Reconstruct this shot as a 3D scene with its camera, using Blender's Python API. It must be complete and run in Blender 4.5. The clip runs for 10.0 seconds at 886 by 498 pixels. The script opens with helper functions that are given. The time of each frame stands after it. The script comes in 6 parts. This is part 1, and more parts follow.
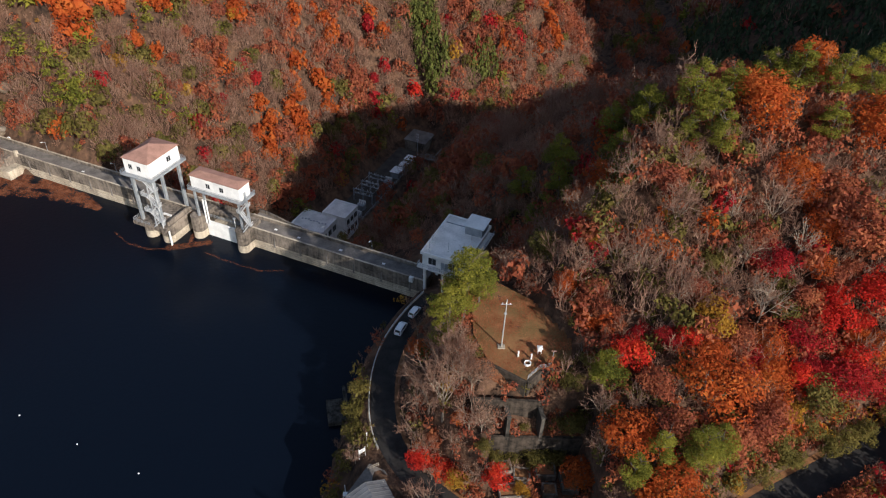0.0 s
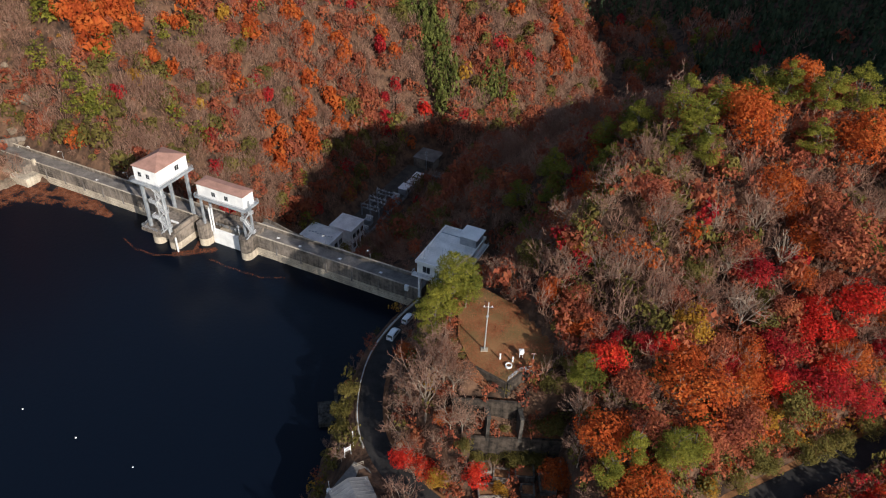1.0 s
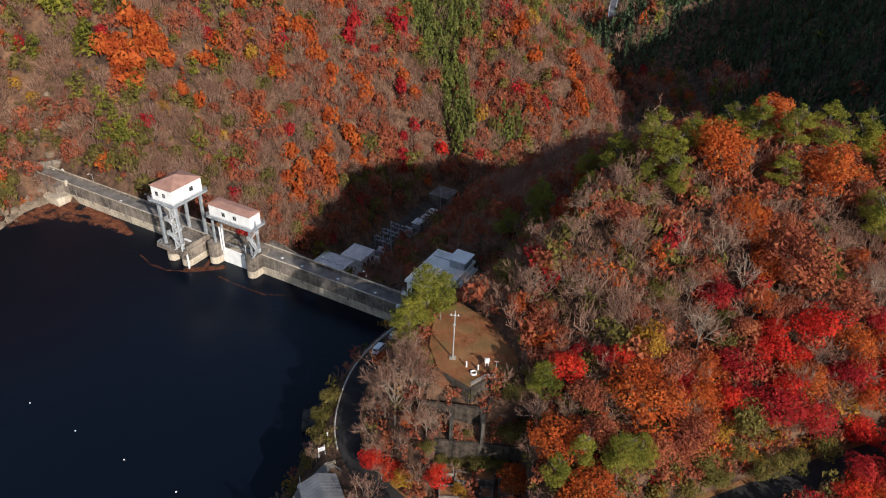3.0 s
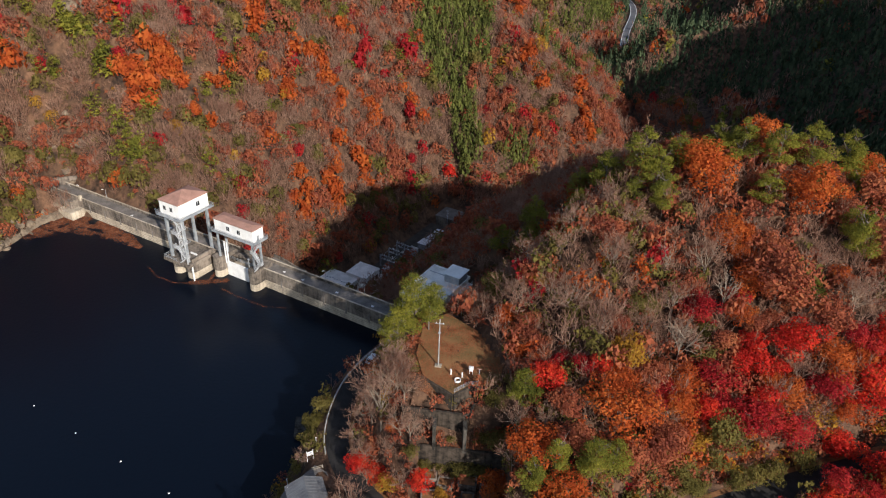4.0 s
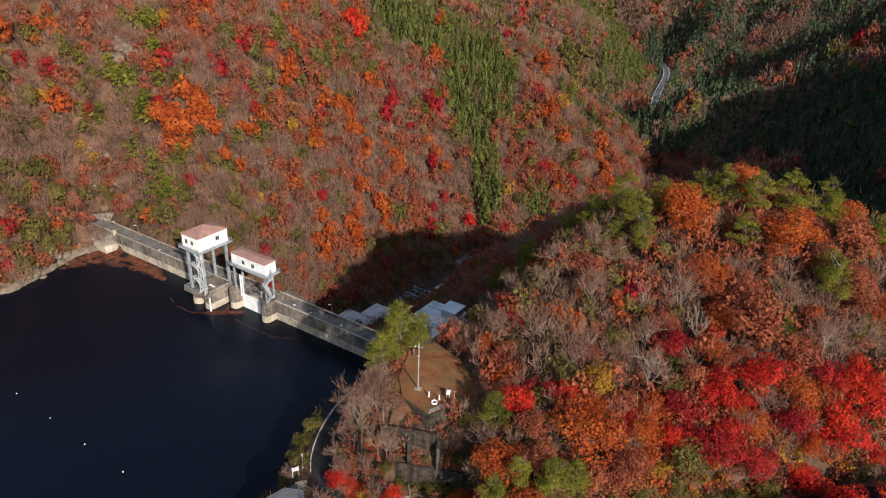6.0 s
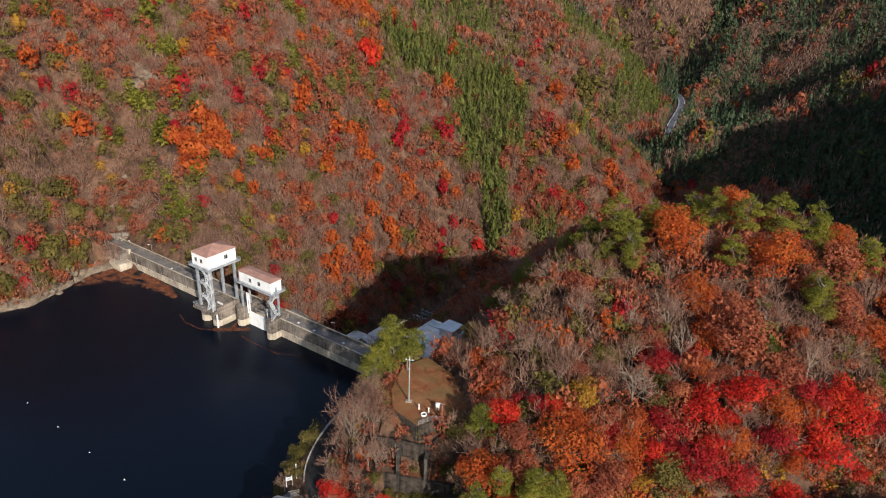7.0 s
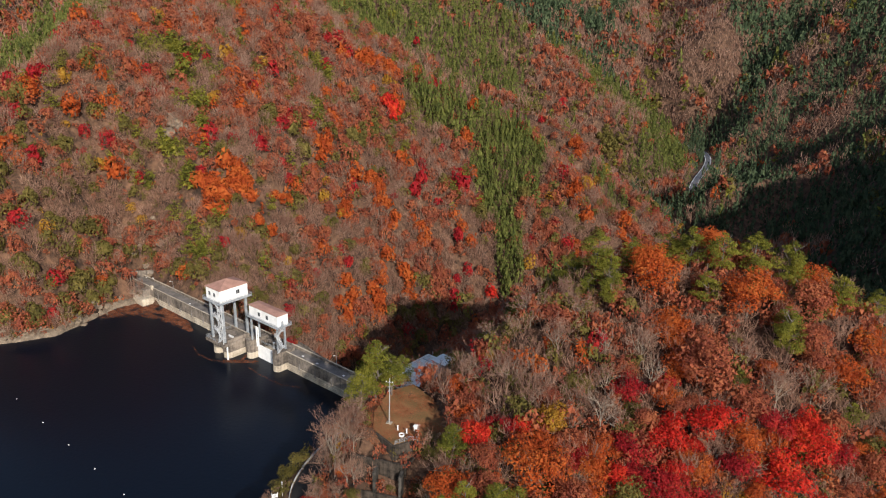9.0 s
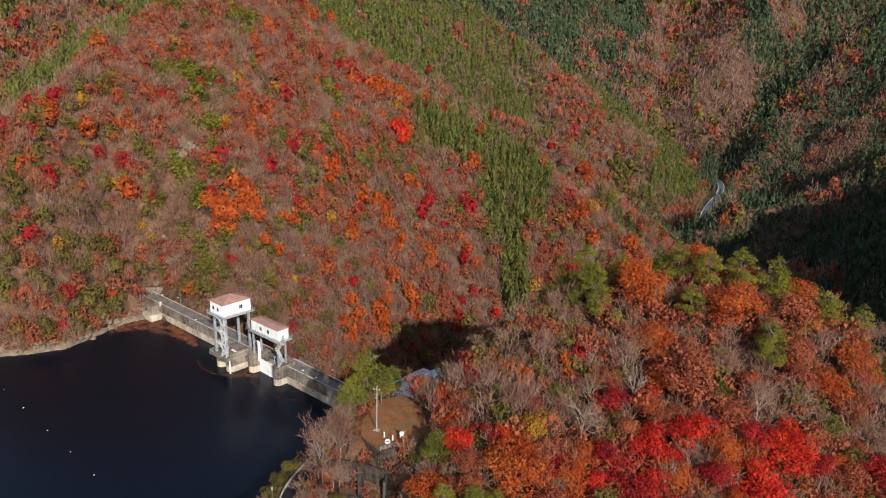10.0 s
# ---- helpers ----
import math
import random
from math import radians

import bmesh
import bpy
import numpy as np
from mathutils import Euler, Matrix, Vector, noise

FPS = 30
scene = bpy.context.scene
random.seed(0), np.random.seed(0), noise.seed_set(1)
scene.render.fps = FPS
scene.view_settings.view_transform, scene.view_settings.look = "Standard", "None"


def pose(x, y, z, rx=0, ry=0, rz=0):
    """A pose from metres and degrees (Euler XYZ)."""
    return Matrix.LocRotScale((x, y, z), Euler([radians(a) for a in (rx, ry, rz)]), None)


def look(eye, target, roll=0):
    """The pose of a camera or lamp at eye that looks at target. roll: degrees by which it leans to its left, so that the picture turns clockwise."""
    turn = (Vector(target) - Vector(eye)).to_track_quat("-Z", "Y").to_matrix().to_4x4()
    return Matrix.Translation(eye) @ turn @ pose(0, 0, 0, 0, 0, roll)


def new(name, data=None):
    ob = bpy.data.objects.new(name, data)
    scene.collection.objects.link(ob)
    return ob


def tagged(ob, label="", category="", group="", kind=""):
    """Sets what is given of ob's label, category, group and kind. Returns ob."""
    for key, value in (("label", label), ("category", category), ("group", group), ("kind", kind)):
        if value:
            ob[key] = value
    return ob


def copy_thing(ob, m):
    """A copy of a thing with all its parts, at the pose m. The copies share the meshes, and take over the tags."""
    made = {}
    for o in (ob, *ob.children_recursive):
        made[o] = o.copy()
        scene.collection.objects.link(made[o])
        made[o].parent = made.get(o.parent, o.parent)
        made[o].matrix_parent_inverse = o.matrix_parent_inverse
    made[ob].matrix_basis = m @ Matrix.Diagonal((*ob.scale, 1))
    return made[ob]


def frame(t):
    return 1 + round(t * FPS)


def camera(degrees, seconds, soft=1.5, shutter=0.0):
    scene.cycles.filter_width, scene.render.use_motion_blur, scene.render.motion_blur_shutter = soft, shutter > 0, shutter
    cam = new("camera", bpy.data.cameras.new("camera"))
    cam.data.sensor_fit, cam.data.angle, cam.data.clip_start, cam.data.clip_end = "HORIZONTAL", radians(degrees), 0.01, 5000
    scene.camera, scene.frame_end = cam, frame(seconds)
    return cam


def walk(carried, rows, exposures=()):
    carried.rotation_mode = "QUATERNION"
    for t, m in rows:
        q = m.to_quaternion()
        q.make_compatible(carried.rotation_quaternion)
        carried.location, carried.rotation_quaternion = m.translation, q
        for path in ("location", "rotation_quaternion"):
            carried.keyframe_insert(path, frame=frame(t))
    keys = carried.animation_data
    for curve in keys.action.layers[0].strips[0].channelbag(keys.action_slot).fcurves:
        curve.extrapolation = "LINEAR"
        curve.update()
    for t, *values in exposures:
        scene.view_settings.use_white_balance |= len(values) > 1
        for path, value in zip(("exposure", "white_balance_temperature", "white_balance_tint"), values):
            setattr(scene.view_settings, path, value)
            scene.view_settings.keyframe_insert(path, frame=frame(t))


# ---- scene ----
cam = camera(63.3, 10.0, soft=1.15)
METRES, EYE, TILT, LEAN, TURN = 90.0, 130.5, -37.9, -1.8, 0.0
ROWS = [
    (0.0, 0.0, 0.0, 0.0, 0.0, 0.0, -0.0),
    (0.5, 0.0362, -0.0236, -0.0212, 0.78, 0.95, -0.55),
    (1.0, 0.0729, -0.0476, -0.0425, 1.54, 1.91, -1.08),
    (1.5, 0.1103, -0.0708, -0.0637, 2.3, 2.86, -1.61),
    (2.0, 0.1477, -0.0938, -0.0848, 3.03, 3.82, -2.16),
    (2.5, 0.1855, -0.1164, -0.1053, 3.73, 4.77, -2.7),
    (4.0, 0.3038, -0.1806, -0.1652, 5.77, 7.84, -4.14),
    (4.5, 0.3445, -0.2008, -0.184, 6.56, 8.93, -4.69),
    (5.0, 0.385, -0.2206, -0.2023, 7.35, 10.03, -5.25),
    (5.5, 0.4258, -0.24, -0.2205, 8.1, 11.11, -5.81),
    (7.0, 0.5512, -0.2967, -0.274, 10.29, 14.37, -7.41),
    (7.5, 0.594, -0.3143, -0.2913, 10.95, 15.42, -7.89),
    (8.0, 0.6371, -0.3313, -0.3085, 11.61, 16.49, -8.35),
    (8.5, 0.6806, -0.345, -0.3298, 12.24, 17.57, -8.82),
    (9.0, 0.7264, -0.3544, -0.3549, 12.89, 18.64, -9.3),
    (9.5, 0.7756, -0.3612, -0.3798, 13.56, 19.68, -9.78),
    (10.0, 0.8277, -0.3671, -0.4038, 14.21, 20.75, -10.23),
]
walk(cam, [(t, pose(0, 0, EYE, TILT, LEAN, TURN) @ pose(METRES * x, METRES * y, METRES * z, 90 + pitch, roll, yaw)) for t, x, y, z, yaw, pitch, roll in ROWS])

# ---- world, sun ----
SUN_TO = Vector((0.59 * 0.895, -0.807 * 0.895, 0.446))
world = bpy.data.worlds.new("sky_world")
world.use_nodes = True
scene.world = world
wn = world.node_tree.nodes
sky = wn.new("ShaderNodeTexSky")
sky.sky_type = 'NISHITA'
sky.sun_disc = False
sky.sun_elevation = radians(26.5)
sky.sun_rotation = radians(143.8)
wn["Background"].inputs[1].default_value = 0.115
world.node_tree.links.new(sky.outputs[0], wn["Background"].inputs[0])
sun = new("sun", bpy.data.lights.new("sun", 'SUN'))
sun.data.energy, sun.data.angle, sun.data.color = 4.85, radians(0.5), (1.0, 0.945, 0.87)
sun.matrix_world = look((0, 0, 400), Vector((0, 0, 400)) - SUN_TO)
scene.view_settings.exposure = 0.43

# ---- materials ----


def node_mat(name):
    m = bpy.data.materials.new(name)
    m.use_nodes = True
    m.node_tree.nodes.clear()
    return m, m.node_tree.nodes, m.node_tree.links


def ramp_of(ns, stops):
    r = ns.new("ShaderNodeValToRGB")
    while len(r.color_ramp.elements) < len(stops):
        r.color_ramp.elements.new(0.5)
    for e, (p, c) in zip(r.color_ramp.elements, stops):
        e.position, e.color = p, (*c, 1)
    return r


def surface(name, dark, light, rough=0.8, metal=0.0, coarse=0.15, fine=3.0, bump=0.3, streak=0.0, spec=0.3, relief=0.05):
    """A matt surface with variation at two scales, fine relief, and run-down streaks where streak > 0."""
    m, ns, ln = node_mat(name)
    geo = ns.new("ShaderNodeNewGeometry")
    n1, n2 = ns.new("ShaderNodeTexNoise"), ns.new("ShaderNodeTexNoise")
    n1.inputs["Scale"].default_value, n2.inputs["Scale"].default_value = coarse, fine
    n1.inputs["Detail"].default_value, n2.inputs["Detail"].default_value = 5, 4
    for n in (n1, n2):
        ln.new(geo.outputs["Position"], n.inputs["Vector"])
    add = ns.new("ShaderNodeMath")
    add.operation = 'ADD'
    ln.new(n1.outputs[0], add.inputs[0])
    sub = ns.new("ShaderNodeMath")
    sub.operation = 'MULTIPLY_ADD'
    sub.inputs[1].default_value, sub.inputs[2].default_value = 0.5, -0.25
    ln.new(n2.outputs[0], sub.inputs[0])
    ln.new(sub.outputs[0], add.inputs[1])
    fac = add.outputs[0]
    if streak:
        mp = ns.new("ShaderNodeMapping")
        mp.inputs["Scale"].default_value = (1.3, 1.3, 0.09)
        ln.new(geo.outputs["Position"], mp.inputs["Vector"])
        n3 = ns.new("ShaderNodeTexNoise")
        n3.inputs["Scale"].default_value, n3.inputs["Detail"].default_value = 1.0, 6
        ln.new(mp.outputs[0], n3.inputs["Vector"])
        s2 = ns.new("ShaderNodeMath")
        s2.operation = 'MULTIPLY_ADD'
        s2.inputs[1].default_value, s2.inputs[2].default_value = streak, -streak / 2
        ln.new(n3.outputs[0], s2.inputs[0])
        a2 = ns.new("ShaderNodeMath")
        a2.operation = 'ADD'
        ln.new(fac, a2.inputs[0])
        ln.new(s2.outputs[0], a2.inputs[1])
        fac = a2.outputs[0]
    r = ramp_of(ns, [(0.28, dark), (0.72, light)])
    ln.new(fac, r.inputs[0])
    b = ns.new("ShaderNodeBsdfPrincipled")
    b.inputs["Roughness"].default_value, b.inputs["Metallic"].default_value = rough, metal
    b.inputs["Specular IOR Level"].default_value = spec
    ln.new(r.outputs[0], b.inputs["Base Color"])
    if bump:
        bp = ns.new("ShaderNodeBump")
        bp.inputs["Strength"].default_value, bp.inputs["Distance"].default_value = bump, relief
        ln.new(n2.outputs[0], bp.inputs["Height"])
        ln.new(bp.outputs[0], b.inputs["Normal"])
    out = ns.new("ShaderNodeOutputMaterial")
    ln.new(b.outputs[0], out.inputs[0])
    return m


def foliage(name, c1, c2, c3, trans=0.25, scale=0.16):
    """Leaves: hue drifts from tree to tree by place, each leaf clump has its own tone."""
    m, ns, ln = node_mat(name)
    geo = ns.new("ShaderNodeNewGeometry")
    n1 = ns.new("ShaderNodeTexNoise")
    n1.inputs["Scale"].default_value, n1.inputs["Detail"].default_value = scale, 2
    ln.new(geo.outputs["Position"], n1.inputs["Vector"])
    k = ns.new("ShaderNodeMath")
    k.operation = 'MULTIPLY_ADD'
    k.inputs[1].default_value, k.inputs[2].default_value = 0.3, -0.15
    ln.new(geo.outputs["Random Per Island"], k.inputs[0])
    a = ns.new("ShaderNodeMath")
    a.operation = 'ADD'
    ln.new(n1.outputs[0], a.inputs[0])
    ln.new(k.outputs[0], a.inputs[1])
    r = ramp_of(ns, [(0.25, c1), (0.5, c2), (0.78, c3)])
    ln.new(a.outputs[0], r.inputs[0])
    d, tr, mix = ns.new("ShaderNodeBsdfDiffuse"), ns.new("ShaderNodeBsdfTranslucent"), ns.new("ShaderNodeMixShader")
    mix.inputs[0].default_value = trans
    ln.new(r.outputs[0], d.inputs[0])
    ln.new(r.outputs[0], tr.inputs[0])
    ln.new(d.outputs[0], mix.inputs[1])
    ln.new(tr.outputs[0], mix.inputs[2])
    out = ns.new("ShaderNodeOutputMaterial")
    ln.new(mix.outputs[0], out.inputs[0])
    return m


LEAF = {
    "red": foliage("red_leaves", (0.34, 0.022, 0.018), (0.58, 0.036, 0.027), (0.66, 0.095, 0.033), 0.45),
    "crimson": foliage("crimson_leaves", (0.20, 0.015, 0.020), (0.36, 0.024, 0.030), (0.46, 0.05, 0.035), 0.45),
    "orange": foliage("orange_leaves", (0.30, 0.056, 0.02), (0.44, 0.096, 0.027), (0.50, 0.15, 0.038), 0.45),
    "rust": foliage("rust_leaves", (0.18, 0.052, 0.036), (0.31, 0.09, 0.05), (0.40, 0.144, 0.066), 0.4, scale=0.22),
    "yellow": foliage("ochre_leaves", (0.24, 0.115, 0.022), (0.36, 0.185, 0.03), (0.43, 0.26, 0.045), 0.42),
    "olive": foliage("olive_leaves", (0.075, 0.066, 0.022), (0.13, 0.108, 0.032), (0.20, 0.155, 0.048), 0.34),
    "pine": foliage("pine_needles", (0.065, 0.075, 0.018), (0.17, 0.165, 0.03), (0.275, 0.245, 0.042), 0.36),
    "cedar": foliage("cedar_needles", (0.046, 0.056, 0.019), (0.098, 0.108, 0.029), (0.155, 0.16, 0.044), 0.2),
    # Cedar again, with distance haze and valley shade put into the colour.
    "hazed_cedar": foliage("hazed_cedar_needles", (0.026, 0.04, 0.024), (0.056, 0.078, 0.042), (0.096, 0.122, 0.062), 0.2),
    "bare": foliage("bare_twigs", (0.18, 0.1, 0.073), (0.28, 0.16, 0.115), (0.375, 0.245, 0.182), 0.35),
}
BARK = surface("bark", (0.07, 0.055, 0.045), (0.20, 0.165, 0.135), 0.9, coarse=0.5, fine=6)
PALE_BARK = surface("pale_bark", (0.15, 0.115, 0.088), (0.33, 0.265, 0.205), 0.9, coarse=0.5, fine=6)
# Strong contrast: the dark flecks paint scrub and shadow in among the litter.
GROUND = surface("forest_floor", (0.02, 0.012, 0.008), (0.15, 0.08, 0.047), 0.95, coarse=0.22, fine=0.7, bump=1.0, relief=0.7)
CONCRETE = surface("dam_concrete", (0.05, 0.041, 0.034), (0.25, 0.205, 0.166), 0.85, coarse=0.16, fine=1.2, streak=0.75)
PALE_CONCRETE = surface("bleached_concrete", (0.22, 0.183, 0.14), (0.52, 0.445, 0.345), 0.85, coarse=0.25, fine=2.5, streak=0.5)
DECK = surface("deck_concrete", (0.09, 0.079, 0.071), (0.2, 0.177, 0.16), 0.9, coarse=0.3, fine=2.0)
WHITE = surface("white_wall_paint", (0.62, 0.61, 0.60), (0.82, 0.81, 0.79), 0.7, coarse=0.4, fine=4, streak=0.3, bump=0.1)
ROOF_RED = surface("brown_roof", (0.24, 0.13, 0.10), (0.36, 0.20, 0.155), 0.75, coarse=0.4, fine=3, bump=0.15)
STEEL = surface("grey_steel", (0.22, 0.24, 0.26), (0.42, 0.44, 0.46), 0.5, metal=0.35, coarse=0.6, fine=5, bump=0.1)
GALVANISED = surface("galvanised_steel", (0.36, 0.37, 0.38), (0.62, 0.63, 0.64), 0.5, metal=0.2, coarse=0.6, fine=5, bump=0.1)
FLAT_ROOF = surface("flat_roof", (0.50, 0.485, 0.465), (0.80, 0.77, 0.74), 0.8, coarse=0.25, fine=2.2)
ASPHALT = surface("asphalt", (0.012, 0.011, 0.011), (0.034, 0.03, 0.028), 0.9, coarse=0.3, fine=3)
GLASS = surface("dark_glass", (0.02, 0.022, 0.025), (0.04, 0.043, 0.045), 0.12, coarse=0.5, fine=3, bump=0.0, spec=0.6)
ROCK = surface("rock", (0.085, 0.063, 0.045), (0.235, 0.18, 0.128), 0.9, coarse=0.4, fine=1.4, bump=1.0, relief=0.3)
WATER, ns, ln = node_mat("lake_water")
b = ns.new("ShaderNodeBsdfPrincipled")
b.inputs["Base Color"].default_value = (0.002, 0.004, 0.009, 1)
b.inputs["Specular IOR Level"].default_value = 0.27
b.inputs["Roughness"].default_value = 0.28
b.inputs["IOR"].default_value = 1.33
wv = ns.new("ShaderNodeTexNoise")
wv.inputs["Scale"].default_value, wv.inputs["Detail"].default_value = 0.8, 4
gp = ns.new("ShaderNodeNewGeometry")
ln.new(gp.outputs["Position"], wv.inputs["Vector"])
bp = ns.new("ShaderNodeBump")
bp.inputs["Strength"].default_value, bp.inputs["Distance"].default_value = 0.35, 0.12
ln.new(wv.outputs[0], bp.inputs["Height"])
ln.new(bp.outputs[0], b.inputs["Normal"])
out = ns.new("ShaderNodeOutputMaterial")
ln.new(b.outputs[0], out.inputs[0])

# ---- mesh helpers ----


def part(name, bm, material, parent=None, label=""):
    me = bpy.data.meshes.new(name)
    bm.to_mesh(me)
    bm.free()
    me.materials.append(material)
    ob = new(name, me)
    if parent is not None:
        ob.parent = parent
    if label:
        ob["label"] = label
    return ob


def thing(name, m, label, category, group="", kind=""):
    ob = new(name)
    ob.matrix_world = m
    ob.empty_display_size = 0.5
    return tagged(ob, label, category, group, kind)


def box(bm, x0, x1, y0, y1, z0, z1, bevel=0.0):
    vs = [bm.verts.new((x, y, z)) for z in (z0, z1) for x, y in ((x0, y0), (x1, y0), (x1, y1), (x0, y1))]
    fs = [bm.faces.new([vs[i] for i in f]) for f in ((3, 2, 1, 0), (4, 5, 6, 7), (0, 1, 5, 4), (1, 2, 6, 5), (2, 3, 7, 6), (3, 0, 4, 7))]
    if bevel:
        bmesh.ops.bevel(bm, geom=list({e for f in fs for e in f.edges}), offset=bevel, segments=1, affect='EDGES')
    return bm


def boxed(*a, **k):
    return box(bmesh.new(), *a, **k)


def tube(bm, p, q, r0, r1=None, n=6):
    p, q = Vector(p), Vector(q)
    r1 = r0 if r1 is None else r1
    w = (q - p).normalized()
    a = w.orthogonal().normalized()
    c = w.cross(a)
    rings = []
    for o, r in ((p, r0), (q, r1)):
        rings.append([bm.verts.new(o + (a * math.cos(t) + c * math.sin(t)) * r) for t in (2 * math.pi * i / n for i in range(n))])
    for i in range(n):
        j = (i + 1) % n
        bm.faces.new((rings[0][i], rings[0][j], rings[1][j], rings[1][i]))
    bm.faces.new(rings[0][::-1])
    bm.faces.new(rings[1])
    return bm


def extrude_poly(bm, pts, z0, z1):
    lo = [bm.verts.new((x, y, z0)) for x, y in pts]
    hi = [bm.verts.new((x, y, z1)) for x, y in pts]
    bm.faces.new(hi)
    bm.faces.new(lo[::-1])
    for i in range(len(pts)):
        j = (i + 1) % len(pts)
        bm.faces.new((lo[i], lo[j], hi[j], hi[i]))
    bmesh.ops.recalc_face_normals(bm, faces=bm.faces)
    return bm


def mesh_from_arrays(name, verts, faces, mats, mat_index=None):
    """A mesh from numpy arrays: verts (n, 3) and faces (m, k)."""
    me = bpy.data.meshes.new(name)
    k = faces.shape[1]
    me.vertices.add(len(verts))
    me.vertices.foreach_set("co", np.ascontiguousarray(verts, dtype=np.float32).ravel())
    me.loops.add(faces.size)
    me.loops.foreach_set("vertex_index", np.ascontiguousarray(faces, dtype=np.int32).ravel())
    me.polygons.add(len(faces))
    me.polygons.foreach_set("loop_start", np.arange(0, faces.size, k, dtype=np.int32))
    for m in mats:
        me.materials.append(m)
    if mat_index is not None:
        me.polygons.foreach_set("material_index", np.ascontiguousarray(mat_index, dtype=np.int32))
    me.update(calc_edges=True)
    return me


# ---- the lie of the land ----
# Ridges: points (x, y, z), fall per metre on the left and on the right of the way along them.
RIDGES = [
    # the mountain above the dam: its spine, then the ridge that closes the valley on the left
    ([(-330, -60, 40), (-262, 110, 28), (-207, 152, 32), (-190, 188, 56), (-196, 213, 76), (-202, 235, 95), (-207, 270, 111), (-213, 300, 119), (-222, 340, 138), (-225, 400, 168),
      (-245, 480, 185), (-255, 580, 185), (-235, 700, 188), (-155, 790, 152), (-63, 768, 100), (-10, 840, 62), (30, 880, 34), (71, 900, 2), (96, 912, -28)], 0.7, 0.86),
    ([(-225, 385, 160), (-138, 395, 104), (-99, 405, 84), (-28, 430, 56), (31, 400, 16), (62, 395, -4), (90, 398, -32)], 0.75, 0.95),
    ([(-250, 575, 175), (-150, 580, 98), (-83, 572, 56), (6, 520, 30), (50, 492, -2), (84, 474, -30)], 0.75, 0.8),
    ([(-222, 340, 134), (-270, 340, 108), (-317, 330, 76), (-420, 300, 50)], 0.6, 0.7),
    ([(14, 98, 31.5), (24, 108, 33), (45, 130, 46), (62, 150, 57), (90, 155, 61), (120, 150, 54), (160, 142, 44), (220, 110, 42)], 0.95, 0.52),
    ([(62, 150, 57), (47, 205, 29), (54, 250, 6), (66, 300, -24)], 0.92, 0.75),
    ([(47, 108, 39), (48, 95, 35), (43, 75, 27), (40, 50, 16)], 0.6, 0.55),
    # the mountain across the valley and its spurs
    # Crest out of view, raised until its shadow fills the valley.
    ([(440, 60, 130), (450, 240, 202), (440, 380, 150)], 0.88, 0.7),
    ([(440, 380, 160), (440, 560, 150), (460, 700, 128), (560, 850, 178), (580, 1050, 270), (620, 1300, 320)], 0.7, 0.7),
    # Unseen spur added to throw shade over the valley floor.
    ([(450, 240, 230), (330, 190, 160), (255, 165, 102), (215, 150, 52)], 0.85, 0.85),
    ([(450, 620, 128), (330, 640, 72), (200, 606, 6), (140, 584, -5), (104, 572, -32)], 0.85, 0.85),
    ([(540, 1150, 290), (400, 1090, 205), (281, 1035, 122), (218, 930, 34), (168, 862, -12)], 0.7, 1.2),
    # the head of the valley
    ([(300, 1450, 320), (205, 1220, 175), (150, 1095, 118), (106, 1045, 60), (92, 985, -12)], 1.05, 0.75),
    ([(-420, 1120, 300), (-280, 1140, 235), (-133, 1110, 135), (30, 1130, 88), (60, 1090, 10)], 0.6, 0.62),
    ([(-330, 1250, 265), (-100, 1350, 190), (0, 1380, 120), (60, 1320, 60)], 0.6, 0.6),
    ([(-520, 430, 142), (-430, 620, 165), (-420, 900, 200), (-330, 1250, 265), (-200, 1650, 310)], 0.6, 0.6),
    ([(-520, 430, 142), (-700, 200, 125), (-900, -200, 140)], 0.5, 0.5),
    ([(-500, 1900, 330), (-200, 1750, 300), (200, 1900, 330), (520, 1600, 330), (900, 1500, 400)], 0.6, 0.6),
    ([(150, 1880, 330), (120, 1600, 200), (110, 1450, 110)], 0.55, 0.55),
    ([(-1700, 900, 260), (-1200, 1300, 300), (-850, 1450, 300), (-500, 1900, 350)], 0.4, 0.4),
]
RIVER = [(-62, 205), (-31, 222), (6, 306), (55, 338), (98, 380), (114, 450), (104, 540)]
ROAD = [(1.5, 139, 6.6), (-3, 131, 7.6), (-7.5, 120, 8.8), (-9.3, 110, 9.4), (-9.0, 98, 10.0), (-6.5, 89, 10.6), (-1, 81, 11.0), (8, 73, 11.5), (22, 62, 13)]
UPPER_ROAD = [(30, 48, 19), (52, 67, 20), (70, 76, 21), (90, 86, 22), (120, 96, 25), (170, 98, 28)]
FAR_ROAD = [(86, 962, -34), (105, 935, -34), (120, 914.8, -34), (131, 890, -34), (138.5, 864, -34), (140.5, 833, -34), (137, 794, -34), (131, 758, -34), (120, 703, -34), (112, 640, -36)]
YARD = [(-48, 225, -51), (-9.8, 312, -51)]
CREST_END = [(-130, 204.7, 5.9), (-148, 212.6, 5.9)]
LAKE = [(-0.3, 145.6), (-8.5, 135), (-14, 121), (-17, 108), (-19, 98), (-20, 88), (-22, 75), (-16, 50), (10, 20), (40, -200), (-200, -700), (-600, -500),
        (-330, 10), (-235, 100), (-178, 142), (-160, 153), (-149.5, 163), (-147.5, 178), (-146, 194), (-138, 205.5)]
TERRACE = [(9, 111), (9, 100), (11.5, 93.0), (18.2, 88.4), (21, 91.2), (27, 92.5), (28, 99), (24, 108), (14, 116)]
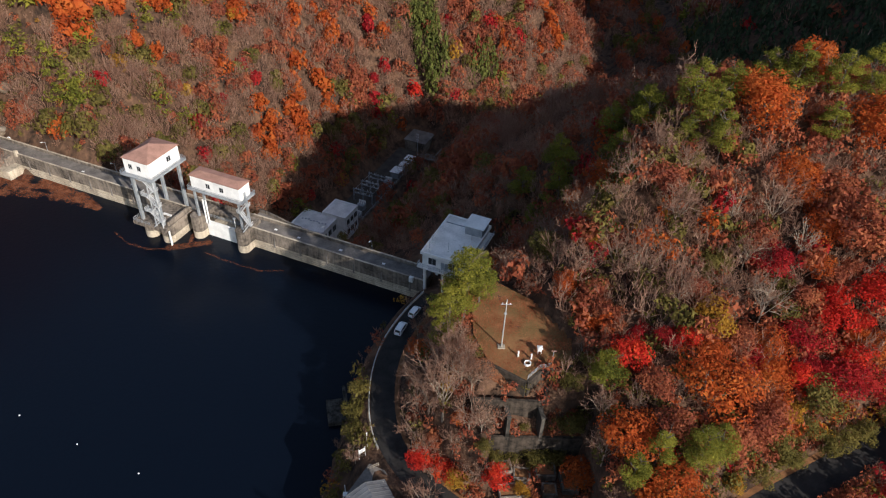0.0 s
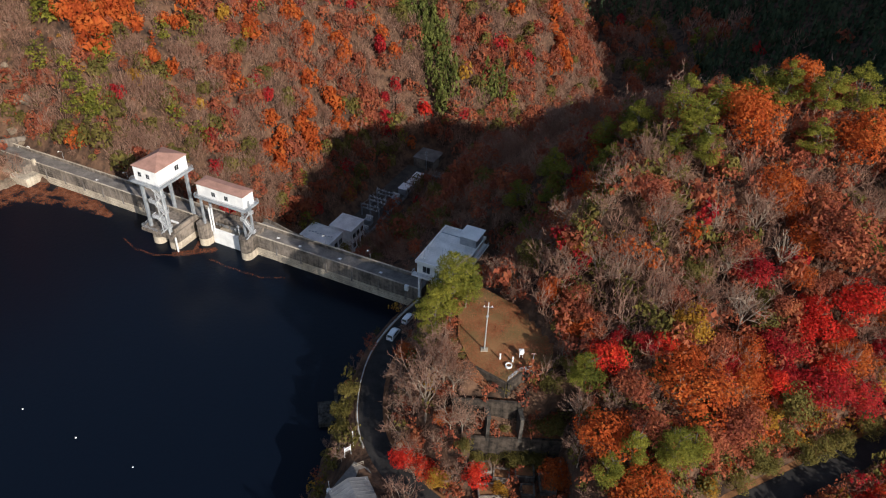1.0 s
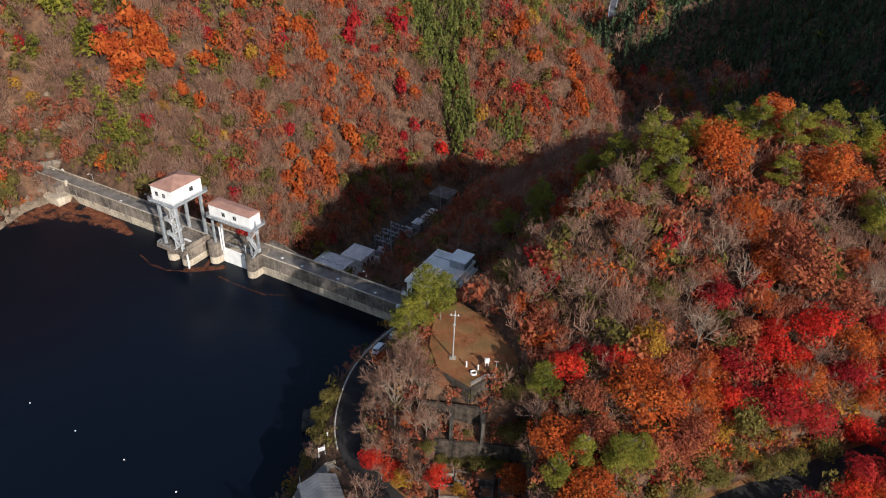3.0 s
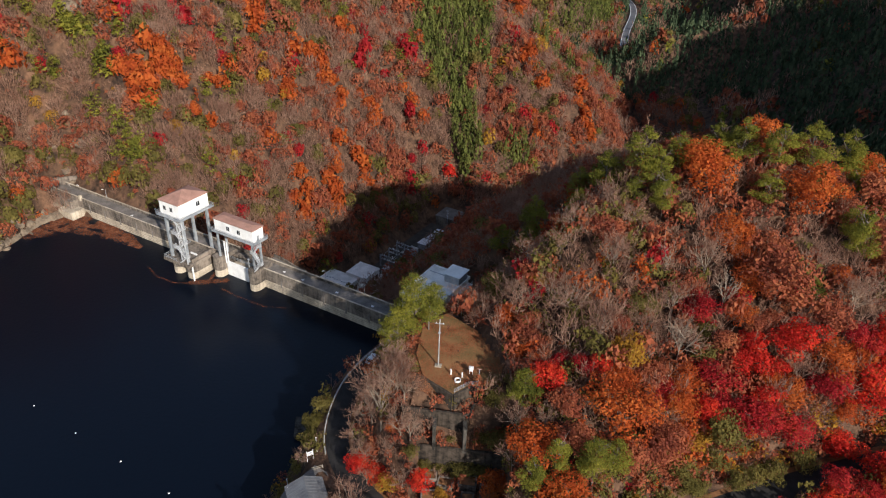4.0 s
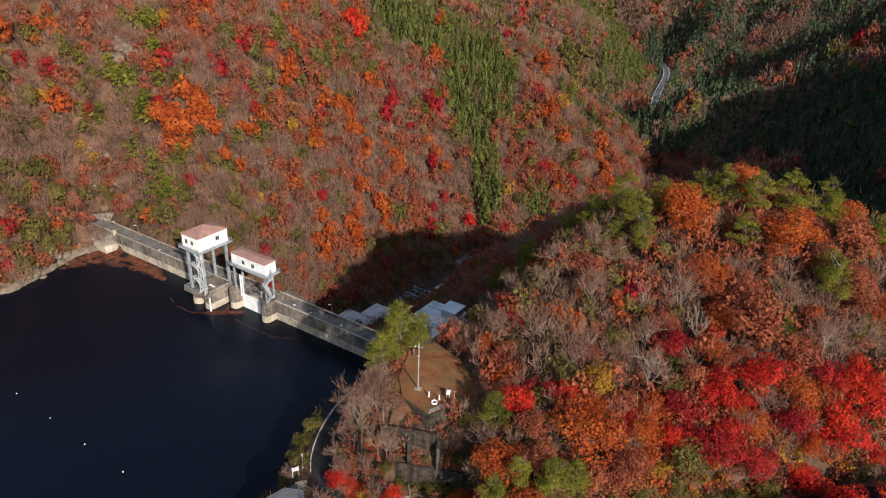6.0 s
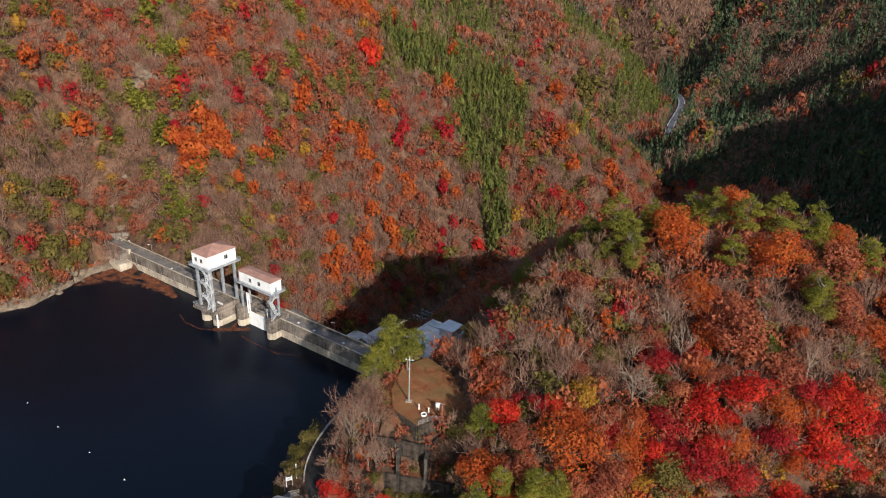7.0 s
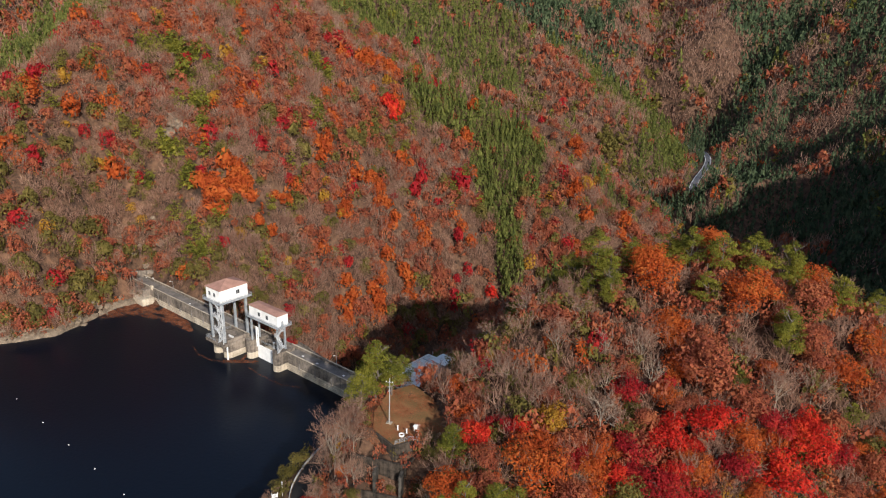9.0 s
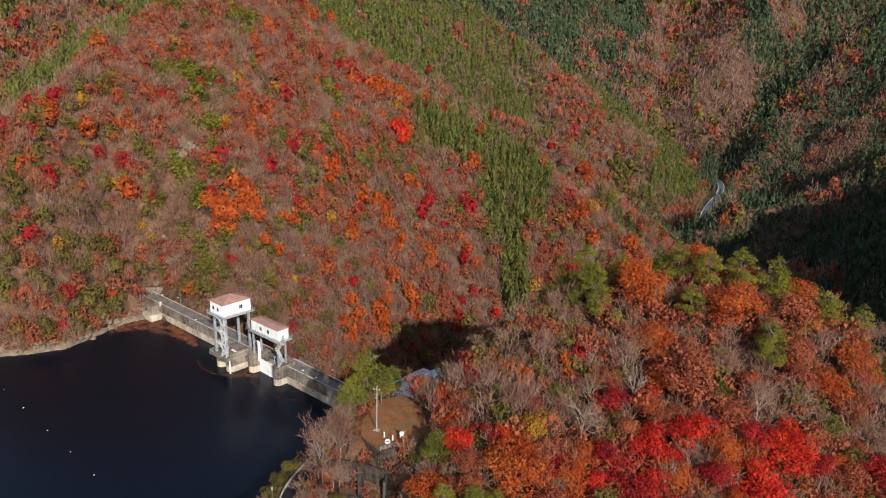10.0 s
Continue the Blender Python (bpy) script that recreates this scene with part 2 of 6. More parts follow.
MID_LEVEL = [(6, 93), (8.5, 87.2), (21.2, 86.8), (23, 92), (18, 92)]
LOW_LEVEL = [(9, 87), (22, 86.5), (31, 90), (33, 84.2), (12, 84.2)]
RUIN_LEVEL = [(11.5, 84.1), (30, 84.1), (31, 70), (14, 69)]


def along(x, y, line):
    """Distance to a line, its height and its side (1 left, -1 right, between them past the ends) at the nearest place, for arrays."""
    best = np.full(x.shape, 1e9)
    zz, side = np.zeros(x.shape), np.zeros(x.shape)
    for a, b in zip(line, line[1:]):
        dx, dy = b[0] - a[0], b[1] - a[1]
        t = np.clip(((x - a[0]) * dx + (y - a[1]) * dy) / (dx * dx + dy * dy), 0, 1)
        d = np.hypot(x - a[0] - t * dx, y - a[1] - t * dy)
        near = d < best
        best = np.where(near, d, best)
        if len(a) > 2:
            zz = np.where(near, a[2] + t * (b[2] - a[2]), zz)
        side = np.where(near, np.clip((dx * (y - a[1]) - dy * (x - a[0])) / (math.hypot(dx, dy) * np.maximum(d, 1e-6)), -1, 1), side)
    return best, zz, side


def smooth(a, b, v):
    t = np.clip((v - a) / (b - a), 0, 1)
    return t * t * (3 - 2 * t)


def waves(x, y, seed, size):
    """Rolling unevenness from a few crossed sine waves."""
    r = np.random.RandomState(seed)
    s = np.zeros(x.shape)
    for i in range(9):
        a, k = r.uniform(0, 6.28), 6.28 / (size * r.uniform(0.5, 1.6))
        s = s + np.sin((x * math.cos(a) + y * math.sin(a)) * k + r.uniform(0, 6.28)) / 3
    return s


def inside(x, y, poly):
    c = np.zeros(x.shape, bool)
    for (x0, y0), (x1, y1) in zip(poly, poly[1:] + poly[:1]):
        cross = ((y0 > y) != (y1 > y)) & (x < (x1 - x0) * (y - y0) / ((y1 - y0) or 1e-9) + x0)
        c ^= cross
    return c


def height(x, y):
    x, y = np.asarray(x, float), np.asarray(y, float)
    top = np.full(x.shape, -53.0)
    hs = [top]
    for line, left, right in RIDGES:
        for a, b in zip(line, line[1:]):
            d, z, side = along(x, y, [a, b])
            hs.append(z - d * (right + (left - right) * (0.5 + 0.5 * side)))
    h = np.max(hs, axis=0)
    k = 5.0
    h = h + k * np.log(np.sum([np.exp(np.maximum((v - h) / k, -30)) for v in hs[1:]], axis=0) * 0.45 + 0.55)
    far = smooth(150, 420, np.hypot(x - 20, y - 110))
    h = h + waves(x, y, 3, 46) * (0.8 + 3.0 * far) + waves(x, y, 5, 17) * 0.5 + waves(x, y, 8, 160) * 4 * far
    d, _, _ = along(x, y, RIVER)
    h = np.minimum(h, -56.0 + 1.5 * np.maximum(d - 3.0, 0))
    d, _, _ = along(x, y, LAKE + LAKE[:1])
    wet = inside(x, y, LAKE)
    bank = 0.1 + 1.05 * np.maximum(d - 0.3 * (1 + waves(x, y, 21, 9)), 0)
    bank = np.where(x < -60, 0.1 + 0.5 * np.minimum(d, 4) + 1.9 * np.maximum(d - 4, 0), bank)
    fade = smooth(185, 150, y + 0.44 * (x + 3.4) + 6) * ((x < -60) | (d < 12))
    h = np.where(wet, np.minimum(h, -0.4 - 0.8 * d), h + (np.minimum(h, bank) - h) * fade)
    for line, half, edge in ((ROAD, 3.4, 6), (UPPER_ROAD, 3.6, 5), (FAR_ROAD, 7, 22)):
        d, z, _ = along(x, y, line)
        w = 1 - smooth(half, half + edge, d)
        h = h * (1 - w) + z * w
    d, z, _ = along(x, y, CREST_END)
    h = np.where(d < 140, np.minimum(h, z + 1.8 * np.maximum(d - 5, 0)), h)
    h = np.where((h < z) & ((x + 3.4) * 0.403 + (y - 145.7) * 0.915 > 0.6), h + (z - h) * (1 - smooth(4, 8, d)), h)
    d, z, _ = along(x, y, YARD)
    h = np.minimum(h, z + 1.4 * np.maximum(d - 9, 0))
    h = np.where(h < z, h + (z - h) * (1 - smooth(9, 14, d)), h)
    d, _, _ = along(x, y, [p + (0,) for p in TERRACE + TERRACE[:1]])
    h = np.where((y > np.where(x < 9, 88, 94)) & ~inside(x, y, TERRACE) & (d < 14), np.maximum(h, 31.8 - np.where(x > 9, 0.6 * d, 0.4 * np.minimum(d, 5) + 2.0 * np.maximum(d - 5, 0))), h)
    u, v = (x + 3.4) * 0.915 - (y - 145.7) * 0.403, (x + 3.4) * 0.403 + (y - 145.7) * 0.915
    h = np.where((u > -166) & (u < 6) & (v > -1) & (v < 40), np.minimum(h, 4.8 + 1.7 * np.maximum(v - 6.5, 0)), h)
    d = np.hypot(np.maximum(np.abs(u - 9.0) - 8.5, 0), np.maximum(np.abs(v - 7.0) - 11.0, 0))
    h = np.where(d < 30, np.minimum(h, 8.0 + 1.3 * d), h)
    for level, z in ((RUIN_LEVEL, 15.0), (LOW_LEVEL, 21.5), (MID_LEVEL, 28.5), (TERRACE, 31.9)):
        d, _, _ = along(x, y, level + level[:1])
        back = {TERRACE[0]: 97, MID_LEVEL[0]: 90}.get(level[0], 0)
        h = np.where(inside(x, y, level) & ((d > 1.5) | (y > back)), z + 0.12 * waves(x, y, 31, 6) + (3.2 * smooth(16.5, 10.5, x) + 0.22 * (y - 87) if z == 28.5 else 0), h)
    return h


xs = np.concatenate([np.arange(-2600, -240, 40.0), np.arange(-240, -40, 4.0), np.arange(-40, -26, 1.4), np.arange(-26, 40, 1.1), np.arange(40, 180, 3.0), np.arange(180, 420, 8.0), np.arange(420, 2601, 40.0)])
ys = np.concatenate([np.arange(-1500, 40, 40.0), np.arange(40, 66, 1.4), np.arange(66, 118, 1.1), np.arange(118, 150, 1.4), np.arange(150, 340, 3.0), np.arange(340, 700, 6.0), np.arange(700, 1500, 16.0), np.arange(1500, 4001, 50.0)])
gx, gy = np.meshgrid(xs, ys)
gz = height(gx, gy)
nx, ny = len(xs), len(ys)
idx = np.arange(nx * ny).reshape(ny, nx)
quads = np.stack([idx[:-1, :-1], idx[:-1, 1:], idx[1:, 1:], idx[1:, :-1]], -1).reshape(-1, 4)
me = mesh_from_arrays("ground", np.stack([gx, gy, gz], -1).reshape(-1, 3), quads, [GROUND])
me.polygons.foreach_set("use_smooth", np.ones(len(quads), bool))
tagged(new("ground", me), "steep mountain ground covered in brown fallen leaves", "ground", kind="structure")

# dam frame: x along the crest, y downstream
DAM = Matrix.Translation((-3.4, 145.7, 0)) @ Matrix.Rotation(radians(-23.77), 4, 'Z')


def dam(s, d, z=0.0):
    return DAM @ Vector((s, d, z))


a, b = dam(20, 2.0), dam(-170, 2.0)
bm = bmesh.new()
bm.faces.new([bm.verts.new(p) for p in ((a.x, a.y, 0), (b.x, b.y, 0), (-700, 330, 0), (-900, -900, 0), (200, -900, 0), (60, 20, 0), (10, 60, 0))])
bmesh.ops.recalc_face_normals(bm, faces=bm.faces)
lake = part("water", bm, WATER)
tagged(lake, "still dark reservoir water held by the dam", "water", kind="structure")

# ---- rocky bank of the lake ----
BANK = [(-330, 10), (-235, 100), (-178, 142), (-160, 153), (-149.5, 163), (-147.5, 178), (-146, 194), (-140, 204)]
cum = np.concatenate([[0], np.cumsum([math.dist(p, q) for p, q in zip(BANK, BANK[1:])])])
t = np.arange(0, cum[-1], 1.1)
px, py = np.interp(t, cum, [p[0] for p in BANK]), np.interp(t, cum, [p[1] for p in BANK])
px, py = [np.convolve(np.pad(v, 4, mode="edge"), np.ones(9) / 9, "valid") for v in (px, py)]
tx, ty = np.gradient(px), np.gradient(py)
tl = np.hypot(tx, ty)
offs = np.linspace(-2.0, 6.0, 10)
vx, vy = px[:, None] - (ty / tl)[:, None] * offs, py[:, None] + (tx / tl)[:, None] * offs
vz = np.maximum(height(vx, vy), -1.5) + 0.25 + 0.2 * waves(vx, vy, 41, 3.2) + 0.13 * waves(vx, vy, 43, 1.1) - 0.9 * smooth(4.0, 6.0, offs)[None, :]
n0, n1 = vx.shape
idx = np.arange(n0 * n1).reshape(n0, n1)
quads = np.stack([idx[:-1, :-1], idx[1:, :-1], idx[1:, 1:], idx[:-1, 1:]], -1).reshape(-1, 4)
tagged(new("rock_bank", mesh_from_arrays("rock_bank", np.stack([vx, vy, vz], -1).reshape(-1, 3), quads, [ROCK])),
       "bleached bare rock bank along the drawn-down waterline", "rock bank", kind="structure")


def boulder(bm, c, r, seed):
    rs = np.random.RandomState(seed)
    made = bmesh.ops.create_icosphere(bm, subdivisions=2, radius=1.0, matrix=Matrix.Translation(c) @ Matrix.Rotation(rs.uniform(0, 6), 4, 'Z') @ Matrix.Diagonal((r * rs.uniform(0.8, 1.4), r * rs.uniform(0.7, 1.1), r * rs.uniform(0.6, 1.0), 1)))
    for v in made["verts"]:
        v.co += Vector((round(noise.noise(v.co * 0.55) * 2.2), 0, 0)) * 0.3 * r * 0.5 + noise.noise_vector(v.co * 0.8) * 0.45 * r
    return bm


def outcrop(x, y, spread, count, size, seed, label):
    z = float(height(np.array([x]), np.array([y]))[0])
    t = thing("rock_outcrop", Matrix.Translation((x, y, z)), label, "rock outcrop")
    rs = np.random.RandomState(seed)
    for i in range(count):
        ox, oy = rs.normal(0, spread, 2)
        oz = float(height(np.array([x + ox]), np.array([y + oy]))[0]) - z
        part("boulder", boulder(bmesh.new(), (ox, oy, oz + size * 0.5), size * rs.uniform(0.6, 1.3), seed * 50 + i), ROCK, t)


outcrop(-151.5, 254, 3.0, 10, 2.9, 3, "pale bare cliff rock showing between the trees")
outcrop(-142, 250.5, 3.0, 5, 1.8, 4, "pale bare rock below the cliff")
outcrop(-155, 216, 4.0, 12, 1.2, 5, "pale weathered rocks above the end of the dam")
outcrop(-151, 174, 2.2, 12, 1.5, 9, "bleached rocks above the waterline beside the dam")
outcrop(-149.5, 187, 2.2, 12, 1.5, 11, "bleached rocks between the waterline and the dam")
outcrop(-150, 226, 3.4, 8, 1.7, 7, "scattered pale rocks on the wooded slope")

# ---- dam ----
dam_wall = thing("dam", DAM, "weathered grey concrete gravity dam across the gorge", "dam")
bm = bmesh.new()
prof = [(0.0, -50), (0.0, 2.7), (5.6, 2.7), (5.6, 0), (46, -56), (0, -56)]
lo = [bm.verts.new((-146, y, z)) for y, z in prof]
hi = [bm.verts.new((2.5, y, z)) for y, z in prof]
bm.faces.new(lo)
bm.faces.new(hi[::-1])
for i in range(len(prof)):
    j = (i + 1) % len(prof)
    bm.faces.new((lo[i], hi[i], hi[j], lo[j]))
bmesh.ops.recalc_face_normals(bm, faces=bm.faces)
part("body", bm, PALE_CONCRETE, dam_wall, "bleached lower concrete face")
for s0, s1 in ((-163, -67.6), (-55.4, 2.5)):
    part("upper_wall", boxed(s0, s1, -0.12, 5.7, 2.7, 6.0), CONCRETE, dam_wall, "dark stained upper wall")
    part("deck", boxed(s0, s1, 0.3, 5.3, 6.0, 6.15), DECK, dam_wall, "worn grey roadway of the crest")
    part("upstream_parapet", boxed(s0, s1, -0.15, 0.22, 6.0, 7.15, bevel=0.03), CONCRETE, dam_wall)
    part("downstream_parapet", boxed(s0, s1, 5.35, 5.72, 6.0, 7.15, bevel=0.03), CONCRETE, dam_wall)
for s0, s1 in ((-163, -67.6), (-55.4, 2.5)):
    for d0, d1 in ((-0.22, 0.29), (5.28, 5.79)):
        part("coping", boxed(s0, s1, d0, d1, 7.15, 7.27, bevel=0.03), PALE_CONCRETE, dam_wall, "pale worn coping of the parapet")
part("spillway_bridge", boxed(-67.6, -55.4, 2.6, 5.7, 5.2, 6.1), CONCRETE, dam_wall)
part("spillway_crest", boxed(-67.6, -55.4, 0.6, 5.6, 2.0, 3.0), PALE_CONCRETE, dam_wall)
part("bridge_parapet", boxed(-67.6, -55.4, 5.35, 5.72, 6.1, 7.15), CONCRETE, dam_wall)
s0 = -165.0
while s0 < 0:
    if not -88 < s0 < -51:
        bm = bmesh.new()
        q = [bm.verts.new(c) for c in ((s0 - 0.3, -0.12, 2.2), (s0 + 0.3, -0.12, 2.2), (s0 + 0.12, -0.12, 5.6), (s0 - 0.12, -0.12, 5.6), (s0 - 0.26, -0.4, 2.4), (s0 + 0.26, -0.4, 2.4), (s0 + 0.1, -0.2, 5.6), (s0 - 0.1, -0.2, 5.6))]
        for k in ((4, 5, 6, 7), (0, 4, 7, 3), (5, 1, 2, 6), (3, 7, 6, 2), (0, 1, 5, 4)):
            bm.faces.new([q[i] for i in k])
        part("pilaster", bm, DECK, dam_wall, "dark stained pilaster")
        part("parapet_joint", boxed(s0 + 4.2, s0 + 4.3, -0.165, 0.235, 6.1, 7.165), DECK, dam_wall)
    s0 += 8.6
for s0, s1 in ((-143, -88), (-51.5, 2.5)):
    for z in (0.55, 1.15, 1.9):
        part("lift_joint", boxed(s0, s1, -0.012, 0.05, z, z + 0.07), DECK, dam_wall)
    for z in (3.75, 4.7, 5.5):
        part("lift_joint", boxed(s0, s1, -0.135, 0.0, z, z + 0.06), DECK, dam_wall)
part("string_course", boxed(-146, -67.6, -0.24, -0.12, 2.65, 2.95), PALE_CONCRETE, dam_wall)
part("string_course", boxed(-51.5, 2.5, -0.24, -0.12, 2.65, 2.95), PALE_CONCRETE, dam_wall)
part("abutment_block", boxed(-151, -143, -5.5, -0.1, -6, 3.0, bevel=0.1), PALE_CONCRETE, dam_wall, "stepped pale abutment block")
part("abutment_step", boxed(-157, -146, -3.2, -0.12, 3.0, 6.0, bevel=0.1), CONCRETE, dam_wall)
part("end_pier", boxed(-144.4, -143.3, -0.6, 0.4, 6.0, 8.2, bevel=0.1), PALE_CONCRETE, dam_wall)
part("gauge_cabinet", boxed(-1.6, -0.5, -1.0, -0.15, 6.0, 7.6, bevel=0.05), WHITE, dam_wall, "white gauge cabinet")
for s0, d0 in ((-118, 2.2), (-99, 3.4), (-46, 3.0), (-38, 2.6), (-24.5, 2.8), (-11, 2.7)):
    part("deck_hatch", boxed(s0 - 0.45, s0 + 0.45, d0 - 0.35, d0 + 0.35, 6.15, 6.2, bevel=0.01), WHITE, dam_wall, "pale cover plate in the roadway")
# flared wing wall of the roadway beside the spillway
bm = bmesh.new()
arc = [(-55.2 + 16 * i / 14, 5.9 + 2.3 * (0.5 + 0.5 * math.cos(math.pi * i / 14))) for i in range(15)]
for (x0, y0), (x1, y1) in zip(arc, arc[1:]):
    lo = [bm.verts.new((x, y, z)) for x, y, z in ((x0, y0, 2.5), (x1, y1, 2.5), (x1, y1 + 0.35, 2.5), (x0, y0 + 0.35, 2.5))]
    hi = [bm.verts.new((v.co.x, v.co.y, 7.2)) for v in lo]
    for q in ((hi[0], hi[1], hi[2], hi[3]), (lo[0], lo[1], hi[1], hi[0]), (lo[2], lo[3], hi[3], hi[2]), (lo[1], lo[2], hi[2], hi[1]), (lo[3], lo[0], hi[0], hi[3])):
        bm.faces.new(q)
part("wing_wall", bm, CONCRETE, dam_wall)
part("wing_deck", extrude_poly(bmesh.new(), [(-55.4, 5.7)] + arc[:] + [(-39.2, 5.7)], 5.6, 6.12), DECK, dam_wall)


def railing(bm, path, h=1.05, step=1.5, r=0.045, bars=3):
    """Posts and rails of a steel railing along a path of points."""
    for p, q in zip(path, path[1:]):
        p, q = Vector(p), Vector(q)
        n = max(1, round((q - p).length / step))
        for i in range(n + 1):
            o = p.lerp(q, i / n)
            tube(bm, o, o + Vector((0, 0, h)), r, n=4)
        for k in range(bars):
            up = Vector((0, 0, h * (k + 1) / bars))
            tube(bm, p + up, q + up, r, n=4)
    return bm


def lamp(m):
    t = thing("crest_lamp", m, "slim white lamp post with a bent arm on the crest", "street lamp", "lamps on the crest")
    part("post", tube(bmesh.new(), (0, 0, 0), (0, 0, 3.4), 0.07, 0.05), STEEL, t)
    bm = bmesh.new()
    pts = [(0, -0.9 * math.sin(a), 3.4 + 0.5 * (1 - math.cos(a)) * 0.9) for a in (0, 0.4, 0.8, 1.2, 1.57)]
    for p, q in zip(pts, pts[1:]):
        tube(bm, p, q, 0.05)
    part("arm", bm, STEEL, t)
    part("head", boxed(-0.16, 0.16, -1.5, -0.8, 3.78, 3.95, bevel=0.04), WHITE, t, "white lamp head")
    return t


first = lamp(DAM @ Matrix.Translation((-107, 5.5, 7.1)))
for s0 in (-136, -31, -16):
    copy_thing(first, DAM @ Matrix.Translation((s0, 5.5, 7.1)))


# ---- gate towers ----
def window(bm, face, u0, u1, z0, z1, at, t):
    """A pane box on a wall: face 'f' looks upstream at y = at, 'r' looks along the crest at x = at."""
    return box(bm, u0, u1, at - t, at + t, z0, z1) if face == 'f' else box(bm, at - t, at + t, u0, u1, z0, z1)


def add_window(parent, face, u0, u1, z0, z1, at):
    fr = part("window", window(bmesh.new(), face, u0 - 0.08, u1 + 0.08, z0 - 0.08, z1 + 0.08, at, 0.04), GALVANISED, parent)
    mid = (u0 + u1) / 2
    for a0, a1 in ((u0, mid - 0.06), (mid + 0.06, u1)):
        part("pane", window(bmesh.new(), face, a0, a1, z0, z1, at, 0.055), GLASS, fr, "dark glass pane")
    return fr


def hip_roof(x0, x1, y0, y1, z, rise, over=0.35, ridge=0.0):
    bm = bmesh.new()
    x0, x1, y0, y1 = x0 - over, x1 + over, y0 - over, y1 + over
    cx, cy = (x0 + x1) / 2, (y0 + y1) / 2
    lo = [bm.verts.new(v) for v in ((x0, y0, z), (x1, y0, z), (x1, y1, z), (x0, y1, z))]
    mid = [bm.verts.new((v.co.x, v.co.y, z + 0.18)) for v in lo]
    tops = [bm.verts.new((cx - ridge, cy, z + rise)), bm.verts.new((cx + ridge, cy, z + rise))] if ridge else [bm.verts.new((cx, cy, z + rise))]
    bm.faces.new(lo[::-1])
    for i in range(4):
        bm.faces.new((lo[i], lo[(i + 1) % 4], mid[(i + 1) % 4], mid[i]))
    if ridge:
        bm.faces.new((mid[0], mid[1], tops[1], tops[0]))
        bm.faces.new((mid[1], mid[2], tops[1]))
        bm.faces.new((mid[2], mid[3], tops[0], tops[1]))
        bm.faces.new((mid[3], mid[0], tops[0]))
    else:
        for i in range(4):
            bm.faces.new((mid[i], mid[(i + 1) % 4], tops[0]))
    return bm


def gallery(parent, x0, x1, y0, y1, z, out=1.0):
    """A steel walkway round a house, with its railing."""
    part("walkway", boxed(x0 - out, x1 + out, y0 - out, y1 + out, z - 0.35, z, bevel=0.02), STEEL, parent, "grey steel walkway")
    e = out - 0.06
    part("railing", railing(bmesh.new(), [(x0 - e, y0 - e, z), (x1 + e, y0 - e, z), (x1 + e, y1 + e, z), (x0 - e, y1 + e, z), (x0 - e, y0 - e, z)]), STEEL, parent, "thin grey steel railing")
    n = int((x1 - x0) / 1.6)
    for i in range(n + 1):
        x = x0 + (x1 - x0) * i / n
        part("bracket", tube(bmesh.new(), (x, y0 - out + 0.1, z - 0.35), (x, y0 + 0.4, z - 1.3), 0.06, n=4), STEEL, parent)


def stair(parent, x0, x1, y, z0, z1, flights, width=0.9, far_side=0.9):
    """A zig-zag of steel flights in the plane y, between x0 and x1."""
    dz = (z1 - z0) / flights
    for i in range(flights):
        a, b = (x0, x1) if i % 2 == 0 else (x1, x0)
        za, zb = z0 + i * dz, z0 + (i + 1) * dz
        bm = bmesh.new()
        for yy in (y, y + width):
            for up in (0.0, 1.0):
                tube(bm, (a, yy, za + up), (b, yy, zb + up), 0.12 if up == 0 else 0.06, n=4)
            for k in range(1, 5):
                p = Vector((a, yy, za)).lerp(Vector((b, yy, zb)), k / 5)
                tube(bm, p, p + Vector((0, 0, 1)), 0.03, n=4)
        n = max(4, int(dz / 0.22))
        for k in range(n):
            p = Vector((a, y, za)).lerp(Vector((b, y, zb)), (k + 0.5) / n)
            box(bm, p.x - 0.14, p.x + 0.14, y, y + width, p.z - 0.02, p.z + 0.02)
        part("stair_flight", bm, GALVANISED, parent)
        sgn = 1 if b > a else -1
        out = b + sgn * (far_side if b == x0 else 0.9)
        bm = boxed(min(b, out), max(b, out), y - 0.1, y + width + 0.1, zb - 0.1, zb)
        railing(bm, [(b, y - 0.1, zb), (out, y - 0.1, zb), (out, y + width + 0.1, zb)], step=0.45, r=0.055)
        part("landing", bm, GALVANISED, parent)


def nosed_pier(x0, x1, y0, y1, z0, z1, n=8):
    """A pier with a half-round nose upstream."""
    r = (x1 - x0) / 2
    cx = (x0 + x1) / 2
    pts = [(x1, y1), (x0, y1)] + [(cx - r * math.cos(math.pi * i / n), y0 + r - r * math.sin(math.pi * i / n) * 0.9) for i in range(n + 1)]
    return extrude_poly(bmesh.new(), pts, z0, z1)


big = thing("intake_tower", DAM, "white gatehouse with a brown hipped roof on grey steel legs", "gate tower")
part("house", boxed(-83.7, -75.0, -10.6, 1.4, 22.5, 27.3), WHITE, big, "white painted house wall")
part("roof", hip_roof(-83.7, -75.0, -10.6, 1.4, 27.3, 2.4, over=0.3), ROOF_RED, big, "faded brown hipped roof")
add_window(big, 'f', -82.0, -80.9, 24.3, 25.7, -10.6)
add_window(big, 'f', -79.0, -77.9, 24.3, 25.7, -10.6)
add_window(big, 'r', -3.6, -2.2, 24.4, 25.9, -75.0)
gallery(big, -83.7, -75.0, -10.6, 1.4, 22.5, 1.1)
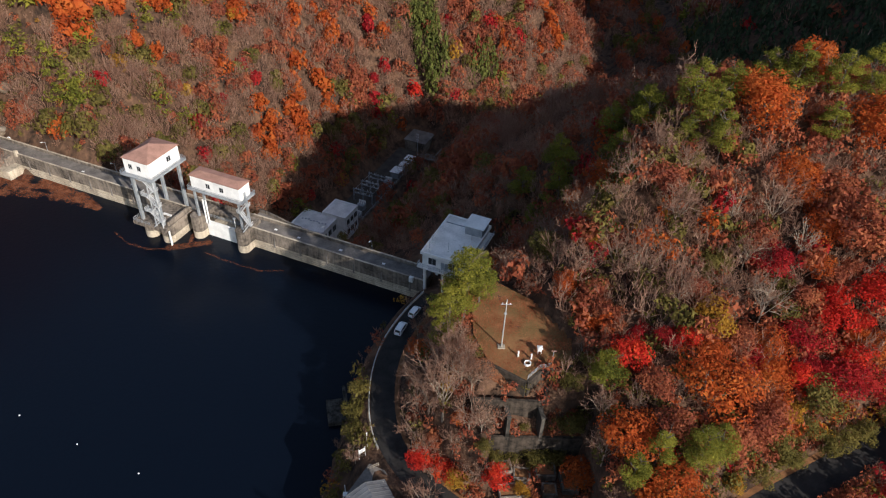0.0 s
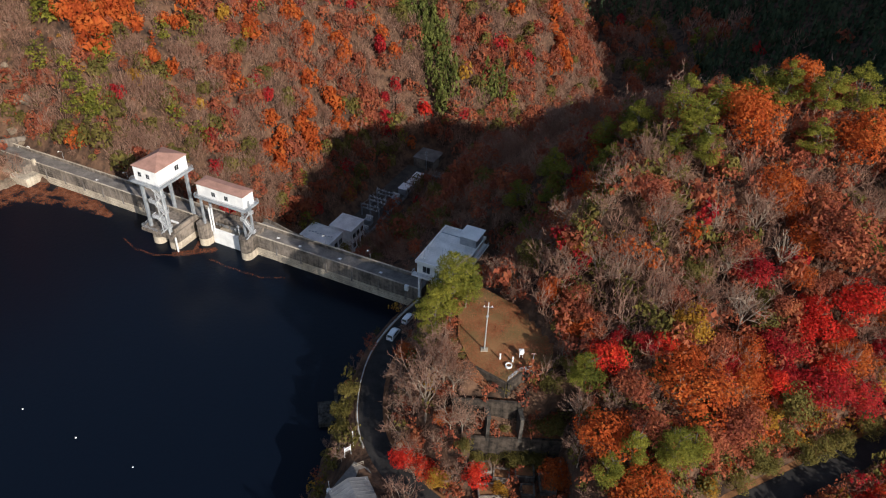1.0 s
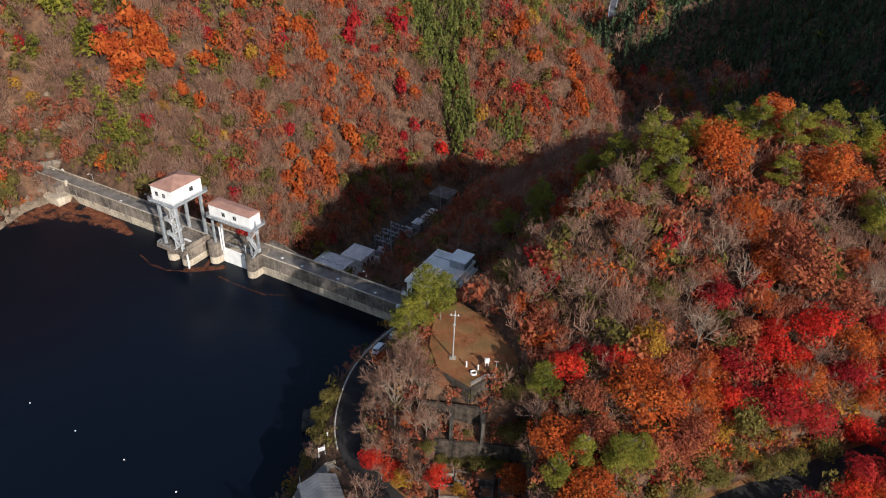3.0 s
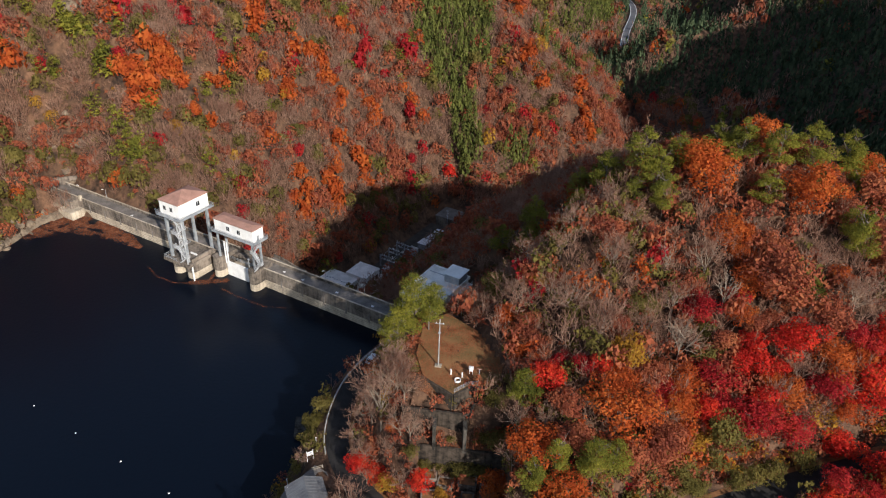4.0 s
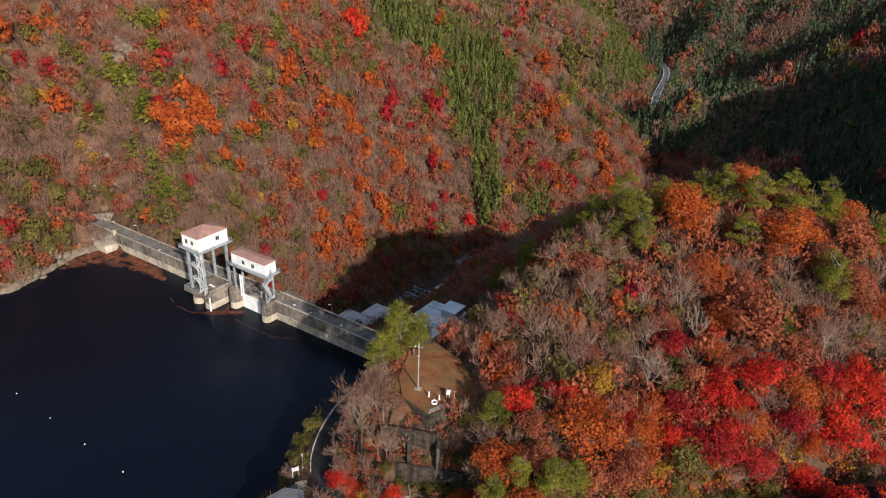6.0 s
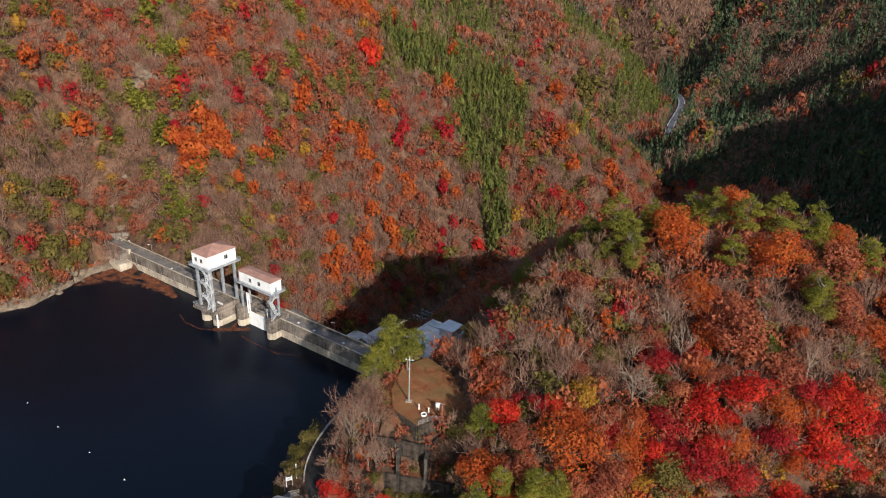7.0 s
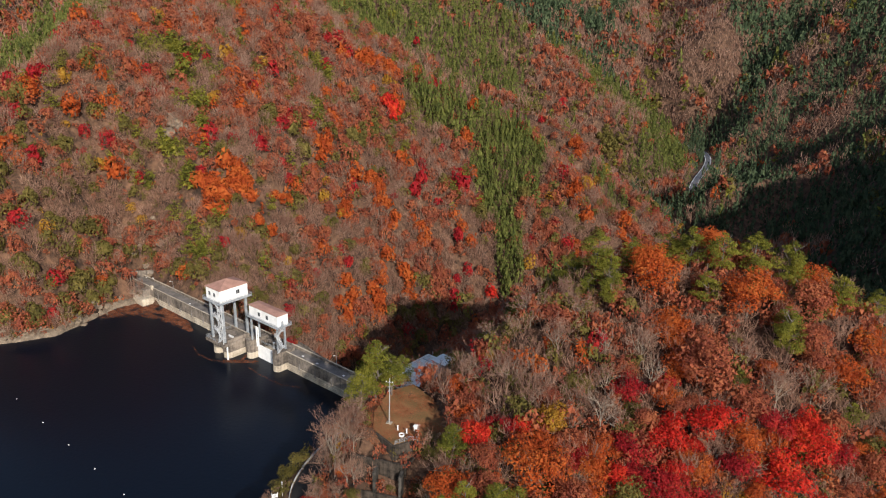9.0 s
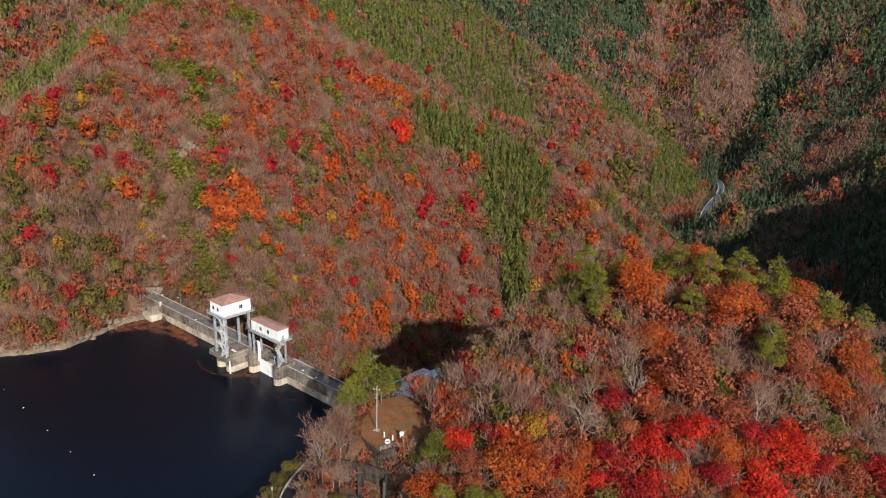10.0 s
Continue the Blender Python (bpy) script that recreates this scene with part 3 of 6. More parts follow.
for x in (-83.0, -75.6):
    for y in (-9.6, 0.6):
        part("leg", boxed(x - 0.42, x + 0.42, y - 0.42, y + 0.42, 6.0, 22.15, bevel=0.04), STEEL, big, "painted steel box leg")
for x in (-83.0, -75.6):
    part("side_beam", boxed(x - 0.25, x + 0.25, -9.6, 0.6, 21.5, 22.15), STEEL, big)
for y in (-9.6, 0.6):
    part("cross_beam", boxed(-83, -75.6, y - 0.25, y + 0.25, 21.5, 22.15), STEEL, big)
for x0, x1 in ((-84.6, -80.4), (-78.2, -74.0)):
    part("pier", nosed_pier(x0, x1, -10.0, 0.0, -22, 2.4), PALE_CONCRETE, big, "pale water-washed pier foot")
    part("pier_head", nosed_pier(x0, x1, -10.05, 0.0, 2.4, 5.4), CONCRETE, big)
part("platform", boxed(-85.0, -73.4, -11.7, -0.1, 5.4, 6.4, bevel=0.06), CONCRETE, big)
part("side_wall", boxed(-74.7, -73.95, -9.4, -0.1, 6.4, 7.6, bevel=0.05), CONCRETE, big)
part("platform_railing", railing(bmesh.new(), [(-84.8, -0.4, 6.4), (-84.8, -11.5, 6.4), (-78.9, -11.5, 6.4)]), STEEL, big)
stair(big, -77.4, -74.7, -11.4, 6.4, 21.9, 6, 1.25, 1.9)
for x in (-77.1, -74.7):
    part("stair_column", boxed(x - 0.13, x + 0.13, -10.85, -10.59, 6.4, 22), GALVANISED, big)
part("water_gauge", boxed(-73.95, -73.65, -10.2, -9.7, -3, 5.5, bevel=0.03), WHITE, big, "white water level gauge board")
part("crane_rail", boxed(-79.4, -76.6, -5.4, -5.0, 6.4, 6.9), WHITE, big)
part("hoist_frame", boxed(-82.2, -80.8, -7, -5.4, 6.4, 7.6, bevel=0.05), STEEL, big)

gate = thing("spillway_gatehouse", DAM, "long white gatehouse with a brown roof over the spillway gate", "gatehouse")
part("house", boxed(-68.5, -52.0, -3.0, 1.6, 17.5, 21.7), WHITE, gate, "white painted house wall")
part("roof", hip_roof(-68.5, -52.0, -3.0, 1.6, 21.7, 0.8, over=0.3, ridge=6.4), ROOF_RED, gate, "faded brown low hipped roof")
add_window(gate, 'f', -63.2, -62.0, 18.9, 20.3, -3.0)
add_window(gate, 'f', -58.6, -57.4, 18.9, 20.3, -3.0)
part("door", boxed(-52.02, -51.94, -1.4, -0.4, 17.5, 19.5), STEEL, gate)
gallery(gate, -68.5, -52.0, -2.9, 1.6, 17.5, 0.95)
for x0, x1 in ((-71.4, -67.6), (-55.6, -51.9)):
    part("pier", nosed_pier(x0, x1, -4.4, 4.0, -22, 2.5), PALE_CONCRETE, gate, "pale water-washed pier foot")
    part("pier_head", nosed_pier(x0, x1, -4.45, 4.0, 2.5, 7.4), CONCRETE, gate, "weathered concrete pier head")
for x in (-68.6, -53.4):
    for y in (-2.3, 1.0):
        part("leg", boxed(x - 0.3, x + 0.3, y - 0.3, y + 0.3, 7.4, 17.2, bevel=0.03), STEEL, gate)
part("girder", boxed(-68.9, -53.1, -2.6, -2.0, 16.4, 17.2), STEEL, gate)
part("girder", boxed(-68.9, -53.1, 0.7, 1.3, 16.4, 17.2), STEEL, gate)
part("gate_leaf", boxed(-67.5, -55.7, -1.0, -0.5, -4, 5.2, bevel=0.03), WHITE, gate, "white painted steel gate leaf")
for x in (-67.0, -66.0):
    part("hoist_pipe", tube(bmesh.new(), (x, -1.5, 4.8), (x, -1.5, 13), 0.24, n=10), WHITE, gate, "white hoist pipe")
part("gauge_pole", tube(bmesh.new(), (-56.4, -1.8, 5), (-56.4, -1.8, 9.5), 0.06), WHITE, gate)
part("gauge_box", boxed(-56.7, -56.1, -2.1, -1.5, 9.5, 10.0, bevel=0.03), STEEL, gate)
stair(gate, -52.4, -50.0, -3.6, 7.4, 17.2, 3)
part("gate_walk_railing", railing(bmesh.new(), [(-67.4, 0.8, 5.2), (-55.8, 0.8, 5.2)]), STEEL, gate)

# ---- control building at the end of the crest ----
ctrl = thing("control_building", DAM, "white flat-roofed control building on columns at the dam's end", "building")
part("storey", boxed(2.9, 14.4, -2.2, 15.2, 14.8, 18.1), WHITE, ctrl, "white rendered wall")
part("roof_slab", boxed(2.5, 14.8, -2.7, 15.6, 18.1, 18.55, bevel=0.04), WHITE, ctrl)
part("roof_surface", boxed(2.95, 14.35, -2.25, 15.15, 18.55, 18.6), FLAT_ROOF, ctrl, "grey weathered roof membrane")
for x0, x1, y0, y1 in ((2.5, 14.8, -2.7, -2.4), (2.5, 14.8, 15.3, 15.6), (2.5, 2.8, -2.4, 15.3), (14.5, 14.8, -2.4, 15.3)):
    part("roof_edge", boxed(x0, x1, y0, y1, 18.55, 18.95, bevel=0.03), WHITE, ctrl)
part("penthouse", boxed(9.6, 14.3, 9.6, 14.6, 18.6, 21.3), STEEL, ctrl, "grey clad roof house")
part("penthouse_roof", boxed(9.2, 14.8, 9.1, 15.0, 21.3, 21.5, bevel=0.03), WHITE, ctrl)
part("balcony", boxed(2.0, 14.6, -3.7, -2.2, 14.4, 14.8), WHITE, ctrl)
part("balcony_railing", railing(bmesh.new(), [(2.1, -2.2, 14.8), (2.1, -3.6, 14.8), (14.5, -3.6, 14.8)]), STEEL, ctrl)
part("floor_slab", boxed(2.9, 14.4, -2.2, 15.2, 14.4, 14.8), CONCRETE, ctrl)
for x in (3.4, 8.6, 13.8):
    for y in (-1.6, 6.5, 14.6):
        part("column", boxed(x - 0.35, x + 0.35, y - 0.35, y + 0.35, -4, 14.4), WHITE, ctrl)
part("basement", boxed(5.4, 14.4, 4.0, 15.2, -12, 14.4), CONCRETE, ctrl)
add_window(ctrl, 'f', 4.6, 6.6, 15.4, 17.3, -2.2)
add_window(ctrl, 'f', 10.2, 12.2, 15.4, 17.3, -2.2)
part("door", boxed(8.0, 8.9, -2.26, -2.2, 14.8, 16.9), STEEL, ctrl)
for z in (14.9, 16.1):
    part("condenser", boxed(9.2, 10.0, -2.75, -2.25, z, z + 0.9, bevel=0.04), STEEL, ctrl)
for y in (0.5, 4.0, 7.5, 11.0):
    fr = part("window", window(bmesh.new(), 'r', y, y + 2.0, 15.5, 17.3, 2.9, 0.04), STEEL, ctrl)
    part("pane", window(bmesh.new(), 'r', y + 0.1, y + 1.9, 15.6, 17.2, 2.9, 0.055), GLASS, fr)
for x, y, h in ((4.2, -0.8, 3.6), (3.6, 2.5, 2.2), (8.7, 0.8, 3.8), (12.4, 7.2, 2.5)):
    part("mast", tube(bmesh.new(), (x, y, 18.6), (x, y, 18.6 + h), 0.05), STEEL, ctrl, "thin roof mast")
    part("mast_base", boxed(x - 0.35, x + 0.35, y - 0.3, y + 0.3, 18.6, 18.95, bevel=0.03), WHITE, ctrl)
part("side_balcony", boxed(14.4, 15.9, 4.0, 15.2, 16.6, 16.85, bevel=0.03), WHITE, ctrl)
part("side_railing", railing(bmesh.new(), [(15.8, 4.1, 16.85), (15.8, 15.1, 16.85)]), STEEL, ctrl)
part("roof_duct", boxed(3.2, 13.6, 12.1, 12.35, 18.6, 18.75), STEEL, ctrl)

# ---- power station below the dam ----
YARD_EARTH = surface("yard_earth", (0.035, 0.028, 0.024), (0.085, 0.068, 0.056), 0.95, coarse=0.3, fine=2.5)
plant = thing("power_house", DAM, "grey flat-roofed power house at the foot of the dam", "building")
for x0, x1, y0, y1, zt in ((-83.4, -68.8, 59.3, 70.9, -40.6), (-75.4, -65.0, 71.0, 81.2, -39.6)):
    part("storey", boxed(x0, x1, y0, y1, -53, zt), WHITE, plant)
    part("roof_surface", boxed(x0, x1, y0, y1, zt, zt + 0.1), FLAT_ROOF, plant, "grey gravel roof")
    for a0, a1, b0, b1 in ((x0 - 0.2, x1 + 0.2, y0 - 0.2, y0 + 0.2), (x0 - 0.2, x1 + 0.2, y1 - 0.2, y1 + 0.2), (x0 - 0.2, x0 + 0.2, y0 + 0.2, y1 - 0.2), (x1 - 0.2, x1 + 0.2, y0 + 0.2, y1 - 0.2)):
        part("roof_edge", boxed(a0, a1, b0, b1, zt - 0.2, zt + 0.45, bevel=0.03), WHITE, plant)
for i in range(3):
    add_window(plant, 'r', 72.2 + 3 * i, 74.2 + 3 * i, -43.6, -41.4, -65.0)
    add_window(plant, 'r', 72.2 + 3 * i, 74.2 + 3 * i, -48.4, -46.0, -65.0)
    add_window(plant, 'r', 60.4 + 3.5 * i, 62.6 + 3.5 * i, -45.0, -42.6, -68.8)
for i in range(9):
    part("roof_vent", boxed(-81.6 + 1.3 * i, -80.9 + 1.3 * i, 64.6 + 0.3 * (i % 3), 65.1 + 0.3 * (i % 3), -40.5, -40.3), STEEL, plant)
yard = thing("yard_wall", DAM, "concrete retaining wall of the yard beside the river", "retaining wall")
part("wall", boxed(-66.6, -66.0, 56, 150, -60, -50.4, bevel=0.05), CONCRETE, yard)
part("yard_pavement", boxed(-80, -66.6, 56, 150, -51.2, -50.92), YARD_EARTH, yard, "dark trodden yard surface")
part("yard_railing", railing(bmesh.new(), [(-66.3, 84, -50.4), (-66.3, 149, -50.4)], step=3.0), STEEL, yard)


def cabin(s0, d0, w, l, h, label):
    t = thing("cabin", DAM @ Matrix.Translation((s0, d0, -50.95)), label, "cabin", "cabins in the yard")
    part("wall", boxed(-w / 2, w / 2, -l / 2, l / 2, 0, h), STEEL, t)
    part("roof", boxed(-w / 2 - 0.3, w / 2 + 0.3, -l / 2 - 0.3, l / 2 + 0.3, h, h + 0.2, bevel=0.04), WHITE, t, "white sheet roof")
    part("door", boxed(w / 2, w / 2 + 0.05, -0.5, 0.5, 0, 2.0), GLASS, t)


cabin(-69.0, 125.5, 4.2, 5.2, 3.2, "grey cabin with a flat white roof in the yard")
cabin(-68.6, 132.2, 3.2, 4.2, 3.0, "small grey cabin with a white roof in the yard")
cabin(-68.2, 137.6, 3.6, 4.2, 3.6, "tall grey cabin with a white roof in the yard")
sub = thing("valve_house", DAM @ Matrix.Translation((-70, 155, -51)), "dark grey flat-roofed valve house at the end of the yard", "building")
part("wall", boxed(-7, 4, -5, 6, -2, 5.2), CONCRETE, sub)
part("roof", boxed(-7.4, 4.4, -5.4, 6.4, 5.2, 5.6, bevel=0.05), DECK, sub)
part("railing", railing(bmesh.new(), [(5, -6, 0), (10, -6, 0), (10, 6, 0)], h=1.2), STEEL, sub)
mast = thing("aerial_mast", DAM @ Matrix.Translation((-68.5, 147, -50.9)), "thin grey aerial mast with dishes in the yard", "mast")
part("pole", tube(bmesh.new(), (0, 0, 0), (0, 0, 12), 0.14, 0.08), STEEL, mast)
for z in (8.5, 10, 11.4):
    part("crossarm", boxed(-0.7, 0.7, -0.06, 0.06, z, z + 0.12), WHITE, mast)
foot = thing("footbridge", DAM @ Matrix.Translation((-66, 146, -51)), "narrow concrete footbridge across the river below the dam", "bridge")
part("deck", boxed(0, 24, -1.3, 1.3, 0, 0.4), CONCRETE, foot)
part("railing", railing(bmesh.new(), [(0, -1.2, 0.4), (24, -1.2, 0.4)], step=2), STEEL, foot)
part("railing", railing(bmesh.new(), [(0, 1.2, 0.4), (24, 1.2, 0.4)], step=2), STEEL, foot)
part("pier", boxed(9, 10, -1, 1, -8, 0), CONCRETE, foot)
sw = thing("switch_gantry", DAM @ Matrix.Translation((-72.5, 106, -50.92)), "galvanised steel switch gantry with insulators in the yard", "gantry")
for x in (-4.5, 0, 4.5):
    for y in (-7, 0, 7):
        bm = boxed(x - 0.32, x - 0.2, y - 0.06, y + 0.06, 0, 6.4)
        box(bm, x + 0.2, x + 0.32, y - 0.06, y + 0.06, 0, 6.4)
        for k in range(6):
            side = 0.26 if k % 2 else -0.26
            tube(bm, (x - side, y, 1.05 * k), (x + side, y, 1.05 * k + 1.05), 0.045, n=4)
        part("post", bm, STEEL, sw, "latticed steel post")
for y in (-7, 0, 7):
    for z in (4.2, 6.2):
        bm = boxed(-4.8, 4.8, y - 0.3, y - 0.2, z, z + 0.12)
        box(bm, -4.8, 4.8, y + 0.2, y + 0.3, z, z + 0.12)
        for k in range(12):
            side = 0.25 if k % 2 else -0.25
            tube(bm, (-4.8 + 0.8 * k, y - side, z + 0.06), (-4 + 0.8 * k, y + side, z + 0.06), 0.04, n=4)
        part("beam", bm, STEEL, sw)
for x in (-4.5, -1.5, 1.5, 4.5):
    part("busbar", tube(bmesh.new(), (x, -8, 5.3), (x, 8, 5.3), 0.05, n=6), GALVANISED, sw)
rs = np.random.RandomState(12)
for i in range(64):
    x, y, z = rs.uniform(-4.5, 4.5), rs.choice([-7, 0, 7]) + rs.uniform(-0.25, 0.25), rs.choice([4.3, 6.3])
    part("insulator", tube(bmesh.new(), (x, y, z), (x + rs.uniform(-0.35, 0.35), y + rs.uniform(-0.3, 0.3), z + rs.uniform(0.5, 1.1)), 0.14, 0.08, n=6), WHITE, sw)


def transformer(s0, d0, k):
    t = thing("transformer", DAM @ Matrix.Translation((s0, d0, -50.92)) @ Matrix.Scale(k, 4), "grey transformer with cooling fins and pale bushings", "transformer", "transformers in the yard")
    part("tank", boxed(-1.4, 1.4, -1.0, 1.0, 0.3, 2.6, bevel=0.08), STEEL, t)
    for i in range(6):
        part("fin", boxed(-1.2 + 0.45 * i, -1.05 + 0.45 * i, -1.6, -1.0, 0.6, 2.4), STEEL, t)
    for i in range(3):
        part("bushing", tube(bmesh.new(), (-0.8 + 0.8 * i, 0, 2.6), (-0.8 + 0.8 * i, 0.2, 4.0), 0.2, 0.1, n=8), WHITE, t)
    part("conservator", tube(bmesh.new(), (-1.3, 0.8, 3.2), (1.3, 0.8, 3.2), 0.35, n=10), WHITE, t)
    return t


for s0, d0, k in ((-70.5, 94, 1.2), (-68.6, 88, 0.9), (-73, 89, 1.0), (-68.8, 116, 1.2)):
    transformer(s0, d0, k)

# ---- road and rail ----
def spline(line, step):
    """Points along a smoothed line, even steps apart."""
    p = np.array(line, float)
    for _ in range(3):
        q = np.empty((2 * len(p) - 2, p.shape[1]))
        q[0::2], q[1::2] = 0.75 * p[:-1] + 0.25 * p[1:], 0.25 * p[:-1] + 0.75 * p[1:]
        p = np.vstack([p[:1], q, p[-1:]])
    c = np.concatenate([[0], np.cumsum(np.linalg.norm(np.diff(p, axis=0), axis=1))])
    t = np.arange(0, c[-1], step)
    return np.stack([np.interp(t, c, p[:, k]) for k in range(p.shape[1])], 1)


def strip(name, line, half, mat, lift, label, off=0.0, thick=0.0):
    p = spline(line, 1.2)
    d = np.gradient(p[:, :2], axis=0)
    d /= np.linalg.norm(d, axis=1)[:, None]
    n = np.stack([-d[:, 1], d[:, 0]], 1)
    rows = []
    for k in np.linspace(-1, 1, 6):
        q = p[:, :2] + n * (half * k + off)
        rows.append(np.column_stack([q, p[:, 2] + lift]))
    v = np.stack(rows, 1)
    n0, n1 = v.shape[:2]
    i = np.arange(n0 * n1).reshape(n0, n1)
    f = np.stack([i[:-1, :-1], i[:-1, 1:], i[1:, 1:], i[1:, :-1]], -1).reshape(-1, 4)
    ob = new(name, mesh_from_arrays(name, v.reshape(-1, 3), f, [mat]))
    return tagged(ob, label, "road", kind="structure")


LITTER = surface("leaf_litter", (0.10, 0.045, 0.02), (0.26, 0.12, 0.05), 0.95, coarse=0.5, fine=5, bump=0.6)
strip("road", ROAD, 2.7, ASPHALT, 0.12, "narrow dark asphalt road along the lake")
strip("road", UPPER_ROAD, 2.8, ASPHALT, 0.15, "dark asphalt road along the hill foot")
strip("verge", UPPER_ROAD, 0.55, LITTER, 0.2, "verge heaped with brown fallen leaves", off=3.4)
strip("verge", ROAD, 0.5, LITTER, 0.17, "road edge strewn with orange fallen leaves", off=2.95)
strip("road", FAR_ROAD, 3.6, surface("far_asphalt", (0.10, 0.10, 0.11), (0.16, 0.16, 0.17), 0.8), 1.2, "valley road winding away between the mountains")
LINE = surface("road_paint", (0.6, 0.6, 0.6), (0.8, 0.8, 0.8), 0.7)
strip("road_line", FAR_ROAD, 0.22, LINE, 1.26, "white edge line of the valley road", off=3.0)
strip("road_line", FAR_ROAD, 0.22, LINE, 1.26, "white edge line of the valley road", off=-3.0)

POLE_PALE = surface("galvanised_rail", (0.42, 0.42, 0.42), (0.62, 0.62, 0.61), 0.6, metal=0.1, coarse=0.8, fine=5, bump=0.1)
rail = thing("guard_rail", Matrix.Translation((0, 0, 0)), "pale steel guard rail along the lakeside road", "guard rail")
p = spline([(x, y, z) for x, y, z in ROAD[:7]], 1.0)
d = np.gradient(p[:, :2], axis=0)
d /= np.linalg.norm(d, axis=1)[:, None]
p[:, 0] += d[:, 1] * 3.0
p[:, 1] += -d[:, 0] * 3.0
path = [tuple(q) for q in p if q[1] > 88]
bm = bmesh.new()
for a, b in zip(path, path[1:]):
    for up, r in ((0.55, 0.09), (0.85, 0.04)):
        tube(bm, (a[0], a[1], a[2] + up), (b[0], b[1], b[2] + up), r, n=5)
part("beam", bm, POLE_PALE, rail, "pale galvanised beam")
for q in path[::3]:
    part("post", tube(bmesh.new(), (q[0], q[1], q[2] - 0.8), (q[0], q[1], q[2] + 0.95), 0.06, n=6), STEEL, rail)
edge = thing("road_kerb", Matrix.Translation((0, 0, 0)), "low grey concrete kerb under the guard rail", "kerb", kind="structure")
bm = bmesh.new()
for a, b in zip(path, path[1:]):
    tube(bm, (a[0] - 0.1, a[1], a[2] - 0.02), (b[0] - 0.1, b[1], b[2] - 0.02), 0.17, n=4)
part("kerb_stone", bm, PALE_CONCRETE, edge)


def minivan(x, y, z, heading, label, k=1.0):
    t = thing("minivan", pose(x, y, z, 0, 0, heading) @ Matrix.Scale(k, 4), label, "car", "cars parked by the rail")
    prof = [(-2.2, 0.35), (-2.22, 0.95), (-2.05, 1.15), (-1.75, 1.75), (-1.2, 1.85), (0.7, 1.82), (1.15, 1.62), (1.6, 1.08), (2.15, 0.92), (2.25, 0.4)]
    bm = bmesh.new()
    a, b = [[bm.verts.new((u, w * (0.78 if zz > 1.2 else 0.85), zz)) for u, zz in prof] for w in (-1, 1)]
    bm.faces.new(a)
    bm.faces.new(b[::-1])
    for i in range(len(prof)):
        j = (i + 1) % len(prof)
        bm.faces.new((a[j], a[i], b[i], b[j]))
    bmesh.ops.recalc_face_normals(bm, faces=bm.faces)
    bmesh.ops.bevel(bm, geom=list(bm.edges), offset=0.06, segments=2, affect='EDGES')
    part("body", bm, CAR, t)
    for w in (-0.815, 0.815):
        part("side_window", boxed(-1.6, 1.0, w - 0.03, w + 0.03, 1.12, 1.62, bevel=0.01), GLASS, t, "dark tinted side glass")
    for u, zz, lean in ((1.4, 1.36, -0.85), (-1.93, 1.42, 0.45)):
        bm = boxed(-0.03, 0.03, -0.66, 0.66, -0.28, 0.28)
        bm.transform(Matrix.Translation((u, 0, zz)) @ Matrix.Rotation(lean, 4, 'Y'))
        part("windscreen" if u > 0 else "rear_window", bm, GLASS, t)
    for u in (-1.4, 1.4):
        for w in (-0.78, 0.78):
            wh = part("wheel", tube(bmesh.new(), (u, w - 0.1, 0.32), (u, w + 0.1, 0.32), 0.33, n=14), RUBBER, t, "black tyre")
            part("rim", tube(bmesh.new(), (u, w - 0.12, 0.32), (u, w + 0.12, 0.32), 0.19, n=10), STEEL, wh)
    for w in (-0.6, 0.6):
        part("headlight", boxed(2.12, 2.2, w - 0.2, w + 0.2, 0.72, 0.88, bevel=0.01), GLASS, t)
        part("tail_light", boxed(-2.25, -2.15, w - 0.1, w + 0.1, 0.8, 1.2, bevel=0.01), TAIL, t, "red tail light")
    part("roof_line", boxed(-1.7, 0.7, -0.7, 0.7, 1.84, 1.87), CAR, t)
    return t


CAR = surface("white_car_paint", (0.78, 0.78, 0.78), (0.84, 0.84, 0.84), 0.25, coarse=0.5, fine=3, bump=0.0, spec=0.5)
RUBBER = surface("tyre_rubber", (0.015, 0.015, 0.015), (0.03, 0.03, 0.03), 0.9)
TAIL = surface("tail_lens", (0.30, 0.01, 0.01), (0.40, 0.02, 0.02), 0.3, bump=0)
minivan(-6.3, 124.6, 8.35, 68, "white minivan with dark windows parked by the guard rail")
minivan(-3.2, 131.3, 7.7, 62, "small white van parked close behind a minivan", 0.92)

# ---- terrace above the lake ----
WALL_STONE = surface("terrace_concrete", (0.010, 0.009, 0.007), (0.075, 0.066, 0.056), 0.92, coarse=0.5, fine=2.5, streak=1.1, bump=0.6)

# Tone darkened for moss and for the shade these walls lie in.
SHADED_STONE = surface("mossy_shaded_concrete", (0.010, 0.008, 0.006), (0.066, 0.05, 0.038), 0.95, coarse=0.9, fine=2.5, streak=1.0, bump=0.6)


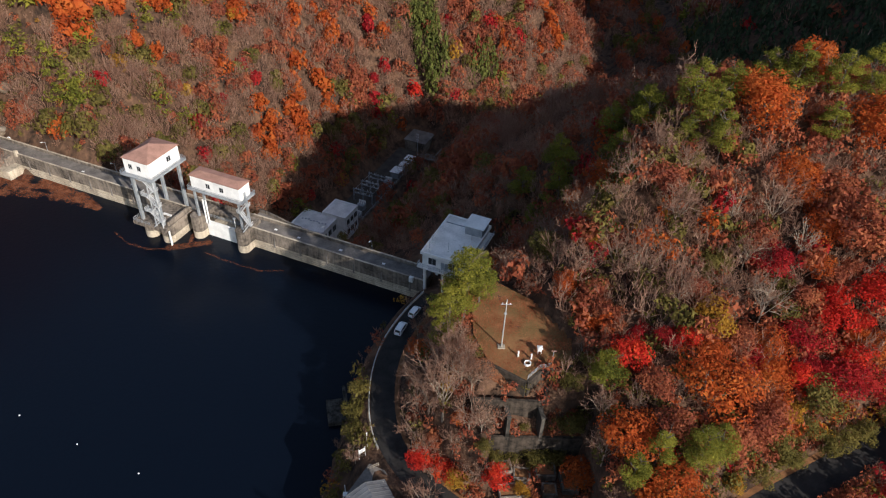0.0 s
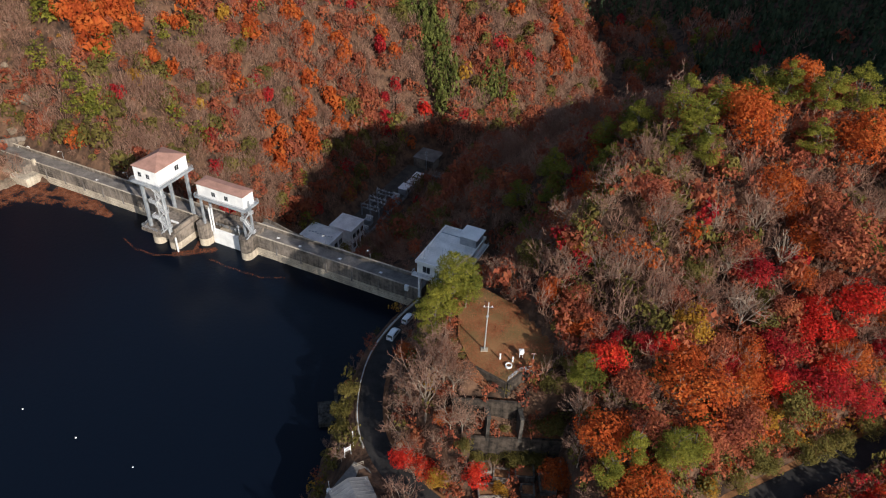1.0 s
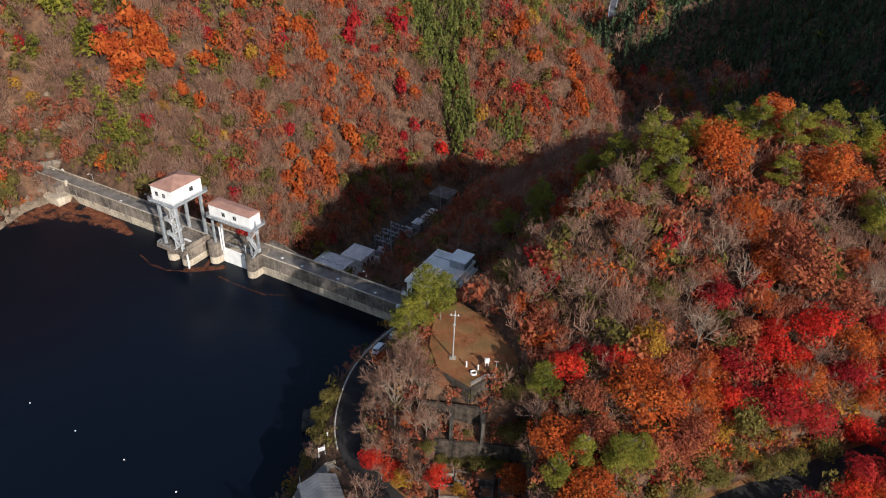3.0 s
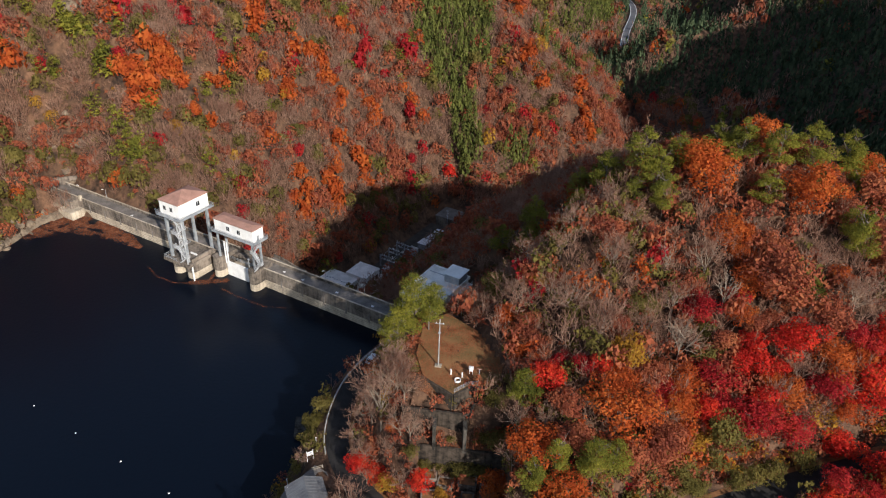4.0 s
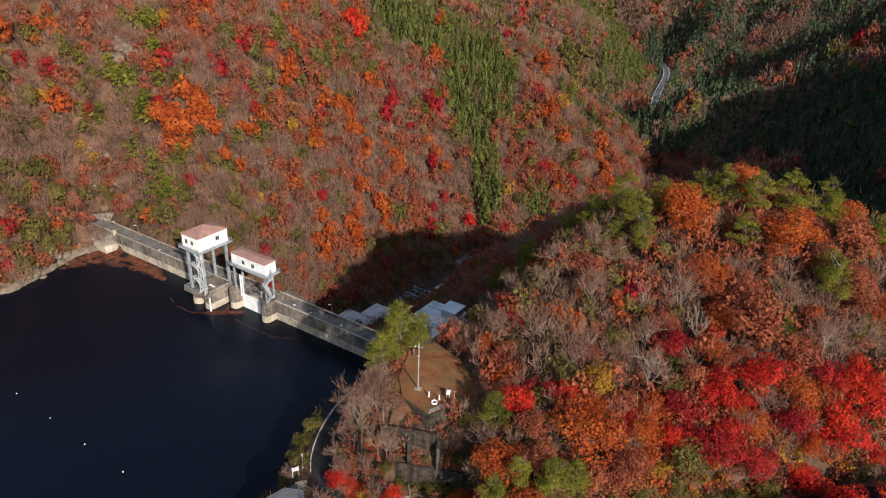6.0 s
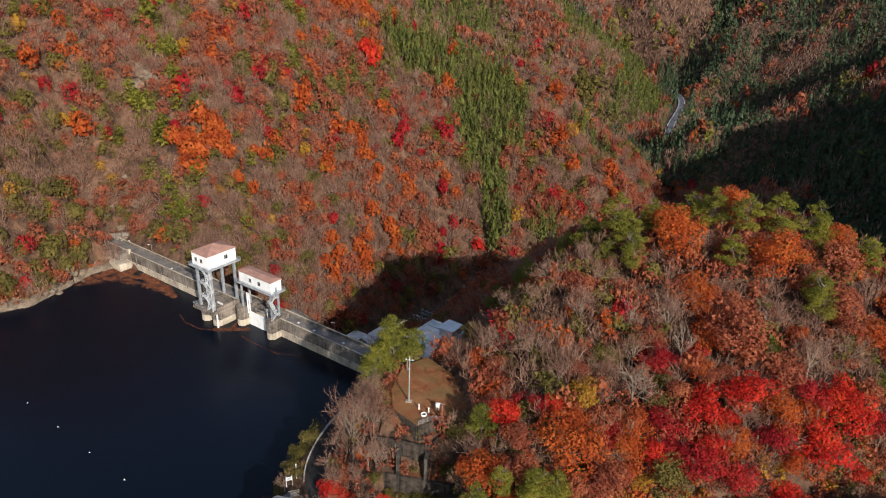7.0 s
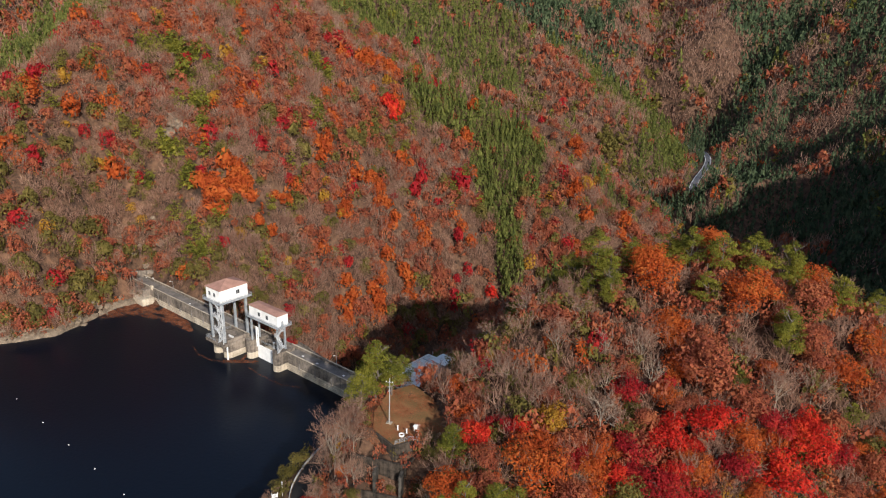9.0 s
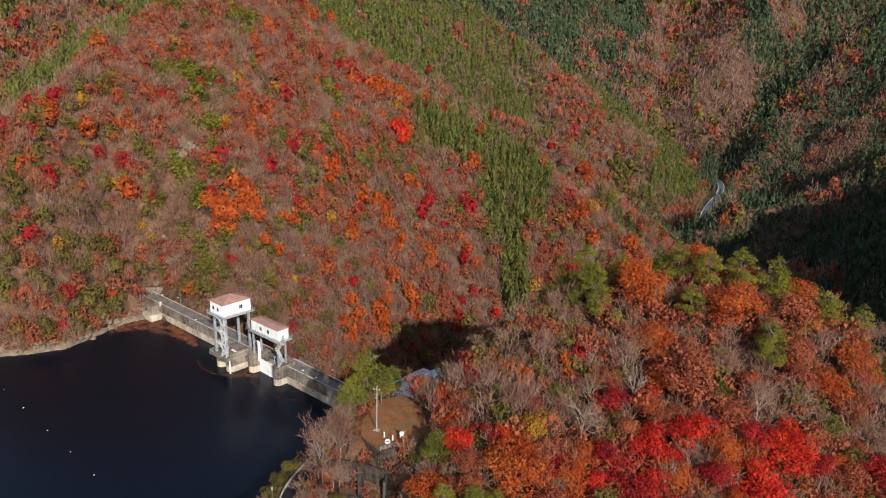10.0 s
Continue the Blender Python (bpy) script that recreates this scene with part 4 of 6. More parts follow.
def retaining(name, path, z0, z1, label, t=0.4, mat=None):
    ob = thing(name, Matrix.Translation((0, 0, 0)), label, "retaining wall")
    for (x0, y0), (x1, y1) in zip(path, path[1:]):
        v, w = Vector((x0, y0, 0)), Vector((x1, y1, 0))
        m = Matrix.Translation(v) @ (w - v).to_track_quat('X', 'Z').to_matrix().to_4x4()
        bm = boxed(0, (w - v).length, -t, 0, z0, z1 - 0.12, bevel=0.03)
        bm.transform(m)
        part("wall", bm, mat or WALL_STONE, ob)
        bm = boxed(-0.05, (w - v).length + 0.05, -t - 0.08, 0.08, z1 - 0.12, z1, bevel=0.03)
        bm.transform(m)
        part("coping", bm, mat or WALL_STONE, ob)
    return ob


retaining("terrace_wall", [(11.5, 92.9), (18.3, 88.3), (21.1, 91.1), (27.2, 92.4)], 27.6, 32.0, "weathered concrete wall edging the upper terrace, darkened for its shade", 0.4, SHADED_STONE)
retaining("terrace_wall", [(8.4, 87.1), (21.4, 86.6), (23.2, 92.0)], 20.6, 28.7, "tall stained concrete wall below the leaf-strewn slope", 0.4, SHADED_STONE)
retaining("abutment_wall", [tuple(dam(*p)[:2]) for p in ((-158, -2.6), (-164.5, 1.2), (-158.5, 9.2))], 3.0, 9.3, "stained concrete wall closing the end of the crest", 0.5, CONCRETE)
# No wall is known here; this dark one takes the place of shade.
retaining("terrace_wall", [(12.0, 84.0), (30.2, 84.0)], 14.2, 21.7, "dark concrete wall added for the shade above the old foundations", 0.4, SHADED_STONE)
for p in ((-157.5, 5.6), (-154.8, 6.9)):
    q = dam(*p)
    t = thing("pipe_bend", Matrix.Translation((q[0], q[1], 6.1)), "white painted pipe bend standing on the crest", "pipe")
    bm = bmesh.new()
    arc = [(0.4 * math.cos(a * math.pi / 6) - 0.4, 0.0, 0.4 + 0.4 * math.sin(a * math.pi / 6)) for a in range(7)]
    for p0, p1 in zip([(0, 0, 0)] + arc, arc):
        tube(bm, p0, p1, 0.11, n=8)
    part("pipe", bm, WHITE, t)
    part("flange", boxed(-0.3, 0.3, -0.3, 0.3, -0.05, 0.12, bevel=0.03), STEEL, t)
for x in (15.2, 21.4):
    retaining("buttress", [(x, 86.7), (x + 0.4, 83.6)], 20.8, 27.2, "sloping concrete buttress against the tall wall", 0.7)
rs = np.random.RandomState(7)
for x, y, w, l, h in ((18.2, 76.4, 3.2, 2.6, 1.6), (15.2, 77.6, 2.4, 2.6, 1.9), (22.6, 77.2, 3.8, 3.0, 1.8), (26.8, 75.0, 3.0, 4.2, 1.5), (16.4, 73.2, 5.4, 3.0, 1.0), (23.0, 73.2, 2.6, 2.6, 1.5), (30.2, 77.4, 1.4, 5.0, 2.4)):
    t = thing("concrete_foundation", pose(x, y + 3.2, 15.0, 0, 0, rs.uniform(-6, 6)), "old bare concrete foundation filled with fallen leaves", "foundation", "old foundations below the terrace")
    for x0, x1, y0, y1 in ((-w / 2, w / 2, -l / 2, -l / 2 + 0.3), (-w / 2, w / 2, l / 2 - 0.3, l / 2), (-w / 2, -w / 2 + 0.3, -l / 2 + 0.3, l / 2 - 0.3), (w / 2 - 0.3, w / 2, -l / 2 + 0.3, l / 2 - 0.3)):
        part("side", boxed(x0, x1, y0, y1, -0.5, h, bevel=0.04), CONCRETE, t)
    part("leaf_fill", boxed(-w / 2 + 0.3, w / 2 - 0.3, -l / 2 + 0.3, l / 2 - 0.3, -0.3, h - 0.25), LITTER, t, "brown leaf filling")
GRASS = surface("dry_lawn", (0.10, 0.066, 0.022), (0.235, 0.115, 0.048), 0.95, coarse=0.16, fine=3.0, bump=0.9)
tagged(part("lawn", extrude_poly(bmesh.new(), TERRACE, 30.2, 32.06), GRASS), "flat lawn covered in dry brown leaves and moss", "lawn", kind="structure")

FALLEN = foliage("fallen_leaves", (0.13, 0.04, 0.02), (0.25, 0.085, 0.04), (0.36, 0.16, 0.08), 0.0, scale=0.4)


def fallen_leaves(name, n, x0, x1, y0, y1, poly, z, seed, label):
    """Loose dry leaves strewn over a level, thinner on the mossy patches."""
    rs = np.random.RandomState(seed)
    x, y = rs.uniform(x0, x1, n), rs.uniform(y0, y1, n)
    k = inside(x, y, poly) & (rs.uniform(0, 1, n) < np.clip(0.5 + 0.5 * waves(x, y, 71, 7), 0.06, 1))
    x, y = x[k], y[k]
    m = len(x)
    a = rs.uniform(0, 6.28, (m, 1)) + np.array([[0, 2.1, 4.2]]) + rs.uniform(-0.4, 0.4, (m, 3))
    r = rs.uniform(0.05, 0.15, (m, 1)) * rs.uniform(0.7, 1.3, (m, 3))
    v = np.stack([x[:, None] + r * np.cos(a), y[:, None] + r * np.sin(a), (height(x, y)[:, None] + 0.05 if z is None else z) + 0.01 + rs.uniform(0, 0.07, (m, 3))], -1)
    ob = new(name, mesh_from_arrays(name, v.reshape(-1, 3), np.arange(3 * m).reshape(m, 3), [FALLEN]))
    return tagged(ob, label, "fallen leaves", kind="stuff")


fallen_leaves("fallen_leaves", 40000, 8, 29, 87, 117, TERRACE, 32.06, 81, "rust-brown fallen leaves strewn over the terrace lawn")
fallen_leaves("fallen_leaves", 50000, 2, 24, 86, 112, [(2, 98), (6, 87), (21.2, 86.8), (23, 92), (18.5, 89), (11.4, 93), (9, 100), (9, 111), (4, 108)], None, 82, "rust-brown fallen leaves on the lower strip")

fallen_leaves("fallen_leaves", 9000, 9, 33, 84, 91, LOW_LEVEL, 21.6, 83, "brown fallen leaves below the tall wall")
fallen_leaves("fallen_leaves", 14000, 11, 36, 69, 85, RUIN_LEVEL, 15.1, 84, "brown fallen leaves between the old foundations")

POLE_GREY = surface("pole_concrete", (0.20, 0.19, 0.18), (0.36, 0.345, 0.325), 0.85, coarse=0.5, fine=4)
pole = thing("utility_pole", Matrix.Translation((14.2, 96.6, 32.05)), "pale concrete utility pole with a crossarm on the terrace", "utility pole")
part("shaft", tube(bmesh.new(), (0, 0, -0.3), (0.12, 0.1, 12.0), 0.17, 0.1, n=12), POLE_GREY, pole)
part("crossarm", boxed(-0.95, 1.05, -0.05, 0.05, 10.9, 11.02, bevel=0.01), STEEL, pole)
part("base", boxed(-0.7, 0.7, -0.6, 0.6, -0.1, 0.22, bevel=0.04), PALE_CONCRETE, pole)
for x in (-0.7, 0.0, 0.75):
    part("insulator", tube(bmesh.new(), (x + 0.06, 0, 11.02), (x + 0.06, 0, 11.3), 0.07, 0.05), WHITE, pole)
part("guy_bracket", boxed(-0.2, 0.3, -0.22, 0.22, 8.6, 8.75), STEEL, pole)

ring = thing("evaporation_pan", Matrix.Translation((18.8, 92.3, 32.05)) @ Matrix.Scale(0.86, 4), "round white evaporation pan beside white gauges", "weather instrument")
bm = bmesh.new()
prof = [(0.62, 0.0), (0.78, 0.0), (0.78, 0.55), (0.62, 0.55)]
n = 24
rings = [[bm.verts.new((r * math.cos(6.2832 * i / n), r * math.sin(6.2832 * i / n), z)) for r, z in prof] for i in range(n)]
for i in range(n):
    for k in range(4):
        bm.faces.new((rings[i][k], rings[(i + 1) % n][k], rings[(i + 1) % n][(k + 1) % 4], rings[i][(k + 1) % 4]))
bmesh.ops.recalc_face_normals(bm, faces=bm.faces)
part("rim", bm, WHITE, ring, "white painted rim")
part("bed", tube(bmesh.new(), (0, 0, 0.02), (0, 0, 0.2), 0.62, n=24), LITTER, ring, "brown leaves in the pan")


def rain_gauge(x, y, h):
    t = thing("rain_gauge", Matrix.Translation((x, y, 32.05)), "white cylindrical rain gauge on a short stand", "weather instrument", "gauges on the terrace")
    part("stand", boxed(-0.22, 0.22, -0.22, 0.22, 0, 0.15), PALE_CONCRETE, t)
    part("cylinder", tube(bmesh.new(), (0, 0, 0.15), (0, 0, h), 0.15, n=14), WHITE, t)
    part("funnel", tube(bmesh.new(), (0, 0, h), (0, 0, h + 0.15), 0.16, 0.18, n=14), WHITE, t)


rain_gauge(17.2, 94.2, 1.2)
rain_gauge(19.6, 93.6, 1.1)
scr = thing("instrument_shelter", Matrix.Translation((21.3, 95.2, 32.05)) @ Matrix.Scale(0.72, 4), "white louvred instrument shelter on legs", "weather instrument")
for x in (-0.4, 0.4):
    for y in (-0.4, 0.4):
        part("leg", boxed(x - 0.05, x + 0.05, y - 0.05, y + 0.05, 0, 1.1), WHITE, scr)
part("cabinet", boxed(-0.5, 0.5, -0.5, 0.5, 1.1, 1.95, bevel=0.02), WHITE, scr)
for k in range(5):
    part("louvre", boxed(-0.53, 0.53, -0.53, 0.53, 1.18 + 0.15 * k, 1.22 + 0.15 * k), WHITE, scr)
part("roof", hip_roof(-0.5, 0.5, -0.5, 0.5, 1.95, 0.45, over=0.2), WHITE, scr)
vane = thing("wind_vane_post", Matrix.Translation((23.0, 91.6, 31.9)), "rusty post with a small wind vane at the wall corner", "weather instrument")
part("post", tube(bmesh.new(), (0, 0, 0), (0.2, 0.1, 4.4), 0.06), STEEL, vane)
part("vane", boxed(-0.3, 0.6, 0.05, 0.15, 4.3, 4.45), ROOF_RED, vane)
fence = thing("terrace_fence", Matrix.Translation((0, 0, 0)), "thin grey pipe fence at the terrace corner", "fence")
part("rails", railing(bmesh.new(), [(18.5, 88.6, 32), (21.0, 91.2, 32), (23.0, 91.6, 32)], step=1.2), STEEL, fence)

# ---- landing by the lake ----
hut = thing("landing_hut", pose(-8.5, 73.4, 11.3, 0, 0, 28), "small hut with a grey ribbed metal roof by the road", "hut")
part("wall", boxed(-3.4, 3.4, -5, 4.2, -0.6, 2.9), WHITE, hut)
SHEET_METAL = surface("grey_metal_roof", (0.10, 0.10, 0.108), (0.175, 0.178, 0.188), 0.5, metal=0.2, coarse=0.3, fine=3)
for sgn in (-1, 1):
    for i in range(12):
        y0 = -5.4 + 10 * i / 12
        bm = bmesh.new()
        a = [bm.verts.new(v) for v in ((0, y0, 4.5), (0, y0 + 0.78, 4.5), (sgn * 3.9, y0 + 0.78, 2.75), (sgn * 3.9, y0, 2.75))]
        b = [bm.verts.new(v.co + Vector((0, 0, -0.08))) for v in a]
        bm.faces.new(a)
        bm.faces.new(b[::-1])
        for k in range(4):
            bm.faces.new((a[k], a[(k + 1) % 4], b[(k + 1) % 4], b[k]))
        tube(bm, (0, y0 + 0.8, 4.54), (sgn * 3.9, y0 + 0.8, 2.79), 0.05, n=4)
        bmesh.ops.recalc_face_normals(bm, faces=bm.faces)
        part("roof_sheet", bm, SHEET_METAL, hut, "grey metal roof sheet with a raised seam")
part("gable", extrude_poly(bmesh.new(), [(-3.4, 4.0), (3.4, 4.0), (3.4, 4.2), (-3.4, 4.2)], 2.9, 3.0), WHITE, hut)
sign = thing("sign_board", pose(-12.2, 87.0, 10.4, 0, 0, 35), "white notice board on two posts beside the road", "sign")
for x in (-0.7, 0.7):
    part("post", tube(bmesh.new(), (x, 0, -0.5), (x, 0, 2.6), 0.06), WHITE, sign)
part("board", boxed(-0.7, 0.7, -0.05, 0.05, 1.2, 2.2, bevel=0.01), WHITE, sign)
for k in range(4):
    part("text_bar", boxed(-0.55, 0.5 - 0.15 * k, -0.06, -0.05, 1.95 - 0.2 * k, 2.05 - 0.2 * k), STEEL, sign)
post = thing("marker_pole", Matrix.Translation((-11.4, 89.4, 10.2)), "tall white marker pole beside the guard rail", "pole")
part("pole", tube(bmesh.new(), (0, 0, -0.5), (0, 0, 4.2), 0.07), WHITE, post)
part("cap", boxed(-0.12, 0.12, -0.12, 0.12, 4.2, 4.45, bevel=0.02), WHITE, post)
gatebar = thing("pipe_barrier", pose(-9.8, 84.0, 10.7, 0, 0, 30), "low pale pipe barrier at the roadside", "barrier")
part("frame", railing(bmesh.new(), [(-1.2, 0, 0), (1.2, 0, 0)], h=1.0, step=1.2, r=0.06, bars=2), PALE_CONCRETE, gatebar)
box_post = thing("meter_box", Matrix.Translation((-14.6, 78.2, 9.6)), "white meter box with a slim white pole", "meter box")
part("cabinet", boxed(-0.45, 0.45, -0.4, 0.4, 0, 1.3, bevel=0.03), WHITE, box_post)
part("pole", tube(bmesh.new(), (0, 0.3, 1.3), (0, 0.3, 3.6), 0.07), WHITE, box_post)
tagged(part("landing_pavement", extrude_poly(bmesh.new(), [(-15, 77), (-10.6, 85), (-7.6, 83.5), (-4, 78), (-6, 68), (-16, 68)], 8.5, 10.9), DECK), "worn grey concrete landing beside the hut", "pavement", kind="structure")
slab = thing("lakeside_slab", pose(-19.6, 106, 0, 0, 0, 12), "old sloping concrete slab at the water's edge", "slab")
part("slab", boxed(-2.6, 2.4, -3.4, 3.4, -3, 1.2, bevel=0.15), WALL_STONE, slab)
part("wall", boxed(1.4, 2.2, -3.4, 5, 1.2, 3.6, bevel=0.1), WALL_STONE, slab)

# ---- on the water ----
buoy0 = thing("buoy", Matrix.Translation((-74.6, 96.2, 0.0)), "small white float of the boom line on the lake", "buoy", "floats in a line across the lake")
bm = bmesh.new()
bmesh.ops.create_uvsphere(bm, u_segments=12, v_segments=8, radius=0.2, matrix=Matrix.Diagonal((1, 1, 0.75, 1)))
part("float", bm, WHITE, buoy0)
part("ring", tube(bmesh.new(), (0, 0, 0.17), (0, 0, 0.3), 0.07, n=8), STEEL, buoy0)
for x, y in ((-90.3, 103.6), (-106.8, 111.2), (-125.9, 120.0), (-143.1, 127.8), (-59.2, 89.2), (-44, 82)):
    copy_thing(buoy0, Matrix.Translation((x, y, 0)))


def litter_patch(name, cells, cx, cy, inside_fn, seed, label, k=1.0):
    """Broken mats of floating leaves: small ragged flakes where the drift is thick enough."""
    rs = np.random.RandomState(seed)
    x, y = cx + rs.uniform(-1, 1, cells) * 34, cy + rs.uniform(-1, 1, cells) * 26
    on = inside_fn(x, y) > rs.uniform(0, 1, cells)
    x, y = x[on], y[on]
    n = len(x)
    a = rs.uniform(0, 6.28, n)[:, None] + np.array([0, 1.5, 3.1, 4.6])[None, :] + rs.uniform(-0.4, 0.4, (n, 4))
    r = k * rs.uniform(0.10, 0.30, (n, 1)) * rs.uniform(0.6, 1.3, (n, 4))
    v = np.stack([x[:, None] + r * np.cos(a), y[:, None] + r * np.sin(a), np.broadcast_to(0.01 + rs.uniform(0, 0.03, (n, 1)), (n, 4))], -1)
    ob = new(name, mesh_from_arrays(name, v.reshape(-1, 3), np.arange(4 * n).reshape(n, 4), [DRIFT]))
    return tagged(ob, label, "floating leaves", kind="stuff")


DRIFT = foliage("drift_leaves", (0.075, 0.028, 0.016), (0.15, 0.055, 0.03), (0.22, 0.092, 0.052), 0.0, scale=0.5)


def corner_drift(x, y):
    d, _, _ = along(x, y, [(-146, 192), (-132, 200), (-112, 190), (-103, 184)])
    w = np.interp(x, [-146, -130, -112, -103], [11, 10, 4, 1.5])
    s1 = smooth(1.0, 0.2, d / w)
    return s1 * np.clip(0.75 + 0.75 * waves(x * 0.8, y * 1.6, 51, 9), 0, 1) ** 1.1 * (s1 > 0.05)


def boom_drift(x, y):
    a, _, _ = along(x, y, [(-93.6, 171.7), (-88.3, 166.9), (-81.7, 164.2), (-75.4, 164.6)])
    b, _, _ = along(x, y, [(-75.4, 165.2), (-70, 166.6), (-65, 168)])
    c, _, _ = along(x, y, [(-64.5, 163.2), (-57.8, 159.7), (-47.4, 155.6), (-41, 156)])
    e, _, _ = along(x, y, [(-70.3, 167), (-70.2, 172)])
    return np.maximum.reduce([0.28 * smooth(0.5, 0.1, a), 0.6 * smooth(1.7, 0.5, b), 0.2 * smooth(0.4, 0.1, c), 0.6 * smooth(0.8, 0.2, e)])


litter_patch("floating_leaves", 130000, -124, 192, corner_drift, 5, "rust-brown mat of leaves drifted against the dam")
litter_patch("floating_leaves", 260000, -74, 165, boom_drift, 6, "thin line of rust-brown leaves caught along the boom", 0.55)


# ---- trees ----
def unit(v):
    return v / np.maximum(np.linalg.norm(v, axis=-1, keepdims=True), 1e-6)


def leaf_faces(c, nrm, size, rs, corners=4, slim=1.0):
    """Leaf clumps as small ragged faces: centres c, normals nrm, sizes, with 3 or 4 corners."""
    n = len(c)
    t = unit(np.cross(nrm, unit(rs.normal(size=(n, 3)))))
    b = np.cross(nrm, t)
    a = rs.uniform(0, 6.28, (n, 1)) * (slim == 1.0) + np.arange(corners)[None, :] * (2 * math.pi / corners) + rs.uniform(-0.35, 0.35, (n, corners))
    r = size[:, None] * rs.uniform(0.65, 1.3, (n, corners))
    return c[:, None, :] + (t[:, None, :] * np.cos(a)[..., None] * slim + b[:, None, :] * np.sin(a)[..., None]) * r[..., None] \
        + nrm[:, None, :] * rs.uniform(-0.25, 0.25, (n, corners))[..., None] * size[:, None, None]


def lobed_crown(rs, n, corners, lobes=12, size=0.09, flat=0.85, core=0.25, ragged=0.6):
    """A broadleaf crown of unit radius round the origin: lobes set in a dome, leaves on their outsides."""
    d = unit(rs.normal(size=(lobes, 3)) + np.array([0, 0, 0.35]))
    centre = d * rs.uniform(0.25, 0.95, (lobes, 1)) * np.array([1, 1, flat])
    rad = rs.uniform(0.17, 0.42, lobes)
    k = rs.choice(lobes, n * 3, p=rad ** 2 / np.sum(rad ** 2))
    o = unit(rs.normal(size=(n * 3, 3)) + np.array([0, 0, 0.25]))
    p = centre[k] + o * np.array([1, 1, 0.7]) * (rad[k] * rs.uniform(0.65, 1.2, n * 3))[:, None] + rs.normal(size=o.shape) * 0.025
    deep = np.min(np.linalg.norm(p[:, None, :] - centre[None], axis=2) / rad[None], axis=1)
    keep = (deep > 0.78) | (rs.uniform(0, 1, n * 3) < core)
    p, o = p[keep][:n], o[keep][:n]
    nrm = unit(o * 0.6 + unit(p) * 0.35 + rs.normal(size=p.shape) * ragged + np.array([0, 0, 0.3]))
    return leaf_faces(p, nrm, size * rs.uniform(0.6, 1.35, len(p)), rs, corners)


def pine_crown(rs, n, corners, size=0.07):
    """An open red-pine crown: flat needle pads stacked irregularly, taller than wide."""
    pads = 34
    z = np.linspace(-0.75, 0.95, pads) + rs.uniform(-0.08, 0.08, pads)
    a, r = rs.uniform(0, 6.28, pads), np.interp(z, [-0.8, -0.2, 0.5, 1.0], [0.55, 0.72, 0.45, 0.05]) * rs.uniform(0.5, 1.1, pads)
    c = np.stack([r * np.cos(a), r * np.sin(a), z], 1)
    pr = np.interp(z, [-0.8, 0.4, 1.0], [0.38, 0.3, 0.15]) * rs.uniform(0.8, 1.2, pads)
    k = rs.choice(pads, n, p=pr ** 2 / np.sum(pr ** 2))
    o = unit(rs.normal(size=(n, 3)))
    rr = rs.uniform(0.2, 1, n) ** 0.4
    p = c[k] + o * (pr[k] * rr)[:, None] * np.array([1, 1, 0.38])
    nrm = unit(o * np.array([0.5, 0.5, 0.3]) + np.array([0, 0, 0.75]) + rs.normal(size=p.shape) * 0.45)
    return leaf_faces(p, nrm, size * rs.uniform(0.6, 1.3, n), rs, corners, 0.42)


def cedar_crown(rs, n, corners, size=0.1, slender=0.36):
    """A conical cedar crown from z = -1 to 1 in drooping tufts."""
    h = rs.uniform(0, 1, n) ** 0.75
    a = rs.uniform(0, 6.28, n)
    tuft = 0.82 + 0.22 * np.sin(a * 5 + h * 37) * np.sin(h * 60 + a * 2)
    r = slender * (1 - h ** 1.35) ** 0.8 * tuft * rs.uniform(0.75, 1.05, n) + 0.015
    p = np.stack([r * np.cos(a), r * np.sin(a), h * 2 - 1], 1)
    nrm = unit(np.stack([np.cos(a), np.sin(a), np.full(n, 0.6)], 1) + rs.normal(size=p.shape) * 0.28)
    return leaf_faces(p, nrm, size * (1.15 - 0.6 * h) * rs.uniform(0.6, 1.2, n), rs, corners)


def branch_out(rs, p, d, length, level, counts, out, spread=0.6):
    """Grows a twig system; out collects (level, foot, tip) for every twig."""
    tip = p + d * length
    out.append((level, p, tip))
    if level + 1 >= len(counts):
        return
    for i in range(counts[level + 1]):
        u = 0.35 + 0.65 * (i + rs.uniform(0, 1)) / counts[level + 1]
        way = unit(d + rs.normal(size=3) * spread + np.array([0, 0, 0.22]))
        branch_out(rs, p + d * length * min(u, 1.0), way, length * rs.uniform(0.5, 0.74), level + 1, counts, out, spread)


def bare_skeleton(rs, counts, first=0.72, trunk=0.5):
    """All twigs of a leafless tree of unit radius and height about 2."""
    out = []
    for i in range(counts[0]):
        a = 6.28 * (i + rs.uniform(-0.3, 0.3)) / counts[0]
        lean = rs.uniform(0.2, 0.95)
        d = unit(np.array([math.cos(a) * lean, math.sin(a) * lean, 1.0]))
        branch_out(rs, np.array([0, 0, trunk * rs.uniform(0.5, 1.0)]), d, first * rs.uniform(0.8, 1.15), 0, counts, out)
    return out


def slivers(rs, twigs, width):
    """Each twig as one thin tapering face."""
    p, q = np.array([t[1] for t in twigs]), np.array([t[2] for t in twigs])
    w = np.array([width[min(t[0], len(width) - 1)] for t in twigs])
    side = unit(np.cross(q - p, rs.normal(size=p.shape))) * w[:, None]
    return np.stack([p - side, p + side, q], 1)


